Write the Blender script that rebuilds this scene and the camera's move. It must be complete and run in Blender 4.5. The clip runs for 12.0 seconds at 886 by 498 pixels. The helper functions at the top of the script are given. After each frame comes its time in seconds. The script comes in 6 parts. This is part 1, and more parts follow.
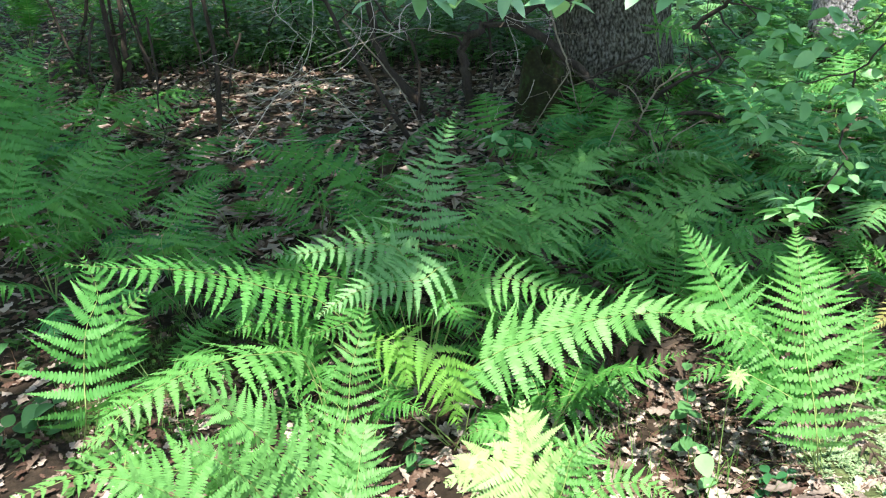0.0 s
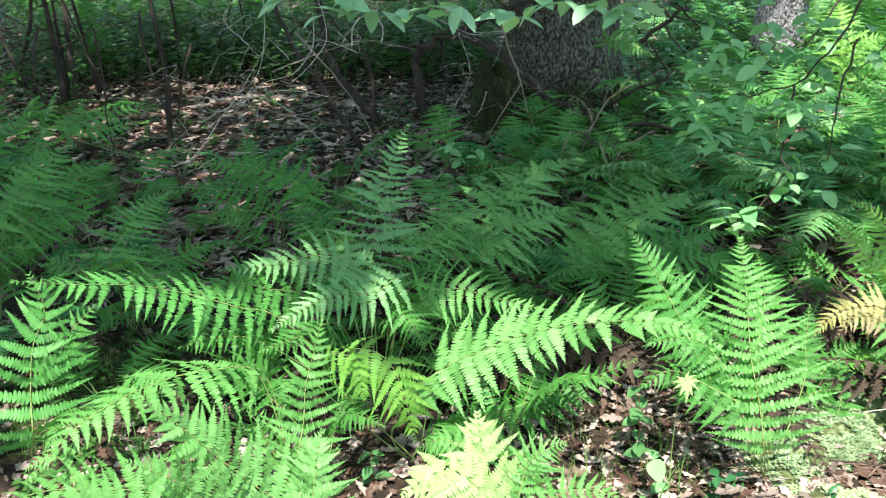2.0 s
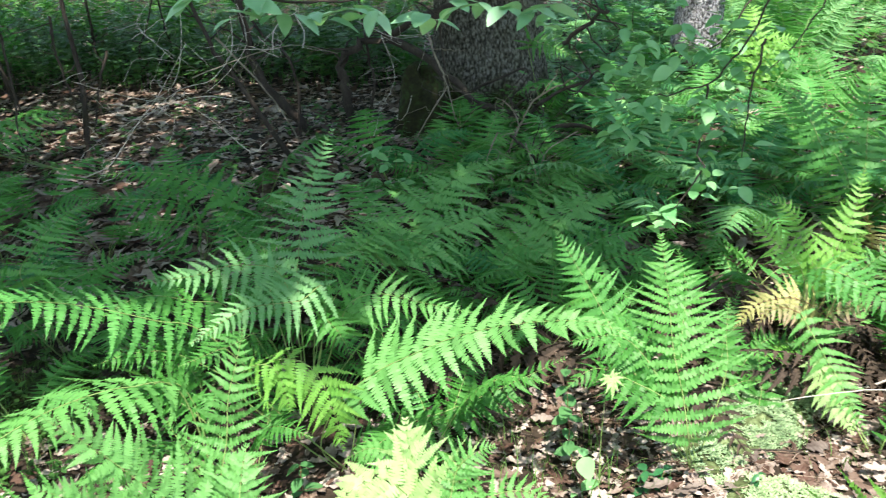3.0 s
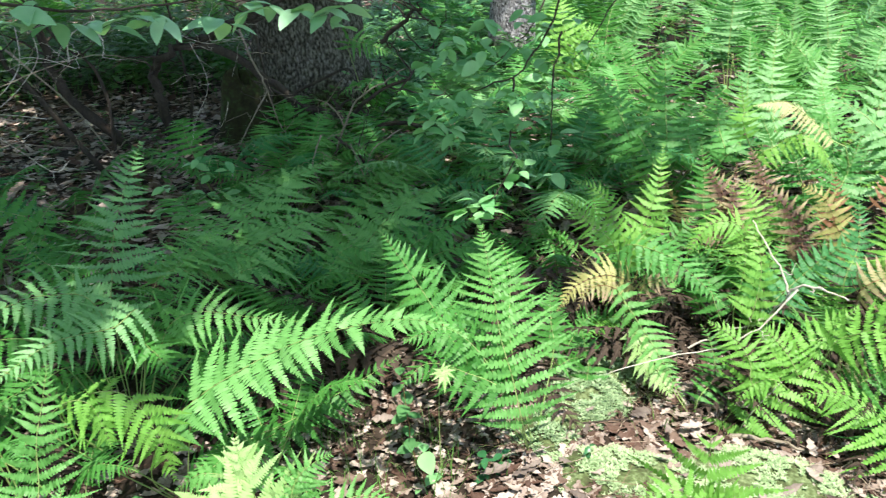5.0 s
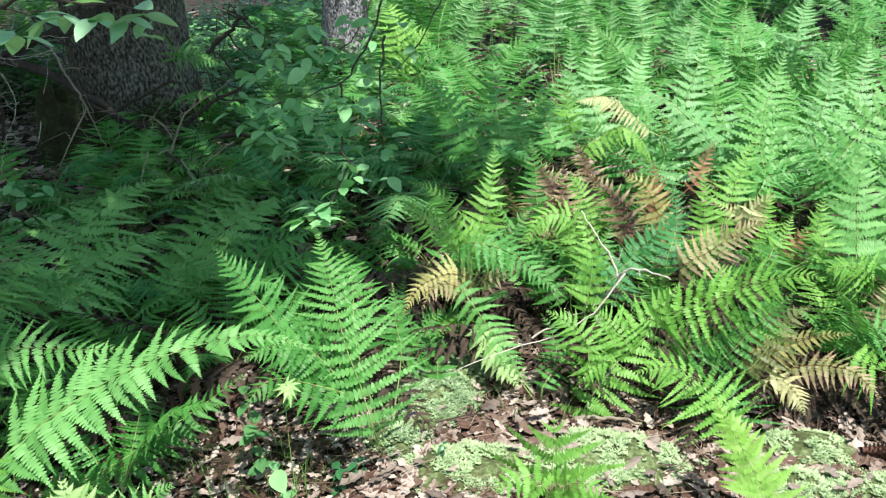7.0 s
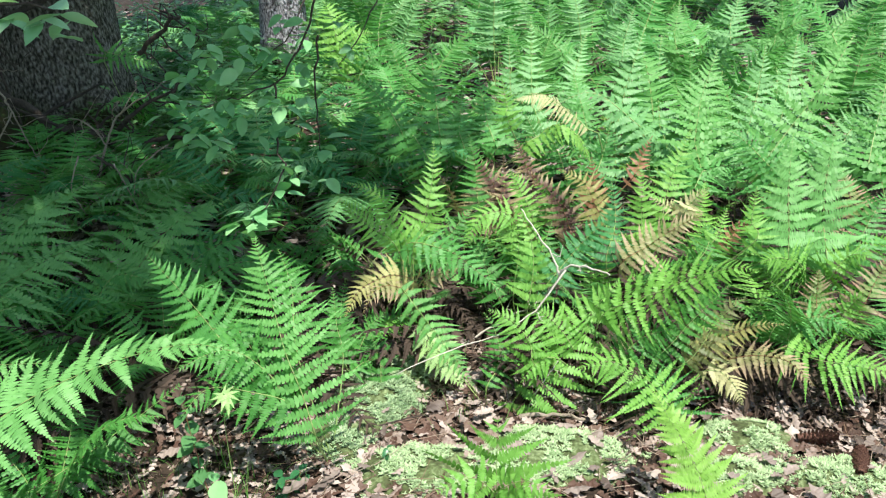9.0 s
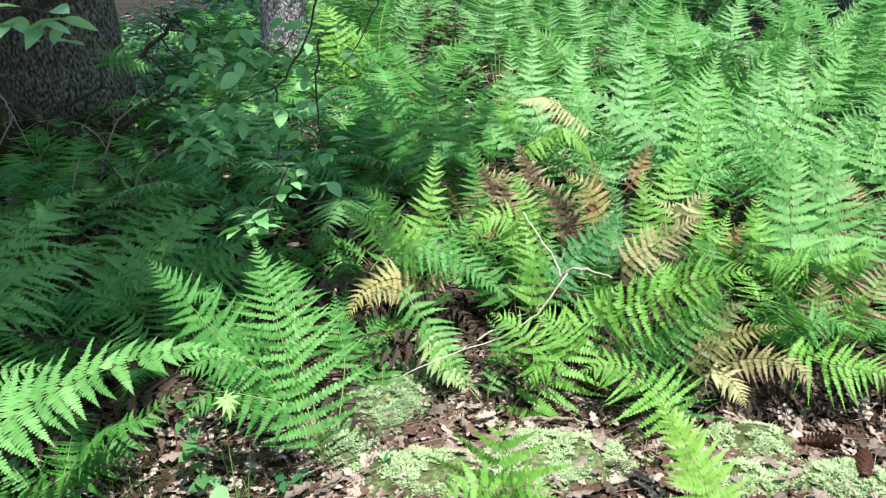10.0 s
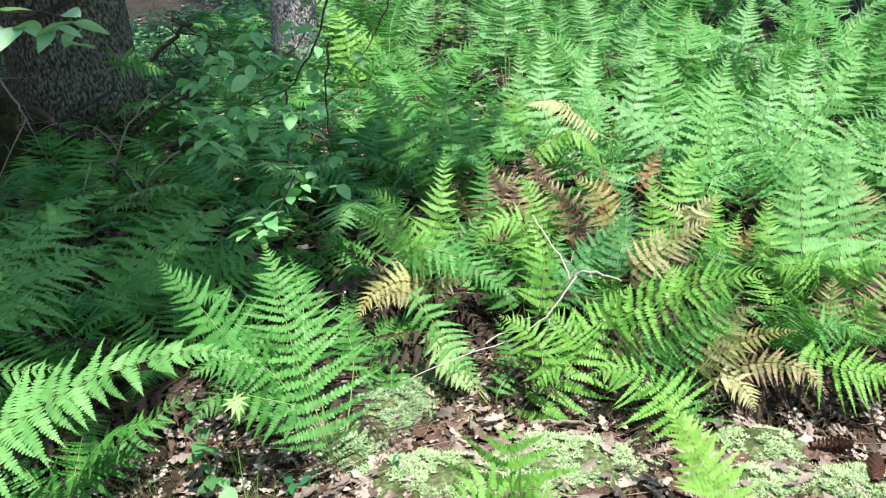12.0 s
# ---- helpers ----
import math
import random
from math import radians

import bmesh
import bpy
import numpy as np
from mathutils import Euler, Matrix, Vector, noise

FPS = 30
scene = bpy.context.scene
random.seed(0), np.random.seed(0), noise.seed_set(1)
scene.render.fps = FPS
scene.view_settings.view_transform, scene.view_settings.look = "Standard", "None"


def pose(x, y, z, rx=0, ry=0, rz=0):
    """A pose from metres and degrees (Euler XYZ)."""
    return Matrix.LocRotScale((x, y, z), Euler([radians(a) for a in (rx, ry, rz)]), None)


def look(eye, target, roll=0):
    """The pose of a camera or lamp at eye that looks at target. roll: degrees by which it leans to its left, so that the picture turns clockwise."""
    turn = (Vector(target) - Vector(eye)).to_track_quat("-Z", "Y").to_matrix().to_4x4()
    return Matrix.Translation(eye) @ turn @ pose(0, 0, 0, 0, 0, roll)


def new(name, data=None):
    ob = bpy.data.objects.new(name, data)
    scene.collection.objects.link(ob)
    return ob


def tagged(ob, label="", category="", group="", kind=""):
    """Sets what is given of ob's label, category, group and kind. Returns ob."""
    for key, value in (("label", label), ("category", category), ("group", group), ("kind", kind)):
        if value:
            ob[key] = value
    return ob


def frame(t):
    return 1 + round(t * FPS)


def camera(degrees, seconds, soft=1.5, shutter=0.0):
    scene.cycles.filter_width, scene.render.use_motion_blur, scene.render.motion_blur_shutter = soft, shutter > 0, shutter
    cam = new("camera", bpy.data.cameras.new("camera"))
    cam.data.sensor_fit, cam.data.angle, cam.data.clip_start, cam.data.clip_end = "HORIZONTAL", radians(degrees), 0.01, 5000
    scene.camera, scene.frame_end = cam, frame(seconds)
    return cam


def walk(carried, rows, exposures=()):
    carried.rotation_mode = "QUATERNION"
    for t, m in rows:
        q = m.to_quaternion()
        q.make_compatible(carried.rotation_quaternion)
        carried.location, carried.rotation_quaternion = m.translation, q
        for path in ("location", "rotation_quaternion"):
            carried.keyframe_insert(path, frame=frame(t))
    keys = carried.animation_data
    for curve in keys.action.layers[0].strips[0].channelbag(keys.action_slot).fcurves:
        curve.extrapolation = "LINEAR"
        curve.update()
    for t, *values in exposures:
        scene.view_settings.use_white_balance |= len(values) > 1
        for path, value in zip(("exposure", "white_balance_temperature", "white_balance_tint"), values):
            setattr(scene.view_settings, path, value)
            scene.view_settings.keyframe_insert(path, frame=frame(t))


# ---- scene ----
cam = camera(58.1, 12.0, soft=1.2, shutter=0.4)
PATH = [
    (0, (-0.039, -0.077, 1.488), (-0.235, 1.723, 0.639), -3.0),
    (0.5, (-0.038, -0.083, 1.494), (-0.222, 1.719, 0.646), -2.6),
    (1, (-0.036, -0.083, 1.495), (-0.199, 1.725, 0.654), -2.5),
    (1.5, (-0.039, -0.079, 1.494), (-0.165, 1.733, 0.658), -2.4),
    (2, (-0.035, -0.086, 1.496), (-0.119, 1.732, 0.666), -2.1),
    (2.5, (-0.025, -0.078, 1.489), (-0.041, 1.741, 0.659), -1.8),
    (3, (-0.004, -0.069, 1.489), (0.071, 1.751, 0.663), -1.7),
    (3.5, (0.02, -0.062, 1.483), (0.198, 1.754, 0.664), -1.5),
    (5.5, (0.078, -0.066, 1.491), (0.63, 1.663, 0.65), -1.6),
    (6, (0.094, -0.071, 1.489), (0.761, 1.621, 0.656), -1.2),
    (6.5, (0.109, -0.07, 1.481), (0.851, 1.592, 0.652), -1.2),
    (7, (0.113, -0.072, 1.481), (0.898, 1.568, 0.648), -1.4),
    (7.5, (0.117, -0.073, 1.48), (0.946, 1.545, 0.647), -1.4),
    (9.5, (0.144, -0.062, 1.477), (1.048, 1.513, 0.639), -1.0),
    (10, (0.142, -0.06, 1.477), (1.041, 1.521, 0.645), -1.2),
    (10.5, (0.139, -0.064, 1.479), (1.031, 1.523, 0.651), -1.3),
    (11, (0.146, -0.062, 1.477), (1.031, 1.528, 0.648), -1.4),
    (11.5, (0.142, -0.061, 1.478), (1.024, 1.532, 0.649), -1.4),
    (12, (0.144, -0.063, 1.477), (1.023, 1.533, 0.652), -1.4),
]
walk(cam, [(t, look(eye, target, roll)) for t, eye, target, roll in PATH], ((0, 1.50, 6700, 8), (3.5, 1.42, 6700, 8), (5.5, 1.17, 6600, 8), (6.5, 1.04, 6500, 8), (9.5, 1.00, 6500, 8), (12, 1.08, 6500, 8)))

# ---- light ----
SUN_AZ, SUN_EL = 172.0, 68.0           # degrees, azimuth counted from +y towards +x
SUN_DIR = Vector((math.sin(radians(SUN_AZ)) * math.cos(radians(SUN_EL)), math.cos(radians(SUN_AZ)) * math.cos(radians(SUN_EL)), math.sin(radians(SUN_EL))))
world = bpy.data.worlds.new("sky")
scene.world = world
world.use_nodes = True
wn = world.node_tree
sky = wn.nodes.new("ShaderNodeTexSky")
sky.sky_type, sky.sun_disc = "NISHITA", False
sky.sun_elevation, sky.sun_rotation = radians(SUN_EL), radians(SUN_AZ)
wn.nodes["Background"].inputs["Strength"].default_value = 0.15
wn.links.new(sky.outputs["Color"], wn.nodes["Background"].inputs["Color"])
sun = new("sun", bpy.data.lights.new("sun", "SUN"))
sun.data.energy, sun.data.angle, sun.data.color = 4.5, radians(0.53), (1.0, 0.95, 0.86)
sun.matrix_world = look((0, 0, 0), -SUN_DIR)


# ---- materials ----
def material(name):
    m = bpy.data.materials.new(name)
    m.use_nodes = True
    return m, m.node_tree.nodes, m.node_tree.links, m.node_tree.nodes["Principled BSDF"]


def ramp(nodes, stops):
    r = nodes.new("ShaderNodeValToRGB")
    while len(r.color_ramp.elements) < len(stops):
        r.color_ramp.elements.new(0.5)
    for e, (at, c) in zip(r.color_ramp.elements, stops):
        e.position, e.color = at, (*c, 1)
    return r


def leaf_material(name, dark, light, glow, scale=45.0, rough=0.5, island=False, through_share=0.27):
    """A thin leaf: a mottled face that lets some light through."""
    m, n, l, b = material(name)
    tex = n.new("ShaderNodeTexNoise")
    tex.inputs["Scale"].default_value, tex.inputs["Detail"].default_value = scale, 3
    geo = n.new("ShaderNodeNewGeometry")
    l.new(geo.outputs["Position"], tex.inputs["Vector"])
    if island:
        rnd = geo.outputs["Random Per Island"]
    else:
        rnd = n.new("ShaderNodeObjectInfo").outputs["Random"]
    mix = n.new("ShaderNodeMath")
    mix.operation = "MULTIPLY_ADD"
    l.new(rnd, mix.inputs[0])
    mix.inputs[1].default_value = 0.6
    half = n.new("ShaderNodeMath")
    half.operation = "MULTIPLY_ADD"
    l.new(tex.outputs["Fac"], half.inputs[0])
    half.inputs[1].default_value, half.inputs[2].default_value = 0.7, -0.15
    l.new(half.outputs[0], mix.inputs[2])
    r = ramp(n, ((0.05, dark), (0.95, light)))
    l.new(mix.outputs[0], r.inputs["Fac"])
    l.new(r.outputs["Color"], b.inputs["Base Color"])
    b.inputs["Roughness"].default_value = rough
    b.inputs["Specular IOR Level"].default_value = 0.3
    tr = n.new("ShaderNodeBsdfTranslucent")
    tint = n.new("ShaderNodeMix")
    tint.data_type, tint.blend_type = "RGBA", "MULTIPLY"
    tint.inputs["Factor"].default_value = 1.0
    l.new(r.outputs["Color"], tint.inputs["A"])
    tint.inputs["B"].default_value = (*glow, 1)
    l.new(tint.outputs["Result"], tr.inputs["Color"])
    sh = n.new("ShaderNodeMixShader")
    sh.inputs["Fac"].default_value = through_share
    l.new(b.outputs[0], sh.inputs[1])
    l.new(tr.outputs[0], sh.inputs[2])
    l.new(sh.outputs[0], n["Material Output"].inputs["Surface"])
    return m


def rough_material(name, stops, scale, bump=0.4, rough=0.85, island=False, stretch=(1, 1, 1), fine=6.0):
    """A rough natural surface with grain at two scales."""
    m, n, l, b = material(name)
    coord = n.new("ShaderNodeTexCoord")
    mp = n.new("ShaderNodeMapping")
    mp.inputs["Scale"].default_value = stretch
    l.new(coord.outputs["Object"], mp.inputs["Vector"])
    big, small = n.new("ShaderNodeTexNoise"), n.new("ShaderNodeTexNoise")
    for t, k in ((big, scale), (small, scale * fine)):
        t.inputs["Scale"].default_value, t.inputs["Detail"].default_value = k, 5
        l.new(mp.outputs[0], t.inputs["Vector"])
    add = n.new("ShaderNodeMath")
    add.operation = "ADD"
    l.new(big.outputs["Fac"], add.inputs[0])
    l.new(small.outputs["Fac"], add.inputs[1])
    mul = n.new("ShaderNodeMath")
    mul.operation = "MULTIPLY"
    l.new(add.outputs[0], mul.inputs[0])
    mul.inputs[1].default_value = 0.5
    src = mul.outputs[0]
    if island:
        geo = n.new("ShaderNodeNewGeometry")
        k = n.new("ShaderNodeMath")
        k.operation = "MULTIPLY_ADD"
        l.new(mul.outputs[0], k.inputs[0])
        k.inputs[1].default_value = 0.45
        h = n.new("ShaderNodeMath")
        h.operation = "MULTIPLY"
        h.inputs[1].default_value = 0.6
        l.new(geo.outputs["Random Per Island"], h.inputs[0])
        l.new(h.outputs[0], k.inputs[2])
        src = k.outputs[0]
    r = ramp(n, stops)
    l.new(src, r.inputs["Fac"])
    l.new(r.outputs["Color"], b.inputs["Base Color"])
    b.inputs["Roughness"].default_value = rough
    b.inputs["Specular IOR Level"].default_value = 0.25
    bp = n.new("ShaderNodeBump")
    bp.inputs["Strength"].default_value, bp.inputs["Distance"].default_value = bump, 0.02
    l.new(mul.outputs[0], bp.inputs["Height"])
    l.new(bp.outputs[0], b.inputs["Normal"])
    return m


FERN = {
    # bright and sunny are paler copies of green, with sunlight put into the colour
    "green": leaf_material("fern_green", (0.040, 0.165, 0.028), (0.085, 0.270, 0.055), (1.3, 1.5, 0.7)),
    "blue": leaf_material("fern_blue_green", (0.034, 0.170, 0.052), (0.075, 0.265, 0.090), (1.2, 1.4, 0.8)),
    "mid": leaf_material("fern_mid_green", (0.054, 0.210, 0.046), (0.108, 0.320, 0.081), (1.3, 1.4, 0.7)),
    "bright": leaf_material("fern_bright_green", (0.080, 0.245, 0.056), (0.142, 0.355, 0.098), (1.3, 1.4, 0.7)),
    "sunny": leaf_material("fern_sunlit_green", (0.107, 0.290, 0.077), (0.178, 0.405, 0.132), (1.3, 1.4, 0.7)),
    "yellowgreen": leaf_material("fern_yellow_green", (0.115, 0.310, 0.050), (0.200, 0.410, 0.085), (1.3, 1.3, 0.6)),
    "misty": leaf_material("fern_misty_green", (0.112, 0.285, 0.098), (0.212, 0.430, 0.182), (1.2, 1.4, 0.8)),
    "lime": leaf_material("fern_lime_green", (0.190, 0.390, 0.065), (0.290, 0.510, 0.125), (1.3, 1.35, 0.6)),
    "fresh": leaf_material("fern_fresh_yellowish_green", (0.110, 0.290, 0.045), (0.185, 0.405, 0.080), (1.3, 1.35, 0.6)),
    # pale yellow of its own, raised further for fronds in glaring sun
    "pale": leaf_material("fern_pale_yellow_sunlit", (0.255, 0.420, 0.145), (0.390, 0.580, 0.250), (1.2, 1.2, 0.7)),
    "yellow": leaf_material("fern_straw_yellow", (0.250, 0.250, 0.085), (0.390, 0.385, 0.155), (1.2, 1.1, 0.7)),
    "straw": leaf_material("fern_bleached_straw", (0.370, 0.370, 0.180), (0.510, 0.500, 0.280), (1.2, 1.1, 0.7)),
    "rust": leaf_material("fern_dry_rust", (0.230, 0.105, 0.060), (0.400, 0.220, 0.130), (1.2, 1.0, 0.7)),
    "dim": leaf_material("fern_olive_withering", (0.080, 0.120, 0.040), (0.200, 0.210, 0.085), (1.2, 1.2, 0.7)),
}


def withered_material(name, base, tip):
    """A dry leaflet, dark along the midrib of the frond and paler towards its point."""
    m = leaf_material(name, base[0], base[1], (1.2, 1.0, 0.8))
    n, l = m.node_tree.nodes, m.node_tree.links
    b = n["Principled BSDF"]
    old = b.inputs["Base Color"].links[0].from_socket
    sep, coord, wave = n.new("ShaderNodeSeparateXYZ"), n.new("ShaderNodeTexCoord"), n.new("ShaderNodeTexNoise")
    l.new(coord.outputs["Object"], sep.inputs[0])
    l.new(coord.outputs["Object"], wave.inputs["Vector"])
    add = n.new("ShaderNodeMath")
    add.operation = "MULTIPLY_ADD"
    l.new(wave.outputs["Fac"], add.inputs[0])
    add.inputs[1].default_value = 0.7
    l.new(sep.outputs["X"], add.inputs[2])
    mask = ramp(n, ((0.55, (0, 0, 0)), (0.95, (1, 1, 1))))
    l.new(add.outputs[0], mask.inputs["Fac"])
    mix = n.new("ShaderNodeMix")
    mix.data_type = "RGBA"
    l.new(mask.outputs["Color"], mix.inputs["Factor"])
    l.new(old, mix.inputs["A"])
    mix.inputs["B"].default_value = (*tip, 1)
    for k in [k for k in l if k.from_socket == old and k.to_node != mix]:
        l.new(mix.outputs["Result"], k.to_socket)
    return m


FERN["brown"] = withered_material("fern_dry_brown", ((0.085, 0.045, 0.038), (0.150, 0.085, 0.065)), (0.36, 0.30, 0.17))
FERN["wither"] = withered_material("fern_half_withered", ((0.150, 0.230, 0.070), (0.230, 0.300, 0.110)), (0.34, 0.23, 0.16))
FERN["tan"] = withered_material("fern_dry_tan", ((0.220, 0.240, 0.100), (0.320, 0.310, 0.150)), (0.40, 0.30, 0.20))
STALK = rough_material("fern_stalk", ((0.3, (0.14, 0.23, 0.06)), (0.7, (0.28, 0.38, 0.14))), 30, 0.1, 0.5)
STALK_DRY = rough_material("fern_stalk_dry", ((0.3, (0.14, 0.07, 0.035)), (0.7, (0.26, 0.15, 0.08))), 30, 0.1, 0.6)
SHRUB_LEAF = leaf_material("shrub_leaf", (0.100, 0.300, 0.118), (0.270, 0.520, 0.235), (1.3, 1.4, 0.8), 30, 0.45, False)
# paler copy of the shrub leaf: sunlight put into its colour
SHRUB_LEAF_LIT = leaf_material("sunlit_shrub_leaf", (0.17, 0.40, 0.20), (0.36, 0.58, 0.38), (1.2, 1.3, 0.7), 30, 0.4, False)
CANOPY_LEAF = leaf_material("canopy_leaf", (0.105, 0.205, 0.060), (0.165, 0.290, 0.085), (1.45, 1.4, 0.8), 10, 0.5, True, 0.6)
SEEDLING_LEAF = leaf_material("seedling_leaf", (0.055, 0.170, 0.060), (0.100, 0.250, 0.090), (1.2, 1.3, 0.8), 40, 0.5)
HOLLY_LEAF = leaf_material("glossy_seedling_leaf", (0.030, 0.130, 0.050), (0.050, 0.180, 0.070), (1.2, 1.3, 0.8), 40, 0.3)
GRASS = leaf_material("grass_blade", (0.06, 0.16, 0.03), (0.13, 0.26, 0.06), (1.2, 1.3, 0.7), 30, 0.5, True)
# one moss twice: paler for sunlit patches, greener and dimmed for part shade
MOSS = leaf_material("pale_cushion_moss", (0.15, 0.26, 0.10), (0.54, 0.66, 0.42), (1.1, 1.2, 0.8), 18, 0.8, True, 0.2)
MOSS_GREEN_DIM = leaf_material("green_cushion_moss", (0.100, 0.200, 0.080), (0.48, 0.60, 0.38), (1.1, 1.2, 0.8), 22, 0.8, True, 0.2)
# green moss whose colour is darkened for the ferns' shadow in the hollow
MOSS_SHADED = leaf_material("shaded_moss", (0.025, 0.055, 0.014), (0.07, 0.12, 0.03), (1.1, 1.2, 0.8), 60, 0.8, True, 0.2)
MOSS_BASE = rough_material("moss_cushion", ((0.35, (0.045, 0.048, 0.022)), (0.5, (0.085, 0.115, 0.045)), (0.65, (0.22, 0.28, 0.14))), 14, 1.0, 0.95)
SOIL = rough_material("forest_soil", ((0.3, (0.010, 0.007, 0.005)), (0.5, (0.024, 0.017, 0.012)), (0.7, (0.060, 0.042, 0.030))), 3.0, 1.0, 0.95, fine=14)
LITTER_STOPS = ((0.15, (0.030, 0.019, 0.014)), (0.34, (0.085, 0.046, 0.034)), (0.52, (0.150, 0.106, 0.084)), (0.70, (0.330, 0.270, 0.240)), (0.90, (0.46, 0.39, 0.352)))
LITTER = rough_material("dead_oak_leaf", LITTER_STOPS, 12, 0.3, 0.7, True)
BARK = rough_material("oak_bark", ((0.32, (0.045, 0.038, 0.032)), (0.5, (0.17, 0.155, 0.14)), (0.68, (0.33, 0.32, 0.30))), 9, 1.0, 0.9, stretch=(2.2, 2.2, 0.5))
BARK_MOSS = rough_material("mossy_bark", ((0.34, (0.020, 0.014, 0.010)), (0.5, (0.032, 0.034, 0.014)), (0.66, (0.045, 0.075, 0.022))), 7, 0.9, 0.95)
STEM = rough_material("shrub_stem_bark", ((0.3, (0.022, 0.017, 0.014)), (0.7, (0.085, 0.068, 0.056))), 25, 0.5, 0.9, stretch=(1, 1, 0.4))
TWIG = rough_material("dead_twig", ((0.3, (0.15, 0.12, 0.09)), (0.7, (0.32, 0.28, 0.22))), 30, 0.4, 0.85)
WHITE_TWIG = rough_material("bleached_twig", ((0.3, (0.36, 0.32, 0.27)), (0.7, (0.62, 0.58, 0.52))), 30, 0.4, 0.8)
CONE = rough_material("pine_cone_scale", ((0.3, (0.045, 0.020, 0.016)), (0.7, (0.17, 0.085, 0.06))), 40, 0.4, 0.8)


# ---- shared builders ----
def mesh_of(name, verts, faces, mats, index=None, smooth=False):
    me = bpy.data.meshes.new(name)
    me.from_pydata([tuple(v) for v in verts], [], [tuple(f) for f in faces])
    for m in mats:
        me.materials.append(m)
    if index is not None:
        me.polygons.foreach_set("material_index", np.asarray(index, dtype=np.int32))
    if smooth:
        me.polygons.foreach_set("use_smooth", np.ones(len(me.polygons), dtype=bool))
    me.update()
    return me


def part(name, mesh, parent, label=""):
    ob = new(name, mesh)
    ob.parent = parent
    return tagged(ob, label)


def thing(name, at, label, category, group="", kind=""):
    ob = new(name)
    ob.location = at
    ob.empty_display_size = 0.05
    return tagged(ob, label, category, group, kind)


def height(x, y):
    """The ground: nearly level, with soft humps."""
    z = 0.05 * noise.noise(Vector((x * 0.35, y * 0.35, 3.0))) + 0.018 * noise.noise(Vector((x * 1.7, y * 1.7, 8.0)))
    far = max(0.0, math.hypot(x, y) - 7.0)
    return z * min(1.0, 0.25 + 0.25 * math.hypot(x - 0.4, y - 1.0)) + 0.012 * far


def tube(verts, faces, pts, radii, seg=6, closed=True):
    """Adds a round stem along pts to the lists."""
    pts = [Vector(p) for p in pts]
    first = len(verts)
    ref = Vector((0.31, 0.87, 0.12))
    for i, p in enumerate(pts):
        d = (pts[min(i + 1, len(pts) - 1)] - pts[max(i - 1, 0)]).normalized()
        a = d.cross(ref)
        if a.length < 1e-3:
            a = d.cross(Vector((1, 0, 0)))
        a.normalize()
        b = d.cross(a)
        for k in range(seg):
            w = 2 * math.pi * k / seg
            verts.append(p + (a * math.cos(w) + b * math.sin(w)) * radii[i])
    for i in range(len(pts) - 1):
        for k in range(seg):
            u, v = first + i * seg + k, first + i * seg + (k + 1) % seg
            faces.append((u, v, v + seg, u + seg))
    if closed:
        faces.append(tuple(first + (len(pts) - 1) * seg + k for k in range(seg)))
    return first


def bezier(p0, p1, p2, n):
    return [p0 * (1 - t) ** 2 + p1 * 2 * t * (1 - t) + p2 * t * t for t in (i / n for i in range(n + 1))]


# ---- ferns ----
def leaflet_shape(lobes, droop, sickle, seed, web=0.32, tip=1.12):
    """One leaflet of unit length along x: a midrib with rows of rounded lobes cut nearly to it, bent down by droop and forwards by sickle."""
    r = random.Random(seed)
    v, f = [], []

    def put(x, y, lift):
        z = -droop * x * x + lift * abs(y) + 0.010 * math.sin(9 * x + seed)
        v.append((x * (1 - 0.25 * droop), y + sickle * x * x, z))
        return len(v) - 1

    for side in (1, -1):
        for i in range(lobes):
            a, b = i / lobes, (i + 1) / lobes
            d = b - a
            c = (a + b) / 2
            h = (1 - c ** 1.5) ** tip * min(1.0, 0.82 + 2.5 * c) * (0.88 + 0.24 * r.random())
            lift = r.uniform(-0.035, 0.045)
            q = [put(a, 0, 0), put(a + 0.04 * d, side * h * web, lift), put(a + 0.30 * d, side * h * 0.78, lift), put(a + 0.72 * d, side * h, lift),
                 put(a + 0.96 * d, side * h * 0.80, lift), put(b, side * h * web, lift), put(b, 0, 0)]
            f.append(q if side > 0 else q[::-1])
    return np.array(v), f


def small_leaflet(teeth, droop, sickle, seed, web=0.55):
    """A leaflet for ferns farther off: two toothed halves along a midrib."""
    r = random.Random(seed)
    v, f = [], []
    for side in (1, -1):
        first = len(v)
        line = [(0.0, 0.0)]
        for i in range(teeth):
            a, d = i / teeth, 1 / teeth
            h = (1 - (a + d / 2) ** 1.35) * (0.88 + 0.24 * r.random())
            line += [(a + 0.05 * d, h * web), (a + 0.35 * d, h * 0.95), (a + 0.8 * d, h * 0.95)]
        line += [(1.0, 0.0)]
        v += [(x * (1 - 0.25 * droop), side * y + sickle * x * x, -droop * x * x + 0.02 * y) for x, y in line]
        q = list(range(first, len(v)))
        f.append(q[::-1] if side > 0 else q)
    return np.array(v), f


NEAR_LEAFLETS = [leaflet_shape(18, d, k, s) for d, k, s in ((0.04, 0.5, 1), (0.12, 0.9, 2), (0.20, 0.2, 3), (0.08, 1.2, 4), (0.26, 0.6, 5), (0.15, -0.2, 6))]
FAR_LEAFLETS = [leaflet_shape(11, d, k, s, 0.46) for d, k, s in ((0.06, 0.6, 1), (0.15, 0.9, 2), (0.24, 0.3, 3))]
SMALL_LEAFLETS = [small_leaflet(6, d, k, s) for d, k, s in ((0.06, 0.6, 1), (0.15, 1.0, 2), (0.26, 0.3, 3))]
SHARED = {}


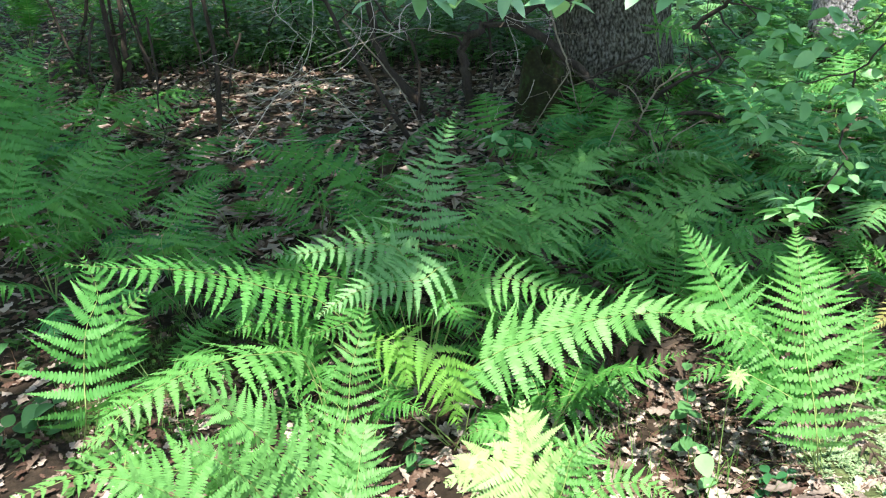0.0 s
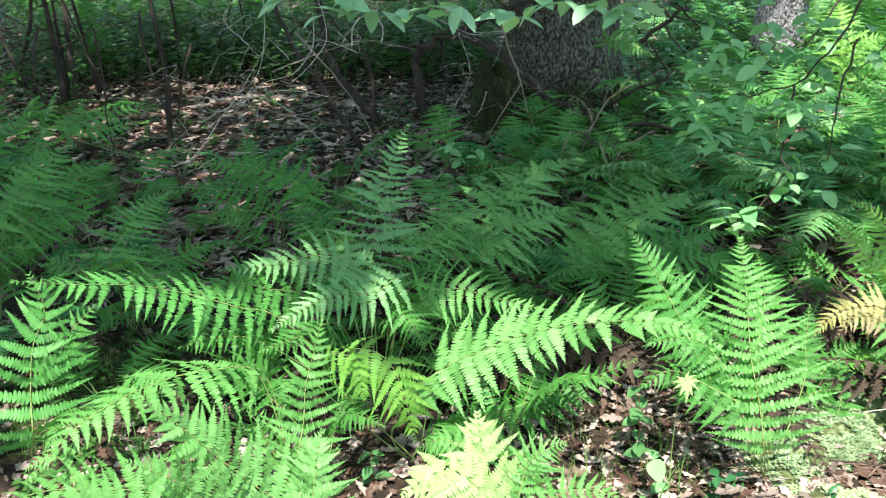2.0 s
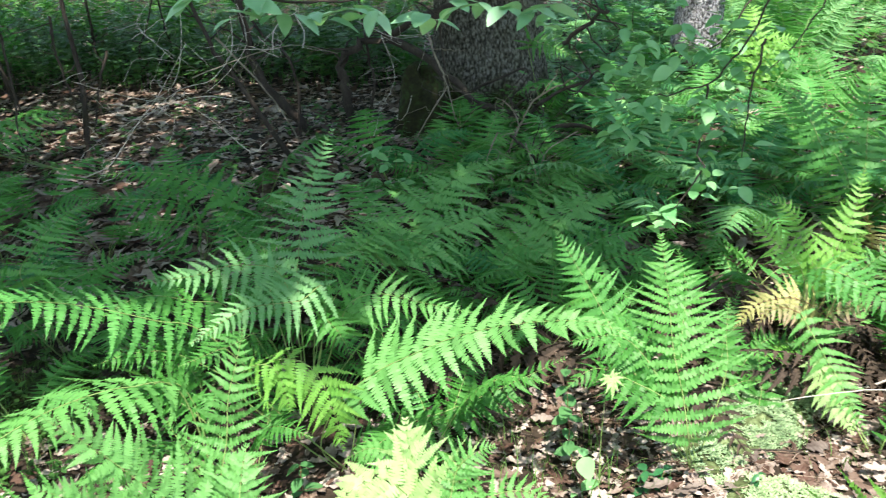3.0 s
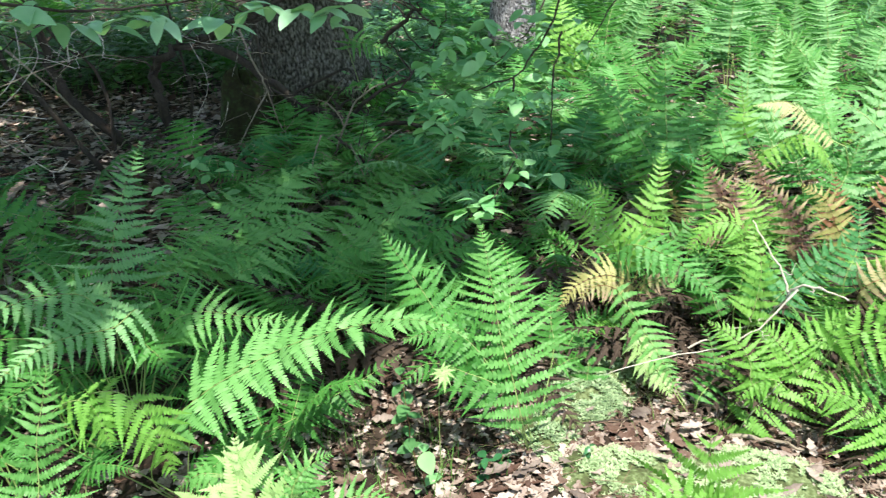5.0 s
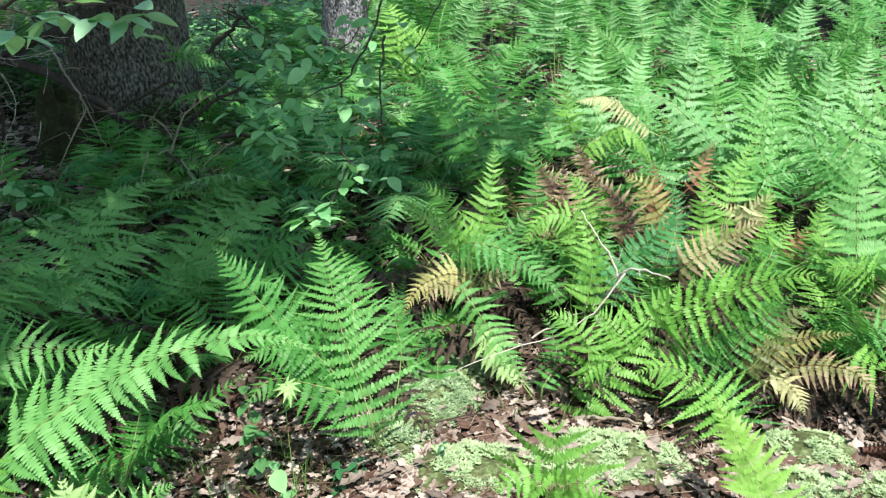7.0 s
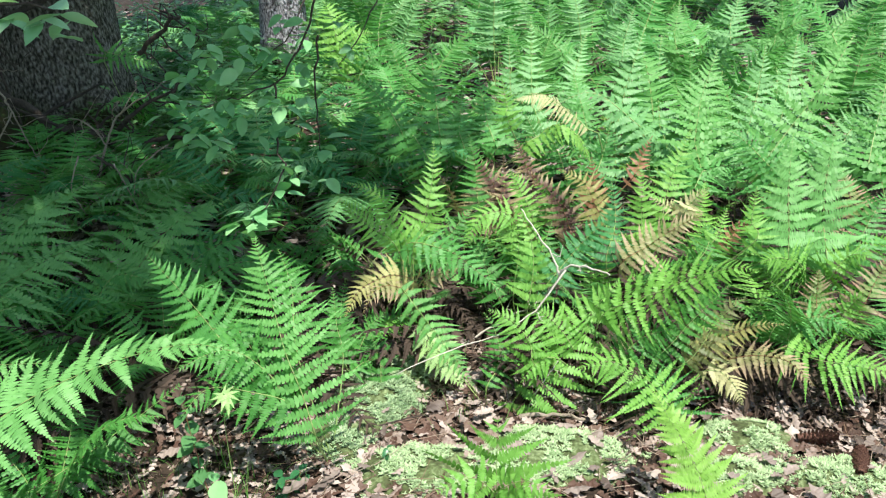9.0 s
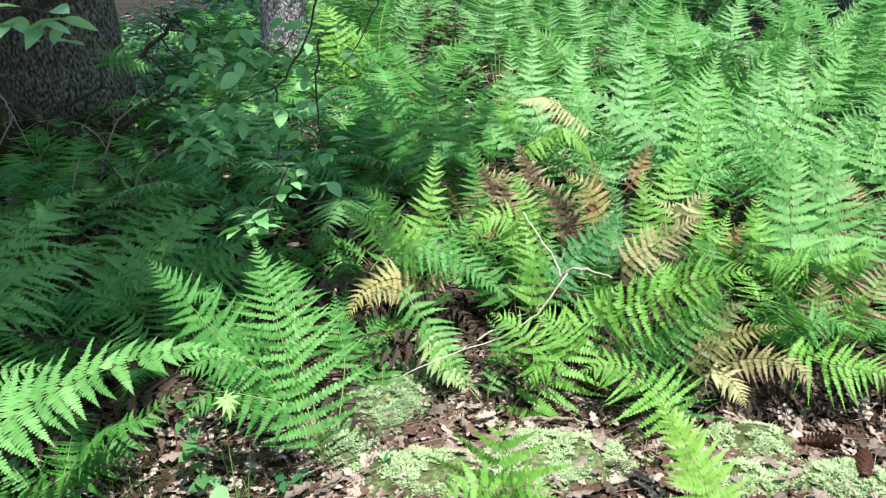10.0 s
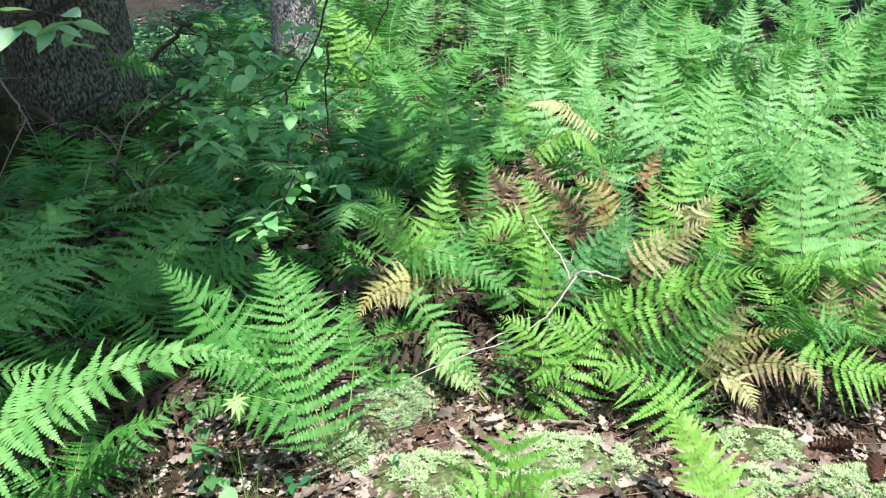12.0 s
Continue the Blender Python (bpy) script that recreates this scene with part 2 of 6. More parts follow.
def near_leaflet(kind, colour):
    key = (kind, colour)
    if key not in SHARED:
        v, f = NEAR_LEAFLETS[kind]
        SHARED[key] = mesh_of("leaflet", v, f, [FERN[colour]])
    return SHARED[key]


def curve(pts, each=8):
    """A smooth line through pts."""
    fine = []
    for i in range(len(pts) - 1):
        a, b, c, d = pts[max(i - 1, 0)], pts[i], pts[i + 1], pts[min(i + 2, len(pts) - 1)]
        for k in range(each):
            t = k / each
            fine.append(0.5 * (2 * b + (c - a) * t + (2 * a - 5 * b + 4 * c - d) * t * t + (3 * b - a - 3 * c + d) * t ** 3))
    return fine + [pts[-1]]


def leaflet_places(line, first, width, face, pairs, sag, rng, peak=0.22, fill=0.86, wide=0.17):
    """Where the leaflets of one frond sit, from the line's point number first to its tip: a matrix for each.
    sag: how far they hang; peak: where along the blade they are longest."""
    run = [0.0]
    for i in range(len(line) - 1):
        run.append(run[-1] + (line[i + 1] - line[i]).length)
    blade = run[-1] - run[first]
    last = len(line) - 1
    places = []
    i = first
    for k in range(pairs):
        u = 1 - (1 - (k + 0.25) / pairs) ** 1.6
        gap = blade * 1.6 / pairs * (1 - (k + 0.25) / pairs) ** 0.6
        want = run[first] + blade * min(u, 0.995)
        while i < last - 1 and run[i + 1] < want:
            i += 1
        p = line[i].lerp(line[i + 1], (want - run[i]) / max(1e-6, run[i + 1] - run[i]))
        tan = (line[min(i + 2, last)] - line[max(i - 1, 0)]).normalized()
        side = tan.cross(face).normalized()
        up = side.cross(tan).normalized()
        size = 0.62 + 0.38 * u / peak if u < peak else 1 - ((u - peak) / (1 - peak)) ** 1.35
        ln = width * max(size, 0.07)
        hang = sag * (1.15 - 0.5 * u)
        for sgn in (1, -1):
            if rng.random() < 0.015:
                continue
            long = ln * rng.uniform(0.90, 1.10) * (rng.uniform(0.5, 0.8) if rng.random() < 0.05 else 1)
            fwd = radians(4 + 34 * u + rng.uniform(-7, 7))
            d = side * sgn * math.cos(fwd) + tan * math.sin(fwd) + up * rng.uniform(-0.10, 0.10)
            d = (d - Vector((0, 0, hang * rng.uniform(0.7, 1.3)))).normalized()
            across = (tan - d * tan.dot(d)).normalized()
            tilt = radians(rng.uniform(-22, 22))
            nrm = d.cross(across) * sgn
            across, nrm = across * math.cos(tilt) + nrm * math.sin(tilt), nrm * math.cos(tilt) - across * math.sin(tilt)
            half = min(long * wide, gap * 0.5 * fill) * rng.uniform(0.9, 1.08) + 0.0006
            m = Matrix.Identity(4)
            for r_ in range(3):
                m[r_][0], m[r_][1], m[r_][2], m[r_][3] = d[r_] * long, across[r_] * half, nrm[r_] * long, p[r_] + sgn * side[r_] * 0.001
            places.append(m)
    return places


DRY = ("tan", "brown", "rust", "wither", "yellow")


def stalk_mesh(line, radius, mat):
    v, f = [], []
    n = len(line) - 1
    tube(v, f, line, [radius * (1 - 0.8 * i / n) for i in range(n + 1)], 5)
    return mesh_of("frond", v, f, [mat], smooth=True)


def joined_frond(line, first, width, face, pairs, sag, rng, colour, peak=0.22, shapes=SMALL_LEAFLETS, fill=0.95):
    """A frond farther off: stalk and leaflets in one mesh."""
    places = leaflet_places(line, first, width, face, pairs, sag, rng, peak, fill)
    verts, faces = [], []
    stem = line[::4] + [line[-1]]
    tube(verts, faces, stem, [0.0030 * (1 - 0.8 * i / len(stem)) for i in range(len(stem))], 4)
    idx = [1] * len(faces)
    verts = [np.array([tuple(v) for v in verts]).reshape(-1, 3)]
    count = len(verts[0])
    for m in places:
        v, f = shapes[rng.randrange(3)]
        a = np.array(m)
        verts.append(v @ a[:3, :3].T + a[:3, 3])
        faces += [tuple(k + count for k in q) for q in f]
        idx += [0] * len(f)
        count += len(v)
    return mesh_of("frond", np.vstack(verts), faces, [FERN[colour], STALK_DRY if colour in DRY else STALK], idx)


def fern(at, label, fronds):
    """A fern rooted at one spot. Each frond: the points its stalk passes, leaflet length, facing, colour, pairs of leaflets, how far they hang,
    the point at which the blade begins, where the leaflets are longest."""
    rng = random.Random(int(at[0] * 1000) * 31 + int(at[1] * 1000))
    root = thing("fern", (at[0], at[1], height(*at)), label, "fern", "ferns of the clearing")
    for pts, width, face, colour, pairs, sag, begin, peak in fronds:
        p0 = Vector((rng.uniform(-0.02, 0.02), rng.uniform(-0.02, 0.02), -0.02))
        line = curve([p0] + [Vector(p) for p in pts])
        first, face = 8 * (begin + 1), Vector(face)
        if math.hypot(at[0] + pts[1][0], at[1] + pts[1][1]) < 3.0:
            frond = part("frond", stalk_mesh(line, 0.0021, STALK_DRY if colour in DRY else STALK), root)
            for m in leaflet_places(line, first, width, face, pairs, sag, rng, peak, {"pale": 1.5, "sunny": 1.25, "lime": 1.6, "straw": 1.3, "bright": 0.84}.get(colour, 0.92), {"pale": 0.30, "sunny": 0.27, "lime": 0.24}.get(colour, 0.165)):
                leaf = part("leaflet", near_leaflet(rng.randrange(6), colour), frond)
                leaf.matrix_basis = m
        else:
            part("frond", joined_frond(line, first, width, face, pairs, sag, rng, colour, peak, FAR_LEAFLETS, 0.96), root)
    return root


def frond_kind(reach, rise, tip, width, colour, seed, sag):
    """A stock frond that leaves the root along +x."""
    r = random.Random(seed)
    p1, p2 = Vector((reach * 0.38, r.uniform(-0.06, 0.06), rise)), Vector((reach, r.uniform(-0.12, 0.12), tip))
    return joined_frond(bezier(Vector((0, 0, -0.02)), p1, p2, 32), 8 + r.randrange(4), width, Vector((-0.35, 0, 1)), 17 + r.randrange(4), sag, r, colour, 0.18 + 0.12 * r.random())


STOCK = {}
for colour, count in (("green", 9), ("bright", 9), ("mid", 9), ("yellowgreen", 7), ("blue", 7), ("misty", 9), ("tan", 4), ("brown", 4), ("yellow", 4)):
    STOCK[colour] = [frond_kind(*a, colour, 50 + i, (0.08, 0.2, 0.12, 0.35)[i % 4]) for i, a in enumerate(
        ((0.55, 0.55, 0.42, 0.15), (0.42, 0.62, 0.60, 0.16), (0.34, 0.56, 0.72, 0.17), (0.60, 0.45, 0.25, 0.16), (0.66, 0.55, 0.34, 0.18),
         (0.40, 0.50, 0.52, 0.15), (0.30, 0.48, 0.76, 0.16), (0.50, 0.40, 0.30, 0.15), (0.52, 0.66, 0.60, 0.18))[:count])]


def stock_fern(x, y, size, colours, label, group, rng, erect=1, aim=None):
    root = thing("fern", (x, y, height(x, y)), label, "fern", group)
    n = rng.randint(5, 7) if aim is None else rng.randint(4, 5)
    a0 = rng.uniform(0, 6.28)
    for k in range(n):
        kinds = STOCK[rng.choice(colours)]
        pick = [i for i in (((0, 3, 4, 7), range(9), (1, 2, 5, 6, 8))[erect]) if i < len(kinds)]
        ob = part("frond", kinds[rng.choice(pick)], root)
        s = size * rng.uniform(0.8, 1.15)
        ob.matrix_basis = Matrix.LocRotScale((0, 0, 0), Euler((rng.uniform(-0.28, 0.28), rng.uniform(-0.22, 0.25), a0 + 6.28 * k / n + rng.uniform(-0.35, 0.35) if aim is None else aim + rng.uniform(-1.35, 1.35))), (s, s * 1.1, s))
    return root


# ---- ground ----
def ground():
    def axis(lo, hi, fine_lo, fine_hi, step):
        a = list(np.arange(fine_lo, fine_hi + 1e-6, step))
        g = step
        while a[-1] < hi:
            g *= 1.25
            a.append(a[-1] + g)
        g = step
        while a[0] > lo:
            g *= 1.25
            a.insert(0, a[0] - g)
        return a
    xs, ys = axis(-200, 200, -4, 5, 0.09), axis(-200, 300, 0, 7, 0.09)
    verts = [(x, y, height(x, y)) for y in ys for x in xs]
    nx = len(xs)
    faces = [(j * nx + i, j * nx + i + 1, (j + 1) * nx + i + 1, (j + 1) * nx + i) for j in range(len(ys) - 1) for i in range(nx - 1)]
    ob = new("ground", mesh_of("ground", verts, faces, [SOIL], smooth=True))
    tagged(ob, "dark brown forest soil under dead leaves", "ground", "", "structure")


ground()


def oak_leaf(seed, n=7):
    """A dead lobed oak leaf, curled, about 1 long."""
    r = random.Random(seed)
    curl, roll, bend = r.uniform(-0.4, 0.6), r.uniform(-0.3, 0.7), r.uniform(-0.3, 0.3)
    v, f = [], []
    for i in range(n + 1):
        t = i / n
        w = 0.30 * math.sin(math.pi * min(1, t * 1.05 + 0.02)) ** 0.6 * (0.80 + 0.26 * math.sin(t * 19 + seed) - 0.1 * (i % 2)) + 0.012
        for s in (-1, 0, 1):
            y = s * w + bend * t * t * 0.4
            v.append((t - 0.5, y, curl * (t - 0.5) ** 2 * 0.7 + roll * (s * w) ** 2 * 2.2 + r.uniform(-0.02, 0.02)))
    for i in range(n):
        for k in (0, 1):
            a = i * 3 + k
            f.append((a, a + 3, a + 4, a + 1))
    return np.array(v), f


OAK = [oak_leaf(s, 13) for s in range(7)]
OAK_FAR = [oak_leaf(s, 5) for s in range(7)]


def litter_pose(x, y, size, r):
    e = Euler((r.gauss(0, 0.2), r.gauss(0, 0.2), r.uniform(0, 6.28)))
    if r.random() < 0.5:
        e.x += math.pi
    return Matrix.LocRotScale((x, y, height(x, y) + r.uniform(0.002, 0.018)), e, (size, size * r.uniform(0.6, 1.1), size))


def leaf_litter():
    r = random.Random(21)
    verts, faces, count = [], [], 0
    for _ in range(50000):
        q = r.random()
        if q < 0.14:
            x, y = r.gauss(0.3, 2.6), r.gauss(-0.4, 1.5)
        elif q < 0.26:
            x, y = r.uniform(0.1, 2.5), r.uniform(0.7, 2.2)
        elif q < 0.55:
            x, y = r.uniform(-3.6, 3.4), r.uniform(0.6, 4.2)
        elif q < 0.70:
            x, y = r.uniform(-4.0, 1.0), r.uniform(3.9, 6.8)
        else:
            x, y = r.uniform(-7.5, 6.5), r.uniform(2.5, 11)
        x, y = x + r.gauss(0, 0.5), y + r.gauss(0, 0.35)
        a = np.array(litter_pose(x, y, r.choice((0.02, 0.03, 0.04, 0.055, 0.07, 0.09)) * r.uniform(0.8, 1.2) * (1.4 if y > 3 else 0.85), r))
        v, f = (OAK if y < 2.6 else OAK_FAR)[r.randrange(7)]
        verts.append(v @ a[:3, :3].T + a[:3, 3])
        faces += [tuple(k + count for k in q) for q in f]
        count += len(v)
    ob = new("leaf_litter", mesh_of("leaf_litter", np.vstack(verts), faces, [LITTER]))
    tagged(ob, "carpet of curled brown dead oak leaves", "leaf litter", "", "stuff")
    kinds = [mesh_of("dead_leaf", v, f, [LITTER_ONE]) for v, f in OAK]
    for _ in range(330):
        leaf = part("dead_leaf", kinds[r.randrange(7)], ob)
        leaf.matrix_basis = Matrix.Translation((0, 0, 0.022)) @ litter_pose(r.uniform(0.35, 2.4), r.uniform(0.7, 2.0), r.uniform(0.035, 0.085), r)


LITTER_ONE = leaf_material("dead_oak_leaf_single", (0.040, 0.025, 0.020), (0.44, 0.365, 0.325), (1, 0.9, 0.8), 14, 0.6, False, 0.1)
leaf_litter()


def moss_patch(x, y, rx, ry, turn, high, mats, label, tufts, seed):
    """A low cushion of moss with hundreds of tiny tufts."""
    r = random.Random(seed)
    verts, faces, idx = [], [], []
    n, rings = 26, 7
    def top(a, q):
        wob = 1 + 0.22 * noise.noise(Vector((math.cos(a) * 1.3 + seed, math.sin(a) * 1.3, 0))) + 0.12 * noise.noise(Vector((math.cos(a) * 4, math.sin(a) * 4 + seed, 2)))
        u, v = rx * q * wob * math.cos(a), ry * q * wob * math.sin(a)
        px, py = x + u * math.cos(turn) - v * math.sin(turn), y + u * math.sin(turn) + v * math.cos(turn)
        hump = 0.014 * noise.noise(Vector((px * 16, py * 16, seed)))
        return Vector((px, py, height(px, py) - 0.012 + (high + hump) * (1 - q ** 3)))
    verts.append(top(0, 0))
    for j in range(1, rings + 1):
        for k in range(n):
            verts.append(top(2 * math.pi * k / n, j / rings))
    for k in range(n):
        faces.append((0, 1 + k, 1 + (k + 1) % n))
    for j in range(rings - 1):
        for k in range(n):
            a, b = 1 + j * n + k, 1 + j * n + (k + 1) % n
            faces.append((a, a + n, b + n, b))
    idx = [0] * len(faces)
    for _ in range(tufts):
        a, q = r.uniform(0, 6.283), math.sqrt(r.random()) * 1.04
        c = top(a, min(q, 1)) + Vector((0, 0, 0.004 if q < 1 else 0.01))
        if noise.noise(Vector((c.x * 13, c.y * 13, 5.0))) + 0.5 * noise.noise(Vector((c.x * 40, c.y * 40, 9.0))) < -0.07:
            continue
        s, w0 = r.uniform(0.006, 0.013), r.uniform(0, 6.28)
        for k in range(4):
            w = w0 + 1.571 * k + r.uniform(-0.4, 0.4)
            d, e = Vector((math.cos(w), math.sin(w), 0)), Vector((-math.sin(w), math.cos(w), 0))
            i = len(verts)
            verts += [c + e * s * 0.28, c + d * s + Vector((0, 0, s * r.uniform(0.1, 0.8))), c - e * s * 0.28]
            faces.append((i, i + 2, i + 1))
            idx.append(1)
    ob = new("moss", mesh_of("moss", verts, faces, mats, idx))
    tagged(ob, label, "moss", "", "stuff")


for a in ((1.00, 1.86, 0.27, 0.17, 0.6, 0.06, 5600), (0.80, 1.72, 0.14, 0.11, 0.5, 0.045, 1600), (1.27, 1.33, 0.27, 0.15, -0.5, 0.045, 3400), (0.93, 1.47, 0.22, 0.12, -0.5, 0.04, 2200),
          (1.80, 1.11, 0.17, 0.10, -0.6, 0.045, 1500), (1.66, 1.00, 0.16, 0.09, -0.5, 0.04, 1300), (1.88, 0.86, 0.20, 0.09, -0.5, 0.04, 1700)):
    moss_patch(*a[:6], [MOSS_BASE, MOSS_GREEN_DIM if a[1] > 1.6 else MOSS], "pale green cushion moss between dead leaves", a[6], int(a[0] * 100))
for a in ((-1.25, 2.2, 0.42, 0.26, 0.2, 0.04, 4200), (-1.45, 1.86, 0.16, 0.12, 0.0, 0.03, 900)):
    moss_patch(*a[:6], [BARK_MOSS, MOSS_SHADED], "darker green moss in the hollow", a[6], 300 + int(a[1] * 100))


# ---- trees ----
def bark_material(name, dark, mid, light):
    """Grey ridged bark with dark furrows; moss and brown stain gather in patches near the foot."""
    m, n, l, b = material(name)
    coord = n.new("ShaderNodeTexCoord")
    mp = n.new("ShaderNodeMapping")
    mp.inputs["Scale"].default_value = (1, 1, 0.55)
    l.new(coord.outputs["Object"], mp.inputs["Vector"])
    vor, nz, big = n.new("ShaderNodeTexVoronoi"), n.new("ShaderNodeTexNoise"), n.new("ShaderNodeTexNoise")
    vor.feature = "DISTANCE_TO_EDGE"
    vor.inputs["Scale"].default_value = 42
    nz.inputs["Scale"].default_value, nz.inputs["Detail"].default_value = 62, 8
    big.inputs["Scale"].default_value, big.inputs["Detail"].default_value = 5, 4
    for t in (vor, nz):
        l.new(mp.outputs[0], t.inputs["Vector"])
    l.new(coord.outputs["Object"], big.inputs["Vector"])
    ridge = n.new("ShaderNodeMath")
    ridge.operation = "MULTIPLY_ADD"
    l.new(vor.outputs["Distance"], ridge.inputs[0])
    ridge.inputs[1].default_value = 0.5
    l.new(nz.outputs["Fac"], ridge.inputs[2])
    r = ramp(n, ((0.40, dark), (0.54, mid), (0.72, light)))
    l.new(ridge.outputs[0], r.inputs["Fac"])
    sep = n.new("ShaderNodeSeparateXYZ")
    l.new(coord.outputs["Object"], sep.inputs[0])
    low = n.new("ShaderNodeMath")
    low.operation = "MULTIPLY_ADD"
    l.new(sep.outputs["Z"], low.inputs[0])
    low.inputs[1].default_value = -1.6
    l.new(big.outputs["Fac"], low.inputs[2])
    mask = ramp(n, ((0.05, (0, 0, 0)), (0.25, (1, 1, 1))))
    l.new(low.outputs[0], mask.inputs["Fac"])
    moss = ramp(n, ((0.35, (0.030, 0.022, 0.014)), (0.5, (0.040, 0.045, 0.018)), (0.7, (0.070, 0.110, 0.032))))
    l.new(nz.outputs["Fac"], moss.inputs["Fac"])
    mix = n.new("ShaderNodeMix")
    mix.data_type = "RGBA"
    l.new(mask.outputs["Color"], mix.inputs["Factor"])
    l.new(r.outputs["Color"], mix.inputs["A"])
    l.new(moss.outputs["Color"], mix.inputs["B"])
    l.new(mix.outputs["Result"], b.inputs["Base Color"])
    b.inputs["Roughness"].default_value, b.inputs["Specular IOR Level"].default_value = 0.95, 0.15
    bp = n.new("ShaderNodeBump")
    bp.inputs["Strength"].default_value, bp.inputs["Distance"].default_value = 1.0, 0.03
    l.new(ridge.outputs[0], bp.inputs["Height"])
    l.new(bp.outputs[0], b.inputs["Normal"])
    return m


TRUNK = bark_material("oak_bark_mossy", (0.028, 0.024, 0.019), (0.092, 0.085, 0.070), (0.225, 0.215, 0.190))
PALE_TRUNK = bark_material("pale_bark", (0.06, 0.055, 0.06), (0.22, 0.21, 0.23), (0.42, 0.41, 0.44))


def trunk_mesh(radius, flare, tall, seed, bark, seg=40, rings=46):
    """A furrowed trunk that widens at its foot."""
    verts, faces = [], []
    for j in range(rings + 1):
        q = j / rings
        z = -0.15 + (tall + 0.15) * q ** 1.7
        base = radius * (1 - 0.35 * max(0, z) / tall) + flare * math.exp(-max(0, z) / 0.22)
        for k in range(seg):
            a = 2 * math.pi * k / seg
            root = 1 + 0.30 * math.exp(-max(0, z) / 0.25) * noise.noise(Vector((math.cos(a) * 1.7, math.sin(a) * 1.7, seed)))
            furrow = 0.035 * noise.noise(Vector((math.cos(a) * 9, math.sin(a) * 9, z * 3 + seed)))
            rr = base * (root + furrow)
            lean = 0.06 * noise.noise(Vector((seed, z * 0.4, 0)))
            verts.append((rr * math.cos(a) + lean, rr * math.sin(a), z))
    for j in range(rings):
        for k in range(seg):
            a, b = j * seg + k, j * seg + (k + 1) % seg
            faces.append((a, b, b + seg, a + seg))
    return mesh_of("trunk", verts, faces, [bark], None, True)


def crown_mesh(boughs, leaves, seed, size=0.11):
    """A crown of single leaves gathered round boughs (centre, radii)."""
    r = np.random.default_rng(seed)
    verts, faces = [], []
    total = sum(b[3] * b[4] * b[5] for b in boughs)
    for cx, cy, cz, rx, ry, rz in boughs:
        n = int(leaves * rx * ry * rz / total)
        p = r.normal(size=(n, 3))
        p = p / np.linalg.norm(p, axis=1)[:, None] * (r.random((n, 1)) ** 0.4) * (rx, ry, rz) + (cx, cy, cz)
        d = r.normal(size=(n, 3)) * (1, 1, 0.5)
        d /= np.linalg.norm(d, axis=1)[:, None]
        e = np.cross(d, r.normal(size=(n, 3)) * (0.6, 0.6, 1))
        e /= np.linalg.norm(e, axis=1)[:, None]
        s = size * (0.7 + 0.6 * r.random((n, 1)))
        base = sum(len(v) for v in verts)
        verts.append(np.stack([p - d * s, p + e * s * 0.45, p + d * s, p - e * s * 0.45], 1).reshape(-1, 3))
        faces += [(base + 4 * i, base + 4 * i + 1, base + 4 * i + 2, base + 4 * i + 3) for i in range(n)]
    return mesh_of("crown", np.vstack(verts), faces, [CANOPY_LEAF])


def limbs(root, boughs, tall, radius):
    for cx, cy, cz, rx, ry, rz in boughs:
        v, f = [], []
        z0 = min(tall * 0.95, cz * 0.75)
        tube(v, f, bezier(Vector((0, 0, z0)), Vector((cx * 0.4, cy * 0.4, cz * 0.95)), Vector((cx, cy, cz)), 8), [radius * (1 - 0.8 * i / 8) for i in range(9)], 7)
        part("limb", mesh_of("limb", v, f, [BARK], smooth=True), root)


def tree(x, y, radius, flare, tall, boughs, leaves, label, seed, bark=TRUNK, size=0.11):
    """boughs are given from the foot of the tree."""
    root = thing("tree", (x, y, height(x, y)), label, "tree")
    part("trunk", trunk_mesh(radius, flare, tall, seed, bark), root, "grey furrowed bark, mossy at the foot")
    limbs(root, boughs, tall, radius * 0.28)
    part("crown", crown_mesh(boughs, leaves, seed, size), root)
    return root


# boughs out of view, each set so its shade falls on chosen ferns
shade_boughs = [(x - 2.56, y - 5.43, z, r, r, deep[0] if deep else 0.8) for x, y, z, r, *deep in (
    (-0.9, 1.2, 6.0, 1.3), (-0.7, 2.9, 6.2, 1.3, 0.4), (1.0, 1.7, 5.8, 1.2, 0.6), (1.1, 3.3, 6.4, 1.3, 0.2), (2.5, 1.4, 6.0, 1.1), (2.9, 2.9, 6.3, 1.3, 0.4), (3.7, 4.1, 6.0, 1.0, 0.4),
    (-2.4, 1.9, 6.0, 1.3), (-2.5, 4.0, 6.4, 1.3, 0.2), (0.2, 5.0, 6.8, 1.3, 0.4), (-1.2, 5.6, 6.4, 1.3, 0.4), (1.8, 5.6, 6.6, 1.3, 0.2), (-3.6, 5.8, 6.2, 1.3, 0.4), (3.2, 6.6, 6.8, 1.3), (0.05, 0.8, 6.0, 0.9), (2.85, 0.6, 6.0, 0.7), (1.4, 0.45, 6.0, 0.75), (3.9, 0.9, 6.0, 0.6), (2.75, 0.2, 6.0, 0.45, 0.4), (2.5, -0.2, 6.0, 0.28), (0.02, 0.06, 6.0, 0.48, 1.2), (-0.55, 0.12, 6.0, 0.42, 0.8), (0.92, 0.12, 6.0, 0.5, 1.4), (1.34, -0.02, 6.0, 0.33, 1.2), (0.46, 0.2, 6.0, 0.4, 1.2), (-0.22, -0.32, 6.0, 0.34, 1.3), (2.07, -0.12, 6.0, 0.42, 0.8), (1.94, -0.50, 6.0, 0.2, 0.5), (0.69, -0.82, 6.0, 0.25, 0.5), (3.27, -0.02, 6.0, 0.28, 1.0))]
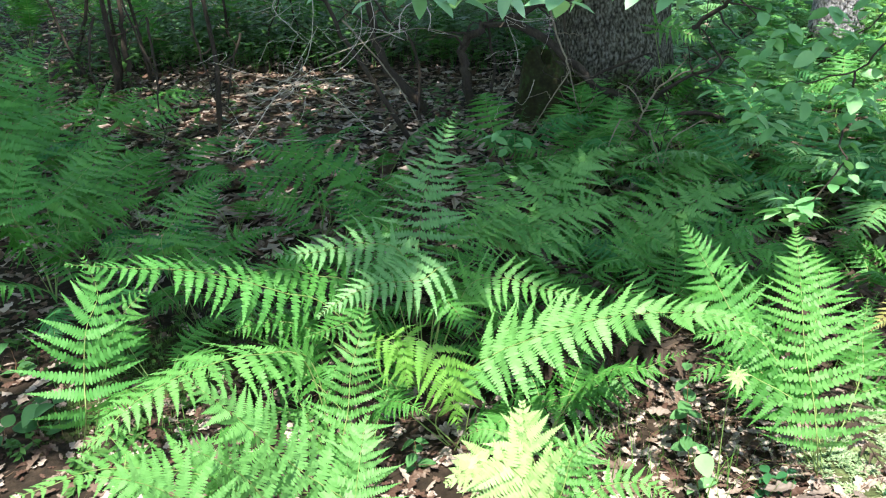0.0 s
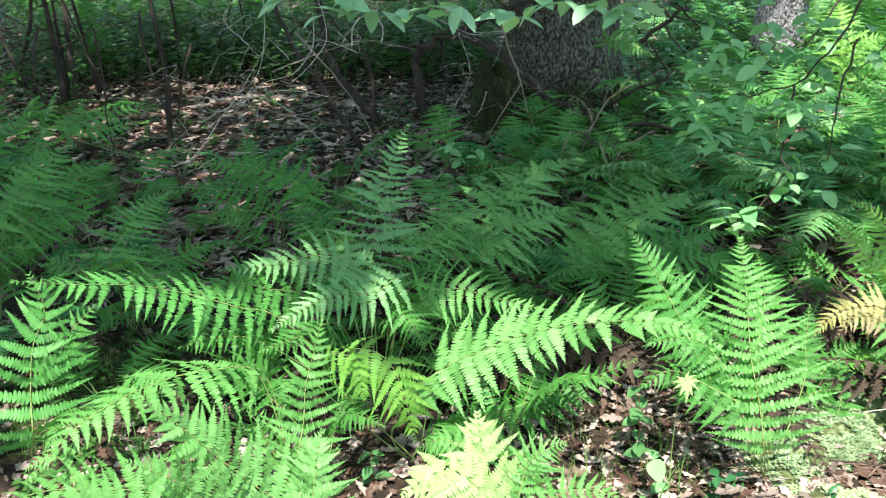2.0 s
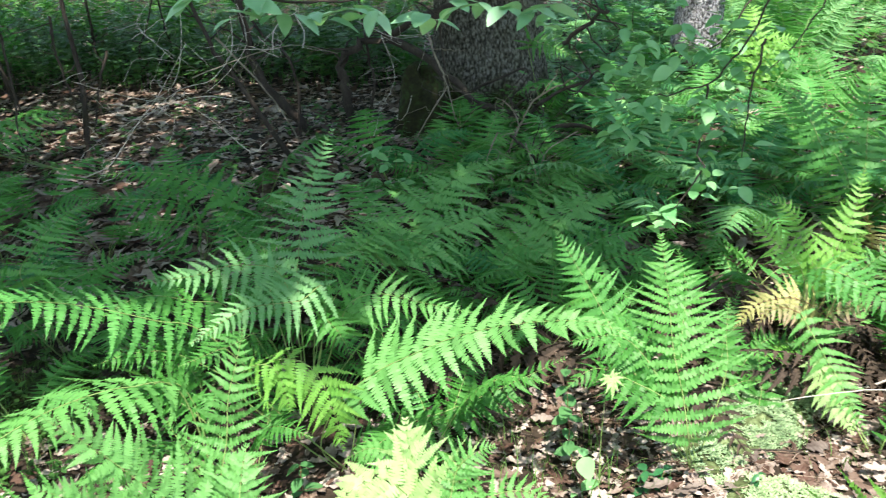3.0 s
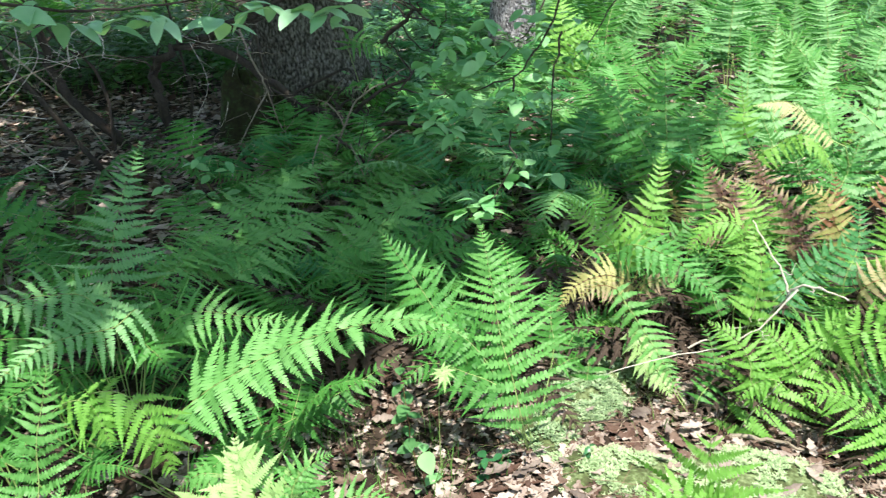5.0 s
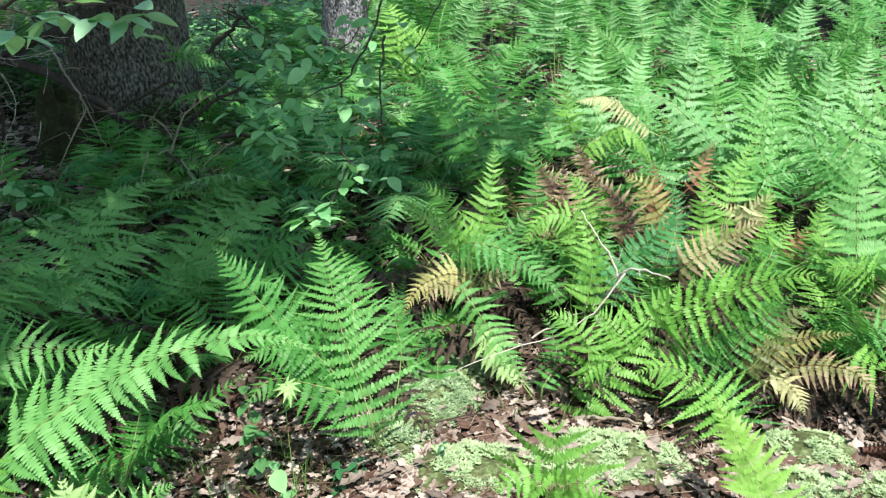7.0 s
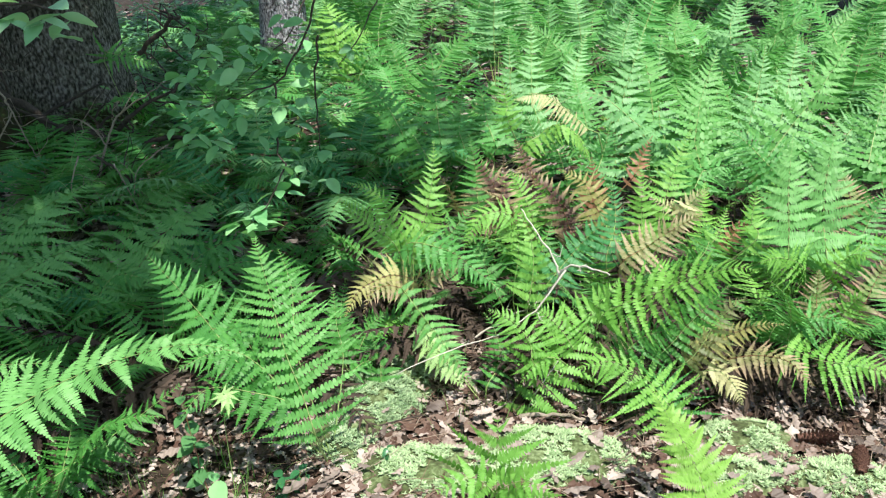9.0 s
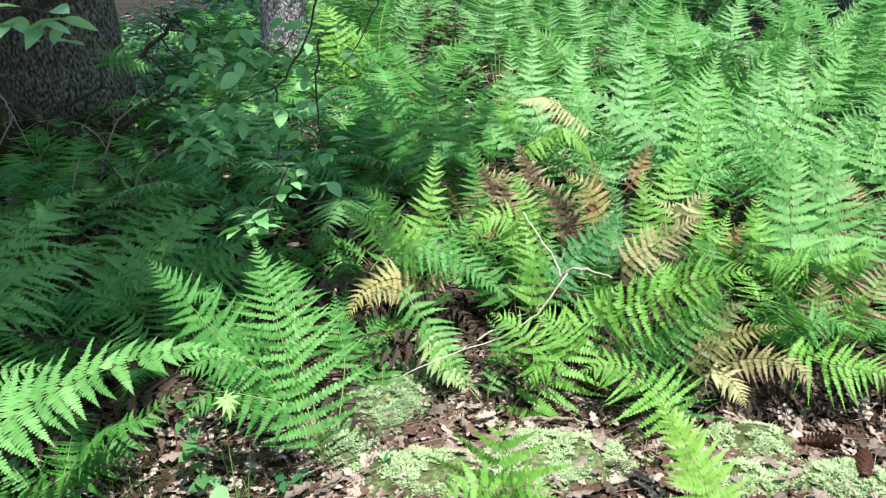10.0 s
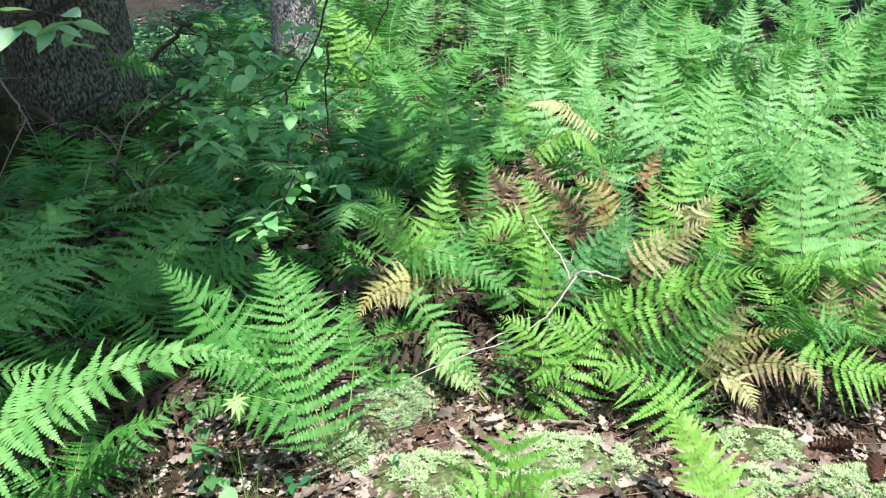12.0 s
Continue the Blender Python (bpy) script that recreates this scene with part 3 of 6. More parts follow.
tree(0.60, 5.60, 0.39, 0.11, 6.2, shade_boughs, 15900, "old grey oak with furrowed bark and a mossy foot", 3)


def mossy_stump(x, y, wide, tall, label, seed):
    """A rotten stump, broken unevenly and grown over with moss."""
    verts, faces = [], []
    n, rings = 28, 12
    for j in range(rings + 1):
        q = j / rings
        for k in range(n):
            a = 2 * math.pi * k / n
            w = 1 + 0.25 * noise.noise(Vector((math.cos(a) * 1.4, math.sin(a) * 1.4, seed + q))) + 0.08 * noise.noise(Vector((math.cos(a) * 6, math.sin(a) * 6, q * 5)))
            top = tall * (0.8 + 0.35 * noise.noise(Vector((math.cos(a), math.sin(a), seed + 4))))
            rad = wide * w * (1.25 - 0.55 * q ** 0.6) if q < 0.85 else wide * w * 0.72 * (1 - q) / 0.15
            verts.append((rad * math.cos(a), rad * math.sin(a), -0.05 + (top + 0.05) * min(1, q / 0.85)))
    for j in range(rings):
        for k in range(n):
            a, b = j * n + k, j * n + (k + 1) % n
            faces.append((a, b, b + n, a + n))
    ob = new("stump", mesh_of("stump", verts, faces, [BARK_MOSS], None, True))
    ob.location = (x, y, height(x, y))
    tagged(ob, label, "stump")


mossy_stump(0.09, 5.10, 0.17, 0.50, "rotten mossy stump beside the oak", 4)
tree(2.29, 6.23, 0.185, 0.05, 7.0, [(0.5, 0.4, 7.0, 1.3, 1.3, 0.8), (-1.0, 0.5, 7.4, 1.2, 1.2, 0.8)], 2200, "pale grey tree trunk behind the shrub", 5, PALE_TRUNK)
tree(3.83, 8.20, 0.11, 0.03, 7.0, [(0.2, 0.4, 7.2, 1.1, 1.1, 0.9)], 900, "slim grey tree trunk among far ferns", 8, PALE_TRUNK)

# unseen trees, added to screen off blue sky and tint the light green
for x, y, r0, tall, seed in ((-7.5, -2.5, 0.16, 9, 21), (-4.5, -7.0, 0.20, 10, 22), (4.8, -7.2, 0.18, 10, 24), (8.6, -2.8, 0.17, 9, 25), (10.0, 3.2, 0.20, 10, 26),
                             (9.0, 9.5, 0.18, 9, 27), (-8.6, 8.2, 0.17, 9, 30), (-9.0, 3.0, 0.18, 9, 33)):
    tree(x, y, r0, 0.05, tall, [(0.3, 0.2, tall * 0.42, 2.6, 2.6, 1.2), (-0.5, 0.6, tall * 0.62, 2.9, 2.9, 1.3), (0.4, -0.5, tall * 0.85, 2.6, 2.6, 1.2)], 3000,
         'grey-barked tree added out of view to screen the sky', seed, PALE_TRUNK, 0.17)

# ---- shrubs and dead branches ----
def stem_mesh(name, pts, r0, r1, mat, wobble=0.0, seed=0, seg=7):
    """A woody stem through pts, smoothed, thinning from r0 to r1."""
    r = random.Random(seed)
    pts = [Vector(p) for p in pts]
    fine = []
    for i in range(len(pts) - 1):
        a, b, c, d = pts[max(i - 1, 0)], pts[i], pts[i + 1], pts[min(i + 2, len(pts) - 1)]
        for k in range(5):
            t = k / 5
            fine.append(0.5 * (2 * b + (c - a) * t + (2 * a - 5 * b + 4 * c - d) * t * t + (3 * b - a - 3 * c + d) * t ** 3))
    fine.append(pts[-1])
    fine = [p + Vector((r.gauss(0, wobble), r.gauss(0, wobble), r.gauss(0, wobble))) if 0 < i < len(fine) - 1 else p for i, p in enumerate(fine)]
    v, f = [], []
    n = len(fine) - 1
    tube(v, f, fine, [(r0 + (r1 - r0) * i / n) * (0.9 + 0.2 * r.random()) for i in range(n + 1)], seg)
    return mesh_of(name, v, f, [mat], smooth=True), fine


def shifted(pts, at):
    return [(p[0] - at[0], p[1] - at[1], p[2] - at[2]) for p in pts]


def shrub(stems, label, seed, crown, mat=STEM):
    """A many-stemmed shrub: each stem a line of points and its thickness; its leafy top, added out of view, shades the
    ground.
    """
    at = (*stems[0][0][0][:2], height(*stems[0][0][0][:2]))
    root = thing("shrub", at, label, "shrub", "understory shrubs")
    r = random.Random(seed)
    for i, (pts, r0) in enumerate(stems):
        me, fine = stem_mesh("stem", shifted(pts, at), r0, r0 * 0.5, mat, r0 * 0.35, seed + i)
        s = part("stem", me, root)
        for k in range(7):
            p = fine[r.randrange(len(fine) // 4, len(fine))]
            d = Vector((r.gauss(0, 1), r.gauss(0, 1), r.uniform(-0.2, 0.9))).normalized() * r.uniform(0.15, 0.5)
            tw, _ = stem_mesh("twig", (p, p + d * 0.5 + Vector((0, 0, r.uniform(-0.04, 0.04))), p + d), r0 * 0.28, 0.0012, mat, 0.006, seed + k, 5)
            part("twig", tw, s)
    if crown:
        part("crown", crown_mesh([(c[0] - at[0], c[1] - at[1], c[2], *c[3:6]) for c in crown], 1700 * len(crown), seed, 0.055), root)

shrub((
    (((-4.07, 6.80, 0.00), (-3.97, 6.86, 0.29), (-3.85, 6.93, 0.64), (-3.50, 7.13, 2.30)), 0.022),
    (((-3.31, 6.09, 0.00), (-3.28, 6.10, 0.37), (-3.28, 6.10, 0.75), (-3.27, 6.11, 2.30)), 0.030),
    (((-3.24, 6.21, 0.00), (-3.22, 6.23, 0.39), (-3.21, 6.23, 0.73), (-3.18, 6.24, 2.30)), 0.028),
    (((-3.32, 6.22, 0.00), (-3.30, 6.23, 0.30), (-3.29, 6.24, 0.73), (-3.24, 6.26, 2.30)), 0.018),
    (((-3.18, 6.50, 0.00), (-3.21, 6.49, 0.38), (-3.24, 6.47, 0.70), (-3.34, 6.43, 2.30)), 0.018),
    (((-3.46, 6.10, 0.00), (-3.56, 6.05, 0.25), (-3.65, 5.99, 0.70), (-3.84, 5.88, 2.30)), 0.015),
), 'clump of thin dark shrub stems', 31, [(-3.2, 6.4, 2.0, 1.3, 1.1, 0.6), (-4.6, 7.0, 2.2, 1.2, 1.0, 0.6), (-4.0, 5.2, 2.2, 1.0, 0.9, 0.5)])
shrub((
    (((-2.02, 4.89, 0.00), (-1.98, 4.91, 0.45), (-1.99, 4.90, 0.87), (-2.01, 4.90, 2.30)), 0.020),
    (((-2.70, 7.17, 0.00), (-2.70, 7.17, 0.30), (-2.70, 7.17, 0.59), (-2.68, 7.18, 2.30)), 0.016),
    (((-2.73, 5.65, 0.00), (-2.76, 5.63, 0.32), (-2.85, 5.59, 0.74), (-3.04, 5.50, 2.30)), 0.010),
), 'slender grey shrub stems over dead leaves', 37, [(-2.0, 6.8, 2.0, 1.1, 1.0, 0.6)])
shrub((
    (((-0.62, 5.09, 0.00), (-0.94, 5.04, 0.48), (-0.98, 5.04, 0.83), (-1.10, 5.02, 2.30)), 0.034),
    (((-0.70, 4.60, 0.00), (-0.99, 4.55, 0.55), (-1.13, 4.52, 0.87), (-1.52, 4.44, 2.30)), 0.018),
    (((-0.36, 5.09, 0.00), (-0.39, 5.08, 0.35), (-0.40, 5.08, 0.48), (-0.29, 5.09, 0.60), (-0.12, 5.10, 0.64), (0.99, 5.13, 1.09)), 0.034),
    (((-0.70, 5.00, 0.00), (-0.69, 5.00, 0.41), (-0.77, 4.99, 0.63), (-0.93, 4.97, 0.81), (-1.73, 4.84, 2.30)), 0.012),
    (((-0.27, 5.18, 0.00), (-0.21, 5.18, 0.36), (-0.25, 5.18, 0.65), (-0.38, 5.17, 2.30)), 0.012),
), 'gnarled dark shrub leaning beside the oak', 41, [(-0.6, 5.0, 1.8, 1.1, 0.9, 0.5), (0.5, 4.6, 1.8, 1.0, 0.8, 0.45), (-0.5, 6.5, 1.9, 1.1, 1.1, 0.6), (1.4, 5.2, 1.9, 0.9, 0.9, 0.5)])
shrub((
    (((-6.03, 9.39, 0.00), (-6.03, 9.38, 0.27), (-6.07, 9.36, 2.30)), 0.030),
    (((-2.13, 7.30, 0.00), (-2.08, 7.32, 0.26), (-2.12, 7.31, 0.54), (-2.27, 7.26, 2.30)), 0.012),
    (((-2.24, 6.84, 0.00), (-2.22, 6.85, 0.34), (-2.10, 6.88, 0.59), (-1.59, 7.04, 2.30)), 0.010),
), 'far thin shrub stems in shade', 43, [(-3.5, 8.4, 2.0, 1.5, 1.3, 0.7), (-1.0, 8.4, 2.0, 1.4, 1.3, 0.7), (1.2, 8.2, 2.2, 1.3, 1.2, 0.7), (-6.0, 8.6, 2.2, 1.5, 1.3, 0.7)])


def bare_branch(lines, label, seed, mat, twigs, name="fallen_branch", category="branch", reach=0.22):
    """A leafless branch: main lines with thin side twigs."""
    at = lines[0][0][0]
    root = thing(name, at, label, category)
    r = random.Random(seed)
    for i, (pts, r0) in enumerate(lines):
        me, fine = stem_mesh("branch", shifted(pts, at), r0, r0 * 0.45, mat, r0 * 0.5, seed + i)
        b = part("branch", me, root)
        for k in range(twigs):
            p = fine[r.randrange(1, len(fine))]
            d = Vector((r.gauss(0, 1), r.gauss(0, 0.7), r.gauss(0.1, 0.7))).normalized() * r.uniform(0.3, 1.0) * reach
            bend = Vector((r.gauss(0, 0.2), r.gauss(0, 0.2), r.gauss(0, 0.2))) * reach
            tw, _ = stem_mesh("twig", (p, p + d * 0.5 + bend, p + d), r0 * 0.4, 0.0009, mat, 0.004, seed * 7 + k, 4)
            part("twig", tw, b)

bare_branch((
    (((-0.09, 4.82, 0.67), (0.30, 4.66, 0.43), (0.39, 4.60, 0.32), (0.51, 4.48, 0.31), (0.65, 4.36, 0.27), (1.03, 4.19, 0.24)), 0.0260),
    (((0.65, 4.36, 0.25), (0.77, 4.24, 0.41), (0.98, 4.10, 0.56)), 0.0160),
    (((0.21, 4.71, 0.83), (0.22, 4.71, 0.65), (0.26, 4.66, 0.33)), 0.0100),
    (((0.83, 4.13, 0.73), (0.93, 4.00, 0.86), (1.00, 3.88, 0.92)), 0.0140),
    (((-0.13, 4.82, 0.69), (0.07, 4.72, 0.78), (0.24, 4.61, 0.85)), 0.0200),
    (((0.51, 3.78, 0.35), (0.59, 3.67, 0.29), (0.65, 3.60, 0.14)), 0.0080),
), 'crooked bare branch low before the oak', 51, STEM, 9, reach=0.35)
bare_branch((
    (((-0.61, 3.17, 0.53), (-0.64, 3.06, 0.54), (-0.72, 2.94, 0.68), (-0.79, 2.82, 0.79), (-0.93, 2.68, 0.86), (-1.10, 2.61, 0.94)), 0.0015),
    (((-1.05, 2.42, 0.67), (-0.97, 2.45, 0.70), (-0.91, 2.58, 0.79), (-0.85, 2.70, 0.87), (-0.77, 2.83, 1.01)), 0.0015),
    (((-0.65, 3.06, 1.07), (-0.64, 2.96, 0.96), (-0.70, 2.84, 0.88), (-0.82, 2.81, 0.85), (-0.99, 2.66, 0.73)), 0.0015),
    (((-0.93, 2.89, 1.11), (-0.94, 2.88, 1.07), (-0.89, 2.90, 1.00), (-0.84, 2.91, 0.94)), 0.0015),
    (((-0.62, 3.06, 0.74), (-0.77, 2.93, 0.80), (-0.93, 2.78, 0.78), (-1.04, 2.64, 0.74)), 0.0015),
    (((-0.52, 3.28, 0.87), (-0.62, 3.17, 0.94), (-0.69, 3.05, 0.96)), 0.0015),
    (((-0.10, 3.52, 0.90), (-0.05, 3.52, 0.72), (-0.13, 3.52, 0.56)), 0.0015),
    (((-0.20, 3.51, 0.97), (-0.03, 3.52, 0.89), (0.12, 3.51, 0.91)), 0.0015),
), 'tangle of pale dead twigs', 57, WHITE_TWIG, 7)
bare_branch((
    (((1.11, 2.03, -0.06), (1.24, 1.98, -0.01), (1.39, 1.92, 0.06), (1.49, 1.88, 0.13), (1.56, 1.83, 0.17)), 0.0050),
    (((1.56, 1.83, 0.17), (1.58, 1.79, 0.22), (1.60, 1.74, 0.32)), 0.0065),
    (((1.60, 1.74, 0.32), (1.59, 1.76, 0.37), (1.57, 1.82, 0.44), (1.55, 1.89, 0.51)), 0.0040),
    (((1.60, 1.74, 0.32), (1.61, 1.71, 0.36), (1.63, 1.64, 0.38), (1.64, 1.55, 0.39)), 0.0050),
), 'bleached forked twig lying across the ferns', 61, WHITE_TWIG, 1, reach=0.06)
bare_branch((
    (((1.30, 1.52, 0.02), (1.38, 1.46, 0.03), (1.45, 1.40, 0.03)), 0.0080),
    (((1.42, 1.38, 0.02), (1.39, 1.30, 0.02)), 0.0050),
), 'short dead stick on the leaf litter', 63, TWIG, 1, reach=0.05)
bare_branch((
    (((0.39, 3.88, 0.10), (0.48, 3.87, 0.12), (0.55, 3.91, 0.12)), 0.0060),
), 'short pale stick among shaded ferns', 64, WHITE_TWIG, 1, reach=0.06)
bare_branch((
    (((1.25, 2.07, 0.05), (1.04, 1.97, 0.05), (0.88, 1.87, 0.03)), 0.0030),
), 'thin dry stem on the litter', 65, TWIG, 1, reach=0.06)
bare_branch((
    (((0.77, 1.69, 0.01), (0.92, 1.69, 0.03), (1.12, 1.66, 0.02)), 0.0035),
), 'thin dark stick beside the moss', 66, STEM, 2, reach=0.08)


bare_branch((
    (((0.12, 4.31, 0.82), (0.18, 4.26, 0.62), (0.22, 4.21, 0.51), (0.26, 4.21, 0.33)), 0.006),
    (((0.22, 4.21, 0.51), (0.10, 4.11, 0.35), (0.01, 4.02, 0.23)), 0.004),
), 'thin brown dead stem before the oak', 81, TWIG, 6, reach=0.22)
bare_branch((
    (((0.51, 3.88, 0.23), (0.57, 3.87, 0.37), (0.64, 3.86, 0.50), (0.74, 3.79, 0.58), (0.86, 3.71, 0.67)), 0.0065),
    (((0.57, 3.87, 0.37), (0.52, 3.88, 0.47), (0.44, 3.89, 0.52)), 0.004),
), 'grey lichened dead branch leaning by the oak', 82, TWIG, 6, reach=0.2)
bare_branch((
    (((0.54, 3.47, 0.40), (0.57, 3.36, 0.29), (0.59, 3.26, 0.18)), 0.0035),
    (((0.41, 3.49, 0.45), (0.35, 3.40, 0.34), (0.38, 3.29, 0.26)), 0.004),
    (((0.77, 3.42, 0.46), (0.62, 3.35, 0.40), (0.57, 3.26, 0.30)), 0.003),
), 'thin dead stalks among shaded ferns', 83, TWIG, 4, reach=0.14)
bare_branch((
    (((-0.87, 3.21, 1.10), (-0.89, 3.21, 0.93), (-0.95, 3.19, 0.78), (-1.10, 3.15, 0.71)), 0.0018),
    (((-0.66, 3.26, 1.09), (-0.64, 3.26, 0.93), (-0.75, 3.24, 0.80), (-0.82, 3.22, 0.75)), 0.0018),
    (((-0.44, 3.29, 1.04), (-0.41, 3.30, 0.97), (-0.42, 3.30, 0.90)), 0.003),
    (((-0.54, 3.28, 0.90), (-0.52, 3.28, 0.99), (-0.44, 3.29, 1.04)), 0.003),
), 'pale bare twigs hanging in the shade', 84, WHITE_TWIG, 2, reach=0.12)
bare_branch((
    (((-1.07, 3.99, 0.65), (-0.83, 4.04, 0.73), (-0.57, 4.08, 0.78), (-0.34, 4.11, 0.72)), 0.0035),
    (((-1.36, 3.59, 0.63), (-1.14, 3.56, 0.60), (-0.89, 3.62, 0.51), (-0.65, 3.67, 0.45)), 0.0028),
    (((-0.98, 4.22, 0.81), (-0.76, 4.26, 0.52), (-0.59, 4.28, 0.19)), 0.006),
), 'dead brown branches over the leaf litter', 85, TWIG, 3, reach=0.2)
bare_branch((
    (((-1.78, 4.18, 0.95), (-1.78, 4.17, 0.69), (-1.74, 4.19, 0.40)), 0.008),
    (((-1.91, 3.90, 0.91), (-1.91, 3.90, 0.69), (-1.93, 3.89, 0.45), (-1.93, 3.89, 0.30)), 0.007),
    (((-2.41, 4.32, 0.86), (-2.48, 4.28, 0.62), (-2.45, 4.29, 0.39)), 0.008),
    (((-1.76, 4.82, 0.66), (-1.85, 4.79, 0.42), (-1.91, 4.77, 0.18)), 0.009),
), 'thin dark dead stems over leaf litter', 86, STEM, 6, reach=0.25)
bare_branch((
    (((1.51, 1.60, 0.42), (1.41, 1.61, 0.31), (1.31, 1.65, 0.24), (1.18, 1.70, 0.20), (1.01, 1.74, 0.15)), 0.003),
    (((1.45, 1.53, 0.17), (1.38, 1.54, 0.08), (1.32, 1.53, 0.00)), 0.0022),
), 'long pale bent twig over fern fronds', 87, WHITE_TWIG, 1, reach=0.06)


def ovate_leaf(length, width, seed):
    """A pointed oval leaf along x with a folded midrib and a bent tip."""
    r = random.Random(seed)
    v, f = [], []
    n = 7
    sag = r.uniform(0.1, 0.35)
    for i in range(n + 1):
        t = i / n
        w = width * 0.5 * (math.sin(math.pi * t ** 0.85) ** 0.8 if 0 < i < n else 0) + 0.0004
        for s in (-1, 0, 1):
            v.append((t * length, s * w, -sag * length * t * t + abs(s) * w * 0.25 + r.uniform(-1, 1) * 0.012 * length))
    for i in range(n):
        for k in (0, 1):
            a = i * 3 + k
            f.append((a, a + 3, a + 4, a + 1))
    return v, f


def leaf_meshes(name, length, width, mat):
    return [mesh_of(name, *ovate_leaf(length * k, width * k, i), [mat], smooth=True) for i, k in enumerate((0.75, 0.9, 1.0, 1.1, 1.25))]


def leafy_spray(twigs, clusters, kinds, label, seed, each=4, r0=0.004, name="leafy_branch", level=1.0):
    """A hanging spray: twigs through points, leaves gathered at the clusters."""
    at = twigs[0][0]
    root = thing(name, at, label, "branch")
    r = random.Random(seed)
    for i, pts in enumerate(twigs):
        me, _ = stem_mesh("twig", shifted(pts, at), r0, r0 * 0.4, STEM, 0.004, seed + i, 5)
        part("twig", me, root)
    for c in shifted(clusters, at):
        turn = r.uniform(0, 6.28)
        for k in range(each):
            leaf = part("leaf", r.choice(kinds), root)
            a = turn + 6.28 * k / each + r.uniform(-0.5, 0.5)
            leaf.matrix_basis = Matrix.LocRotScale((c[0] + r.gauss(0, 0.012), c[1] + r.gauss(0, 0.012), c[2] + r.gauss(0, 0.012)), Euler((r.gauss(0, 0.35 * level), r.gauss(0.15 * level, 0.3 * level), a)), None)


BIG_LEAVES = leaf_meshes("leaf", 0.060, 0.033, SHRUB_LEAF)
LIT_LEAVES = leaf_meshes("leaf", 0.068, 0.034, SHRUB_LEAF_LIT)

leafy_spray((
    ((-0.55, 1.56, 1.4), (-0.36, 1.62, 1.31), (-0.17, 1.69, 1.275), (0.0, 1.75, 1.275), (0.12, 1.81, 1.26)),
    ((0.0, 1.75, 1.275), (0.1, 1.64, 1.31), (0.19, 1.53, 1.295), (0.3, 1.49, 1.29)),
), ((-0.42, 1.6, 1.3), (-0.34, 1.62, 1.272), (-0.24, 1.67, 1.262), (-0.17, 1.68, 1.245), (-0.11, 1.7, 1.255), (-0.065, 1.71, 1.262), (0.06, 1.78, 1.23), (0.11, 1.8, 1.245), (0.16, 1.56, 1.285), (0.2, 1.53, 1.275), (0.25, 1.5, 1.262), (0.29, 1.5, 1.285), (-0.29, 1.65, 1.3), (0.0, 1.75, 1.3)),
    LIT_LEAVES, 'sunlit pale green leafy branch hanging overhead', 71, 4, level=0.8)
leafy_spray((
    ((1.04, 2.17, 1.27), (0.98, 2.20, 1.07), (0.89, 2.24, 0.94), (0.79, 2.28, 0.90), (0.67, 2.32, 0.87)),
    ((0.87, 2.19, 0.95), (0.85, 2.15, 0.80), (0.82, 2.05, 0.72), (0.74, 2.03, 0.63)),
    ((0.98, 2.09, 1.09), (0.96, 2.10, 0.91), (0.96, 2.10, 0.75)),
), ((0.66, 2.27, 0.88), (0.69, 2.26, 0.87), (0.65, 2.27, 0.81), (0.69, 2.26, 0.78), (0.61, 2.28, 0.79), (0.84, 2.15, 0.92), (0.87, 2.14, 0.89), (0.84, 2.15, 0.84), (0.81, 2.16, 0.90), (0.78, 2.28, 0.96), (0.78, 2.28, 0.86), (0.74, 2.29, 0.90), (0.62, 2.33, 0.91), (0.97, 2.10, 0.76), (0.84, 2.04, 0.72), (0.81, 2.04, 0.68), (0.73, 2.00, 0.62), (0.72, 2.04, 0.62), (0.69, 2.05, 0.59), (0.89, 2.29, 1.05), (0.93, 2.28, 0.99), (0.98, 2.26, 0.98), (0.83, 2.31, 1.08), (0.99, 2.25, 1.09), (0.82, 2.32, 1.00), (0.72, 2.35, 0.97), (0.64, 2.38, 0.96), (0.61, 2.38, 0.82), (0.73, 2.35, 0.71), (0.85, 2.31, 0.77), (0.96, 2.27, 0.78), (1.01, 2.24, 0.61), (0.94, 2.27, 0.71), (1.01, 2.24, 0.87), (0.72, 2.35, 1.05)),
    BIG_LEAVES, 'blue-green leafy shrub branch with oval leaves', 73, 4)
leafy_spray((
    ((1.20, 2.64, 1.20), (1.08, 2.58, 1.03), (0.89, 2.53, 0.89)),
    ((1.63, 3.00, 1.09), (1.50, 2.95, 0.93), (1.37, 2.90, 0.82)),
), ((1.08, 2.68, 1.05), (1.15, 2.66, 0.99), (1.01, 2.71, 0.94), (0.95, 2.73, 1.02), (0.88, 2.75, 0.87), (0.74, 2.78, 0.86), (1.23, 2.63, 0.89), (1.29, 2.60, 0.94), (1.17, 2.65, 0.83), (1.26, 2.62, 1.04), (1.13, 2.67, 0.73), (1.19, 2.64, 0.57), (0.89, 2.74, 0.71), (0.67, 2.79, 0.75), (0.81, 2.76, 0.93), (0.79, 2.77, 1.03), (0.94, 2.73, 1.10)),
    BIG_LEAVES, 'leafy shrub branch with dark oval leaves', 75, 4)
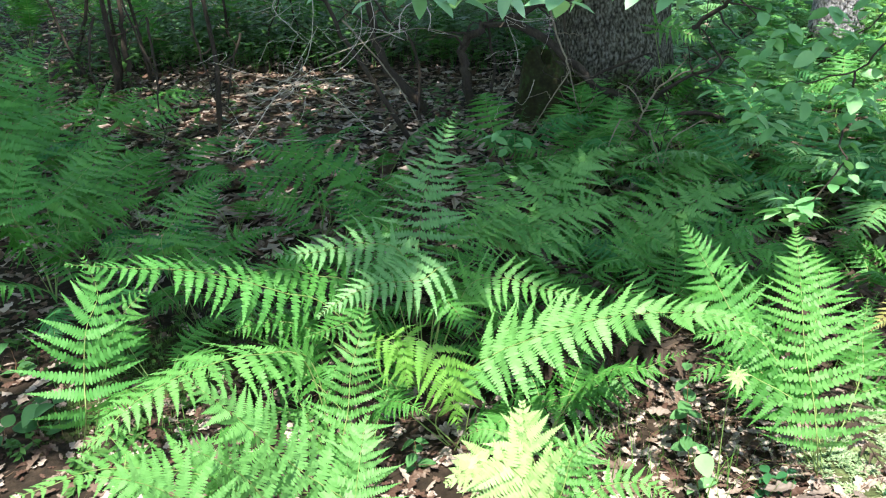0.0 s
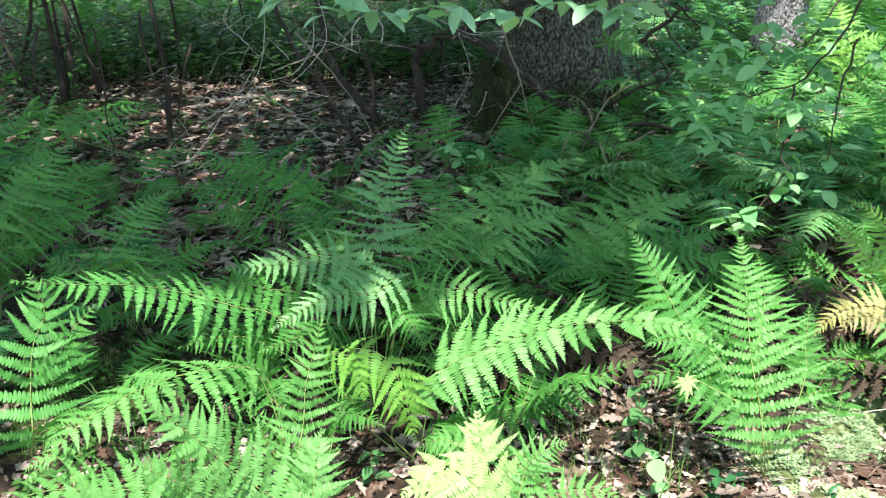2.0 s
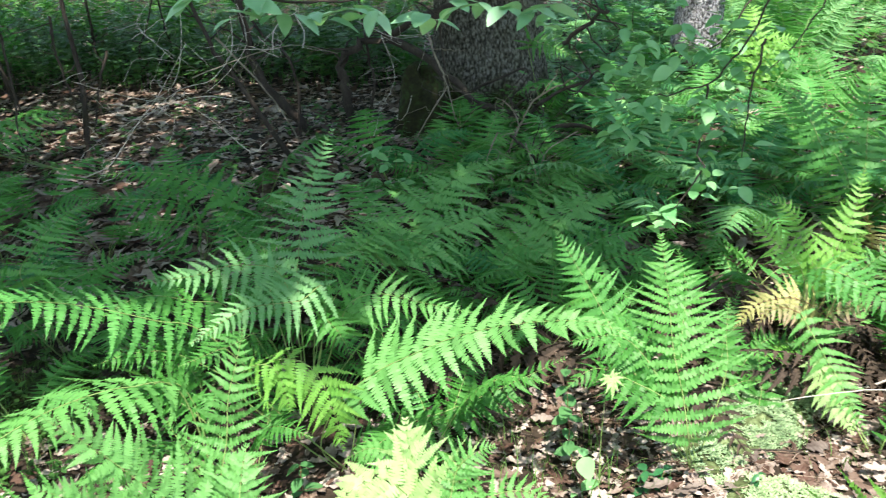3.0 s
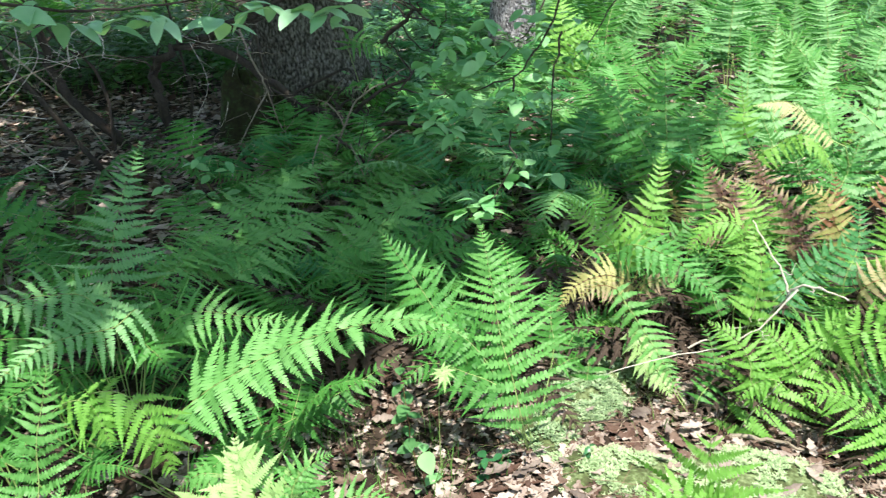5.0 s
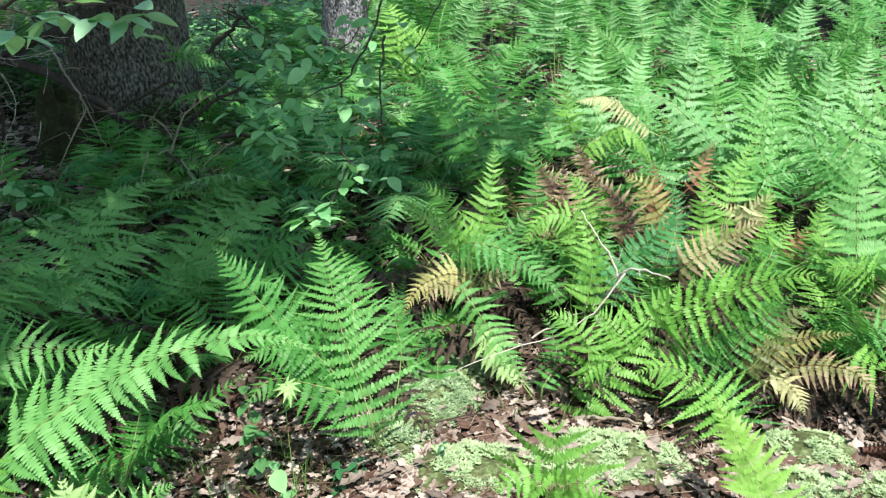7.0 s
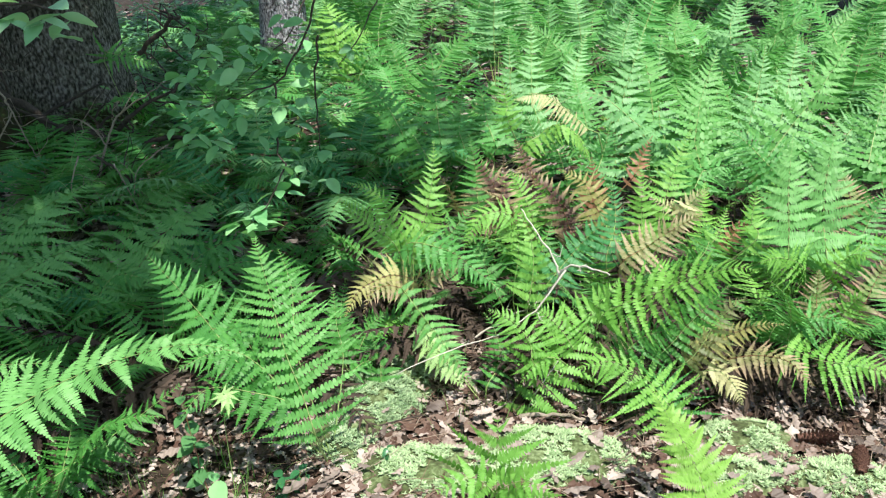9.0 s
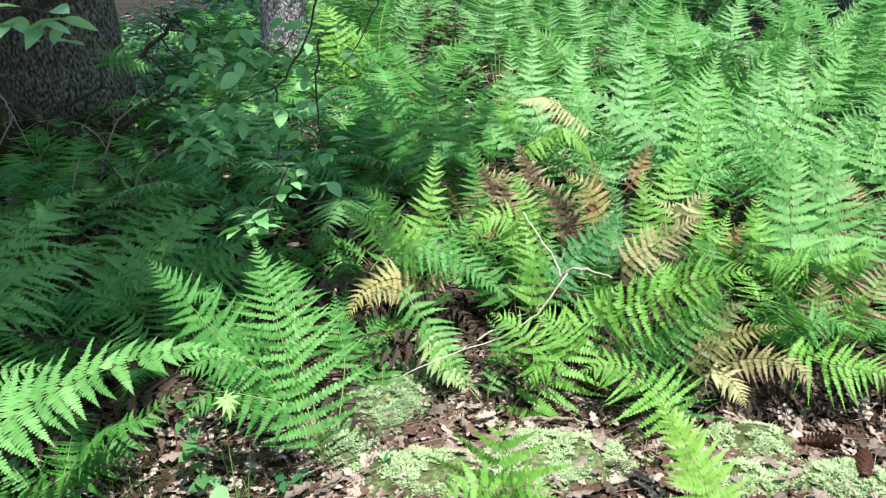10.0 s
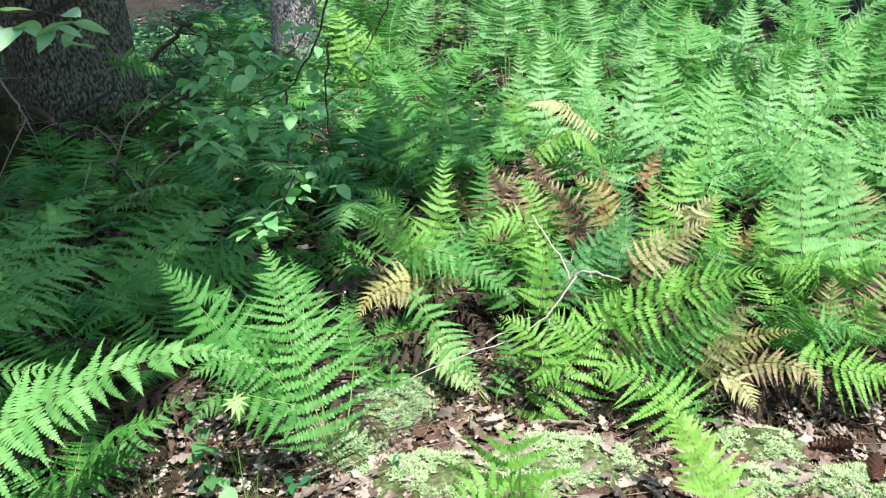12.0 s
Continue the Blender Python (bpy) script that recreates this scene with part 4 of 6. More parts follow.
leafy_spray((
    ((-0.08, 3.42, 0.19), (-0.14, 3.42, 0.27), (-0.16, 3.42, 0.35)),
), ((-0.19, 3.51, 0.24), (-0.30, 3.51, 0.27), (-0.11, 3.52, 0.32), (-0.03, 3.52, 0.35), (-0.02, 3.52, 0.23), (-0.22, 3.51, 0.15), (-0.33, 3.51, 0.16), (-0.16, 3.52, 0.38), (-0.09, 3.52, 0.21), (-0.54, 3.28, 0.24), (0.78, 2.70, 0.24), (0.86, 3.30, 0.22), (0.59, 3.67, 0.29)),
    BIG_LEAVES, 'low leafy seedlings in the shade', 77, 4, name='low_shrub')

# ---- single ferns of the clearing ----
# misty leaflets brighten this half-shaded fern by colour alone
fern((-0.36, 2.02), 'tall green fern with broad lacy arching fronds', (
    (((0.01, 0.03, 0.41), (0.00, 0.18, 0.46), (0.00, 0.38, 0.53), (0.03, 0.61, 0.61), (0.08, 0.79, 0.69)), 0.210, (0.13, -0.86, 0.5), 'misty', 24, 0.03, 0, 0.18),
    (((0.11, -0.13, 0.48), (0.05, -0.22, 0.51), (-0.06, -0.30, 0.54), (-0.14, -0.38, 0.53), (-0.18, -0.43, 0.52)), 0.144, (0.1, -0.66, 0.74), 'misty', 24, 0.2, 0, 0.1),
    (((-0.21, -0.17, 0.39), (-0.32, -0.25, 0.49), (-0.43, -0.35, 0.59), (-0.50, -0.43, 0.65), (-0.59, -0.52, 0.70), (-0.67, -0.62, 0.76)), 0.148, (0.08, -0.49, 0.87), 'mid', 28, 0.25, 0, 0.25),
    (((0.13, -0.16, 0.36), (0.18, -0.17, 0.47), (0.26, -0.20, 0.51), (0.37, -0.26, 0.51), (0.50, -0.33, 0.51)), 0.137, (0.09, -0.61, 0.79), 'bright', 21, 0.14, 0, 0.12),
    (((-0.02, 0.03, 0.43), (-0.13, 0.00, 0.52), (-0.26, -0.08, 0.53), (-0.38, -0.17, 0.56)), 0.133, (0.08, -0.55, 0.83), 'misty', 20, 0.19, 0, 0.2),
    (((-0.09, 0.27, 0.38), (-0.22, 0.39, 0.45), (-0.34, 0.57, 0.48)), 0.173, (0.09, -0.57, 0.82), 'green', 20, 0.09, 0, 0.2),
    (((0.10, 0.19, 0.39), (0.18, 0.35, 0.40), (0.32, 0.60, 0.42)), 0.197, (0.09, -0.61, 0.79), 'bright', 21, 0.07, 0, 0.2),
    (((0.08, -0.16, 0.40), (0.14, -0.26, 0.45), (0.19, -0.35, 0.41)), 0.111, (0.08, -0.49, 0.87), 'green', 15, 0.25, 0, 0.2),
    (((-0.05, -0.18, 0.38), (-0.13, -0.30, 0.43), (-0.23, -0.40, 0.44)), 0.111, (0.08, -0.49, 0.87), 'green', 17, 0.25, 0, 0.2),
    (((-0.15, -0.05, 0.38), (-0.26, -0.13, 0.48), (-0.36, -0.21, 0.54), (-0.45, -0.31, 0.52)), 0.157, (0.08, -0.52, 0.85), 'green', 20, 0.19, 0, 0.2),
    (((0.22, -0.10, 0.33), (0.28, -0.15, 0.32), (0.38, -0.20, 0.32)), 0.118, (0.08, -0.55, 0.83), 'green', 15, 0.19, 0, 0.2),
    (((-0.05, -0.03, 0.37), (-0.09, 0.12, 0.43), (-0.12, 0.26, 0.46)), 0.194, (0.1, -0.66, 0.74), 'green', 17, 0.09, 0, 0.2),
    (((0.10, -0.01, 0.36), (0.16, 0.10, 0.40), (0.21, 0.25, 0.40)), 0.180, (0.1, -0.66, 0.74), 'green', 17, 0.09, 0, 0.2),
    (((-0.26, -0.18, 0.32), (-0.36, -0.27, 0.41), (-0.45, -0.36, 0.43)), 0.120, (0.08, -0.49, 0.87), 'green', 17, 0.31, 0, 0.2),
))
fern((-0.22, 1.74), 'bright green fern with one long drooping frond', (
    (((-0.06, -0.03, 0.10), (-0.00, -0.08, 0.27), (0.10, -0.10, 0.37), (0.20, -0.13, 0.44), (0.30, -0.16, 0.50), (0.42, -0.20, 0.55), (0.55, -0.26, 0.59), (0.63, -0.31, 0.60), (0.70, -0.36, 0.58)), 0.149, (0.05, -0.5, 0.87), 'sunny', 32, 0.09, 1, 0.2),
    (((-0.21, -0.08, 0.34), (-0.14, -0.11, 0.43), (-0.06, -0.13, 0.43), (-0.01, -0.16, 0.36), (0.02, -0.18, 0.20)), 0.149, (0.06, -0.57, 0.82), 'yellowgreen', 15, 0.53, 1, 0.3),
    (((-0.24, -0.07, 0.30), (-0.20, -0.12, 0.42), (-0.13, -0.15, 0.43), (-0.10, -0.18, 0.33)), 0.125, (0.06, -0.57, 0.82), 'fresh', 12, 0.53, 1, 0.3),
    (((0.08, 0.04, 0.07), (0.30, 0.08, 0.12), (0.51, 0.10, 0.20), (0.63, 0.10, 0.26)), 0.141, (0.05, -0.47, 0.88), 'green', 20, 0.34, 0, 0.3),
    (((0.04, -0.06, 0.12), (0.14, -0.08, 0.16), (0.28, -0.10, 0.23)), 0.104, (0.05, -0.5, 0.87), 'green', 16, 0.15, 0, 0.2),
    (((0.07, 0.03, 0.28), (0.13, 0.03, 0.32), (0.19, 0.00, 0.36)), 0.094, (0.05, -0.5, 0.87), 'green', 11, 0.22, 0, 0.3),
))
fern((-1.32, 1.69), 'upright green fern beside a mossy hollow', (
    (((0.24, -0.30, 0.35), (0.25, -0.27, 0.47), (0.26, -0.23, 0.57), (0.28, -0.18, 0.64), (0.26, -0.17, 0.73)), 0.162, (0.52, -0.54, 0.67), 'mid', 16, 0.07, 0, 0.3),
    (((0.25, -0.18, 0.43), (0.27, -0.11, 0.52), (0.34, -0.06, 0.59)), 0.094, (0.34, -0.46, 0.82), 'green', 12, 0.19, 0, 0.3),
))
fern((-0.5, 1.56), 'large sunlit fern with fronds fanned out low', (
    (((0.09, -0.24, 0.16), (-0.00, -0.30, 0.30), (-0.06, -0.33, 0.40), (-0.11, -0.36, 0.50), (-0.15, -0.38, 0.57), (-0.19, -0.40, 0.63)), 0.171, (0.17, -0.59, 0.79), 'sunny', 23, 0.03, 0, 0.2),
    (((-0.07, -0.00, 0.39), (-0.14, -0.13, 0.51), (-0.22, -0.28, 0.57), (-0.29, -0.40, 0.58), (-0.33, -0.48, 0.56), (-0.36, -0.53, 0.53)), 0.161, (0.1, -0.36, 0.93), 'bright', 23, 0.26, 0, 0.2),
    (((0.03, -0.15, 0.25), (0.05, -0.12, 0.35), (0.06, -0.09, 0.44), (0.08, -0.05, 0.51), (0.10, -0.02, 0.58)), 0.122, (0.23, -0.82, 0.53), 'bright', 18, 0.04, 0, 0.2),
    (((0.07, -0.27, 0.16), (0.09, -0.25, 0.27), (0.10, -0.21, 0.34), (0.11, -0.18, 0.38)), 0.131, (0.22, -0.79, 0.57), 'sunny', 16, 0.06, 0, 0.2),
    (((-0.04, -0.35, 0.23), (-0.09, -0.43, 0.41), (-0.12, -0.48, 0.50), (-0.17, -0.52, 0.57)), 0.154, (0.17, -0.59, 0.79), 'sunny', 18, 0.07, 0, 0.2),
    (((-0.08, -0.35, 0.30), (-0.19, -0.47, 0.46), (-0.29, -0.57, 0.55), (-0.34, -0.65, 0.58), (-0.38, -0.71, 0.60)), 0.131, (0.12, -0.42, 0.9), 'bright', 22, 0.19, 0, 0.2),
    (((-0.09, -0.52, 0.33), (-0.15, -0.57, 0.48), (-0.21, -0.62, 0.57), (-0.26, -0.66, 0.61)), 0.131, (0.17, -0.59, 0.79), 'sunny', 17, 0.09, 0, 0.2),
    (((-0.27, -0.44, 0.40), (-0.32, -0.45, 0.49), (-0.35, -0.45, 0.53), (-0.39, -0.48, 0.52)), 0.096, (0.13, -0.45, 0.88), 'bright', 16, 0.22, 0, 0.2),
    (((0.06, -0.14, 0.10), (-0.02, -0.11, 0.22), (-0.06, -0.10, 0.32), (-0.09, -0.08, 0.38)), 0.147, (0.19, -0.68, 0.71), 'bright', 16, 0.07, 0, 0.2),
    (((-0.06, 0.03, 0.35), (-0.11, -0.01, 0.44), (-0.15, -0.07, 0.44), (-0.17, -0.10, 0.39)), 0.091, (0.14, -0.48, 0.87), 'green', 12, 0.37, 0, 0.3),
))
fern((-0.1, 1.46), 'young fern with pale yellow sunlit fronds', (
    (((0.14, -0.12, 0.12), (0.10, -0.11, 0.23), (0.07, -0.08, 0.32), (0.06, -0.04, 0.39)), 0.171, (0.03, -0.74, 0.67), 'pale', 13, 0.09, 0, 0.3),
    (((0.10, -0.14, 0.17), (0.03, -0.14, 0.29), (-0.03, -0.14, 0.30), (-0.11, -0.17, 0.26)), 0.148, (0.02, -0.56, 0.83), 'pale', 13, 0.12, 0, 0.3),
    (((0.13, -0.12, 0.16), (0.17, -0.09, 0.27), (0.21, -0.08, 0.31), (0.26, -0.08, 0.33)), 0.128, (0.03, -0.71, 0.71), 'bright', 16, 0.06, 0, 0.2),
    (((0.16, -0.14, 0.15), (0.23, -0.13, 0.22), (0.31, -0.14, 0.25), (0.39, -0.18, 0.24)), 0.092, (0.02, -0.53, 0.85), 'bright', 17, 0.12, 0, 0.2),
    (((0.07, -0.04, 0.20), (0.03, -0.02, 0.27), (-0.03, 0.00, 0.28), (-0.09, 0.01, 0.24)), 0.089, (0.02, -0.57, 0.82), 'bright', 15, 0.19, 0, 0.2),
))
fern((0.74, 1.64), 'upright green fern with one tall tapering frond', (
    (((-0.07, -0.11, 0.18), (-0.08, -0.06, 0.29), (-0.09, 0.01, 0.38), (-0.08, 0.10, 0.46), (-0.07, 0.19, 0.53), (-0.06, 0.28, 0.59)), 0.219, (-0.33, -0.72, 0.62), 'bright', 26, 0.06, 0, 0.22),
    (((-0.17, 0.14, 0.28), (-0.20, 0.23, 0.34), (-0.25, 0.34, 0.43), (-0.32, 0.46, 0.54)), 0.148, (-0.34, -0.75, 0.57), 'mid', 21, 0.05, 0, 0.2),
    (((-0.10, -0.03, 0.25), (-0.16, 0.02, 0.36), (-0.24, 0.02, 0.43), (-0.35, 0.01, 0.42)), 0.170, (-0.21, -0.46, 0.87), 'green', 17, 0.22, 0, 0.2),
    (((-0.09, -0.05, 0.24), (-0.20, -0.01, 0.31), (-0.30, -0.02, 0.36), (-0.38, -0.06, 0.33)), 0.128, (-0.21, -0.46, 0.87), 'green', 15, 0.28, 0, 0.2),
    (((0.11, 0.13, 0.21), (0.12, 0.18, 0.31), (0.14, 0.24, 0.40)), 0.073, (-0.34, -0.75, 0.57), 'green', 16, 0.05, 0, 0.2),
    (((-0.02, 0.13, 0.28), (0.03, 0.28, 0.41), (0.05, 0.43, 0.47)), 0.138, (-0.29, -0.64, 0.71), 'green', 17, 0.12, 0, 0.2),
    (((-0.08, 0.11, 0.19), (-0.11, 0.27, 0.26), (-0.13, 0.44, 0.30)), 0.127, (-0.29, -0.64, 0.71), 'green', 16, 0.12, 0, 0.2),
))
fern((1.3, 2.16), 'yellowing fern with bent and upright fronds', (
    (((-0.01, -0.00, 0.26), (0.05, 0.03, 0.39), (0.11, 0.07, 0.51), (0.16, 0.14, 0.64)), 0.109, (-0.4, -0.77, 0.5), 'yellowgreen', 21, 0.03, 0, 0.2),
    (((-0.05, -0.04, 0.34), (-0.09, -0.02, 0.44), (-0.13, 0.00, 0.54), (-0.22, 0.04, 0.59)), 0.082, (-0.15, -0.72, 0.71), 'yellowgreen', 21, 0.06, 0, 0.3),
    (((-0.09, -0.05, 0.35), (-0.18, -0.01, 0.45), (-0.26, 0.03, 0.55)), 0.087, (-0.43, -0.61, 0.67), 'yellowgreen', 20, 0.03, 0, 0.3),
    (((-0.05, -0.07, 0.33), (-0.01, -0.09, 0.42), (0.04, -0.12, 0.51)), 0.075, (-0.36, -0.7, 0.62), 'yellowgreen', 16, 0.03, 0, 0.2),
    (((-0.11, -0.11, 0.38), (-0.03, -0.25, 0.42), (0.02, -0.34, 0.38), (0.08, -0.44, 0.31)), 0.117, (-0.26, -0.5, 0.83), 'mid', 22, 0.19, 0, 0.15),
    (((-0.06, -0.13, 0.24), (-0.14, -0.14, 0.31), (-0.22, -0.15, 0.32), (-0.29, -0.16, 0.30), (-0.35, -0.18, 0.24)), 0.098, (-0.23, -0.66, 0.72), 'yellow', 21, 0.15, 0, 0.3),
    (((-0.12, -0.17, 0.24), (-0.18, -0.18, 0.30), (-0.25, -0.20, 0.31), (-0.30, -0.21, 0.25)), 0.070, (-0.22, -0.42, 0.88), 'tan', 13, 0.31, 0, 0.3),
    (((-0.08, -0.19, 0.26), (-0.04, -0.24, 0.33), (0.01, -0.30, 0.36)), 0.062, (-0.22, -0.42, 0.88), 'tan', 12, 0.31, 0, 0.3),
    (((-0.01, -0.00, 0.24), (-0.01, 0.11, 0.29), (-0.00, 0.22, 0.33)), 0.099, (-0.33, -0.63, 0.71), 'green', 15, 0.12, 0, 0.2),
    (((0.05, -0.03, 0.26), (0.14, -0.03, 0.37), (0.22, -0.02, 0.43)), 0.096, (-0.33, -0.63, 0.71), 'green', 16, 0.12, 0, 0.2),
))
fern((1.25, 1.63), 'fern with pale bleached lower leaflets', (
    (((-0.10, 0.33, 0.28), (-0.08, 0.22, 0.22), (-0.06, 0.12, 0.16), (-0.04, 0.01, 0.09)), 0.099, (-0.35, -0.54, 0.77), 'bright', 18, 0.09, 0, 0.3),
    (((-0.09, 0.22, 0.19), (-0.08, 0.12, 0.14), (-0.06, 0.04, 0.07)), 0.090, (-0.35, -0.54, 0.77), 'pale', 13, 0.12, 0, 0.35),
    (((-0.01, -0.02, 0.09), (0.08, 0.04, 0.12), (0.12, 0.14, 0.17), (0.12, 0.20, 0.20)), 0.078, (-0.35, -0.54, 0.77), 'green', 16, 0.12, 0, 0.3),
    (((-0.24, 0.16, -0.00), (-0.24, 0.24, 0.12), (-0.25, 0.31, 0.25)), 0.078, (-0.39, -0.59, 0.71), 'green', 16, 0.12, 0, 0.3),
))
fern((1.6, 1.92), 'fern arching over a dark hollow', (
    (((-0.10, -0.07, 0.19), (-0.07, -0.05, 0.36), (-0.08, -0.04, 0.48), (-0.15, -0.02, 0.52), (-0.22, -0.02, 0.49), (-0.27, -0.03, 0.41)), 0.098, (-0.2, -0.61, 0.79), 'yellowgreen', 23, 0.22, 1, 0.2),
    (((-0.09, -0.13, 0.17), (-0.06, -0.12, 0.35), (-0.05, -0.07, 0.45), (-0.06, -0.00, 0.52)), 0.106, (-0.28, -0.72, 0.67), 'yellowgreen', 18, 0.07, 0, 0.25),
    (((-0.04, -0.10, 0.19), (0.12, -0.10, 0.34), (0.21, -0.12, 0.42), (0.32, -0.14, 0.48)), 0.113, (-0.42, -0.57, 0.71), 'blue', 22, 0.07, 0, 0.2),
    (((-0.03, -0.05, 0.21), (0.08, -0.07, 0.29), (0.18, -0.09, 0.34)), 0.104, (-0.38, -0.52, 0.77), 'green', 16, 0.19, 0, 0.2),
    (((-0.03, -0.05, 0.16), (0.07, -0.00, 0.33), (0.15, 0.06, 0.39)), 0.105, (-0.42, -0.57, 0.71), 'green', 16, 0.12, 0, 0.2),
    (((-0.13, -0.04, 0.19), (-0.16, 0.04, 0.35), (-0.18, 0.11, 0.43)), 0.092, (-0.38, -0.52, 0.77), 'green', 15, 0.19, 0, 0.2),
))
fern((1.88, 2.3), 'withered reddish brown fern fronds', (
    (((0.01, -0.24, 0.22), (0.03, -0.21, 0.31), (0.01, -0.14, 0.40), (-0.03, -0.01, 0.47)), 0.114, (-0.6, -0.48, 0.67), 'brown', 17, 0.07, 0, 0.25),
    (((-0.18, -0.10, 0.30), (-0.17, -0.04, 0.41), (-0.19, 0.04, 0.49), (-0.21, 0.10, 0.51)), 0.109, (-0.6, -0.48, 0.67), 'brown', 17, 0.09, 0, 0.25),
    (((-0.17, -0.10, 0.33), (-0.15, -0.05, 0.44), (-0.12, -0.00, 0.54)), 0.063, (-0.45, -0.62, 0.64), 'brown', 13, 0.06, 0, 0.2),
    (((0.07, -0.35, 0.30), (0.06, -0.32, 0.41), (0.05, -0.26, 0.48), (0.01, -0.17, 0.51)), 0.097, (-0.58, -0.45, 0.71), 'yellow', 18, 0.12, 0, 0.3),
    (((0.13, -0.21, 0.32), (0.16, -0.19, 0.43), (0.16, -0.17, 0.53)), 0.078, (-0.45, -0.62, 0.64), 'rust', 13, 0.06, 0, 0.2),
    (((-0.01, -0.04, 0.41), (-0.00, 0.03, 0.48), (-0.01, 0.09, 0.56)), 0.080, (-0.45, -0.62, 0.64), 'brown', 13, 0.06, 0, 0.2),
    (((0.30, -0.22, 0.41), (0.36, -0.21, 0.48), (0.42, -0.21, 0.58)), 0.062, (-0.45, -0.62, 0.64), 'rust', 13, 0.06, 0, 0.2),
    (((-0.22, -0.01, 0.33), (-0.21, 0.05, 0.47), (-0.21, 0.10, 0.61)), 0.095, (-0.45, -0.62, 0.64), 'green', 17, 0.06, 0, 0.2),
    (((-0.06, -0.12, 0.28), (-0.07, -0.05, 0.40), (-0.08, 0.02, 0.47)), 0.116, (-0.42, -0.57, 0.71), 'yellowgreen', 16, 0.12, 0, 0.2),
))
fern((2.25, 2.45), 'fern with a bleached yellow arching frond', (
    (((-0.08, -0.23, 0.52), (-0.13, -0.19, 0.60), (-0.20, -0.13, 0.68), (-0.27, -0.08, 0.73), (-0.38, -0.05, 0.72)), 0.082, (-0.22, -0.26, 0.94), 'straw', 27, 0.56, 1, 0.55),
    (((-0.34, -0.08, 0.48), (-0.30, -0.11, 0.58), (-0.25, -0.16, 0.63), (-0.20, -0.22, 0.59), (-0.18, -0.28, 0.50)), 0.108, (-0.17, -0.2, 0.97), 'yellowgreen', 22, 0.68, 0, 0.4),
    (((-0.22, -0.05, 0.36), (-0.21, 0.00, 0.49), (-0.23, 0.08, 0.61)), 0.144, (-0.49, -0.59, 0.64), 'green', 18, 0.06, 0, 0.2),
    (((-0.33, 0.03, 0.57), (-0.32, 0.08, 0.65), (-0.31, 0.14, 0.76)), 0.083, (-0.51, -0.6, 0.62), 'yellowgreen', 16, 0.03, 0, 0.2),
    (((-0.14, -0.24, 0.35), (-0.08, -0.23, 0.48), (-0.03, -0.21, 0.61)), 0.128, (-0.45, -0.54, 0.71), 'mid', 17, 0.12, 0, 0.2),
    (((-0.21, -0.19, 0.37), (-0.21, -0.12, 0.50), (-0.23, -0.05, 0.58)), 0.139, (-0.45, -0.54, 0.71), 'mid', 17, 0.12, 0, 0.2),
))
fern((1.98, 1.82), 'slender light green upright fern', (
    (((-0.12, -0.18, 0.37), (-0.10, -0.14, 0.45), (-0.08, -0.11, 0.53), (-0.05, -0.06, 0.62)), 0.092, (-0.6, -0.62, 0.5), 'yellowgreen', 20, 0.02, 0, 0.2),
    (((0.00, -0.12, 0.38), (0.06, -0.08, 0.50), (0.14, -0.04, 0.59), (0.22, -0.01, 0.69)), 0.102, (-0.59, -0.61, 0.53), 'yellowgreen', 21, 0.03, 0, 0.2),
    (((-0.03, -0.23, 0.47), (-0.01, -0.25, 0.54), (0.02, -0.29, 0.60)), 0.067, (-0.52, -0.53, 0.67), 'straw', 15, 0.03, 0, 0.2),
    (((-0.02, -0.23, 0.47), (-0.05, -0.20, 0.52), (-0.09, -0.16, 0.55)), 0.055, (-0.52, -0.53, 0.67), 'straw', 13, 0.05, 0, 0.2),
    (((-0.24, -0.20, 0.35), (-0.16, -0.23, 0.42), (-0.10, -0.26, 0.47), (-0.02, -0.31, 0.53)), 0.107, (-0.61, -0.34, 0.74), 'tan', 20, 0.07, 0, 0.3),
    (((0.03, -0.29, 0.38), (0.09, -0.29, 0.44), (0.14, -0.27, 0.50)), 0.065, (-0.53, -0.55, 0.64), 'yellowgreen', 15, 0.03, 0, 0.2),
    (((0.19, -0.33, 0.37), (0.23, -0.30, 0.45), (0.27, -0.27, 0.55)), 0.076, (-0.55, -0.56, 0.62), 'yellowgreen', 16, 0.03, 0, 0.2),
    (((0.18, -0.23, 0.34), (0.22, -0.26, 0.41), (0.25, -0.30, 0.43)), 0.054, (-0.49, -0.51, 0.71), 'rust', 11, 0.06, 0, 0.2),
    (((-0.21, -0.11, 0.31), (-0.13, -0.05, 0.43), (-0.08, 0.04, 0.55)), 0.102, (-0.53, -0.55, 0.64), 'blue', 18, 0.06, 0, 0.2),
    (((-0.03, -0.30, 0.34), (0.04, -0.30, 0.42), (0.06, -0.25, 0.46)), 0.111, (-0.47, -0.48, 0.74), 'green', 16, 0.12, 0, 0.2),
))
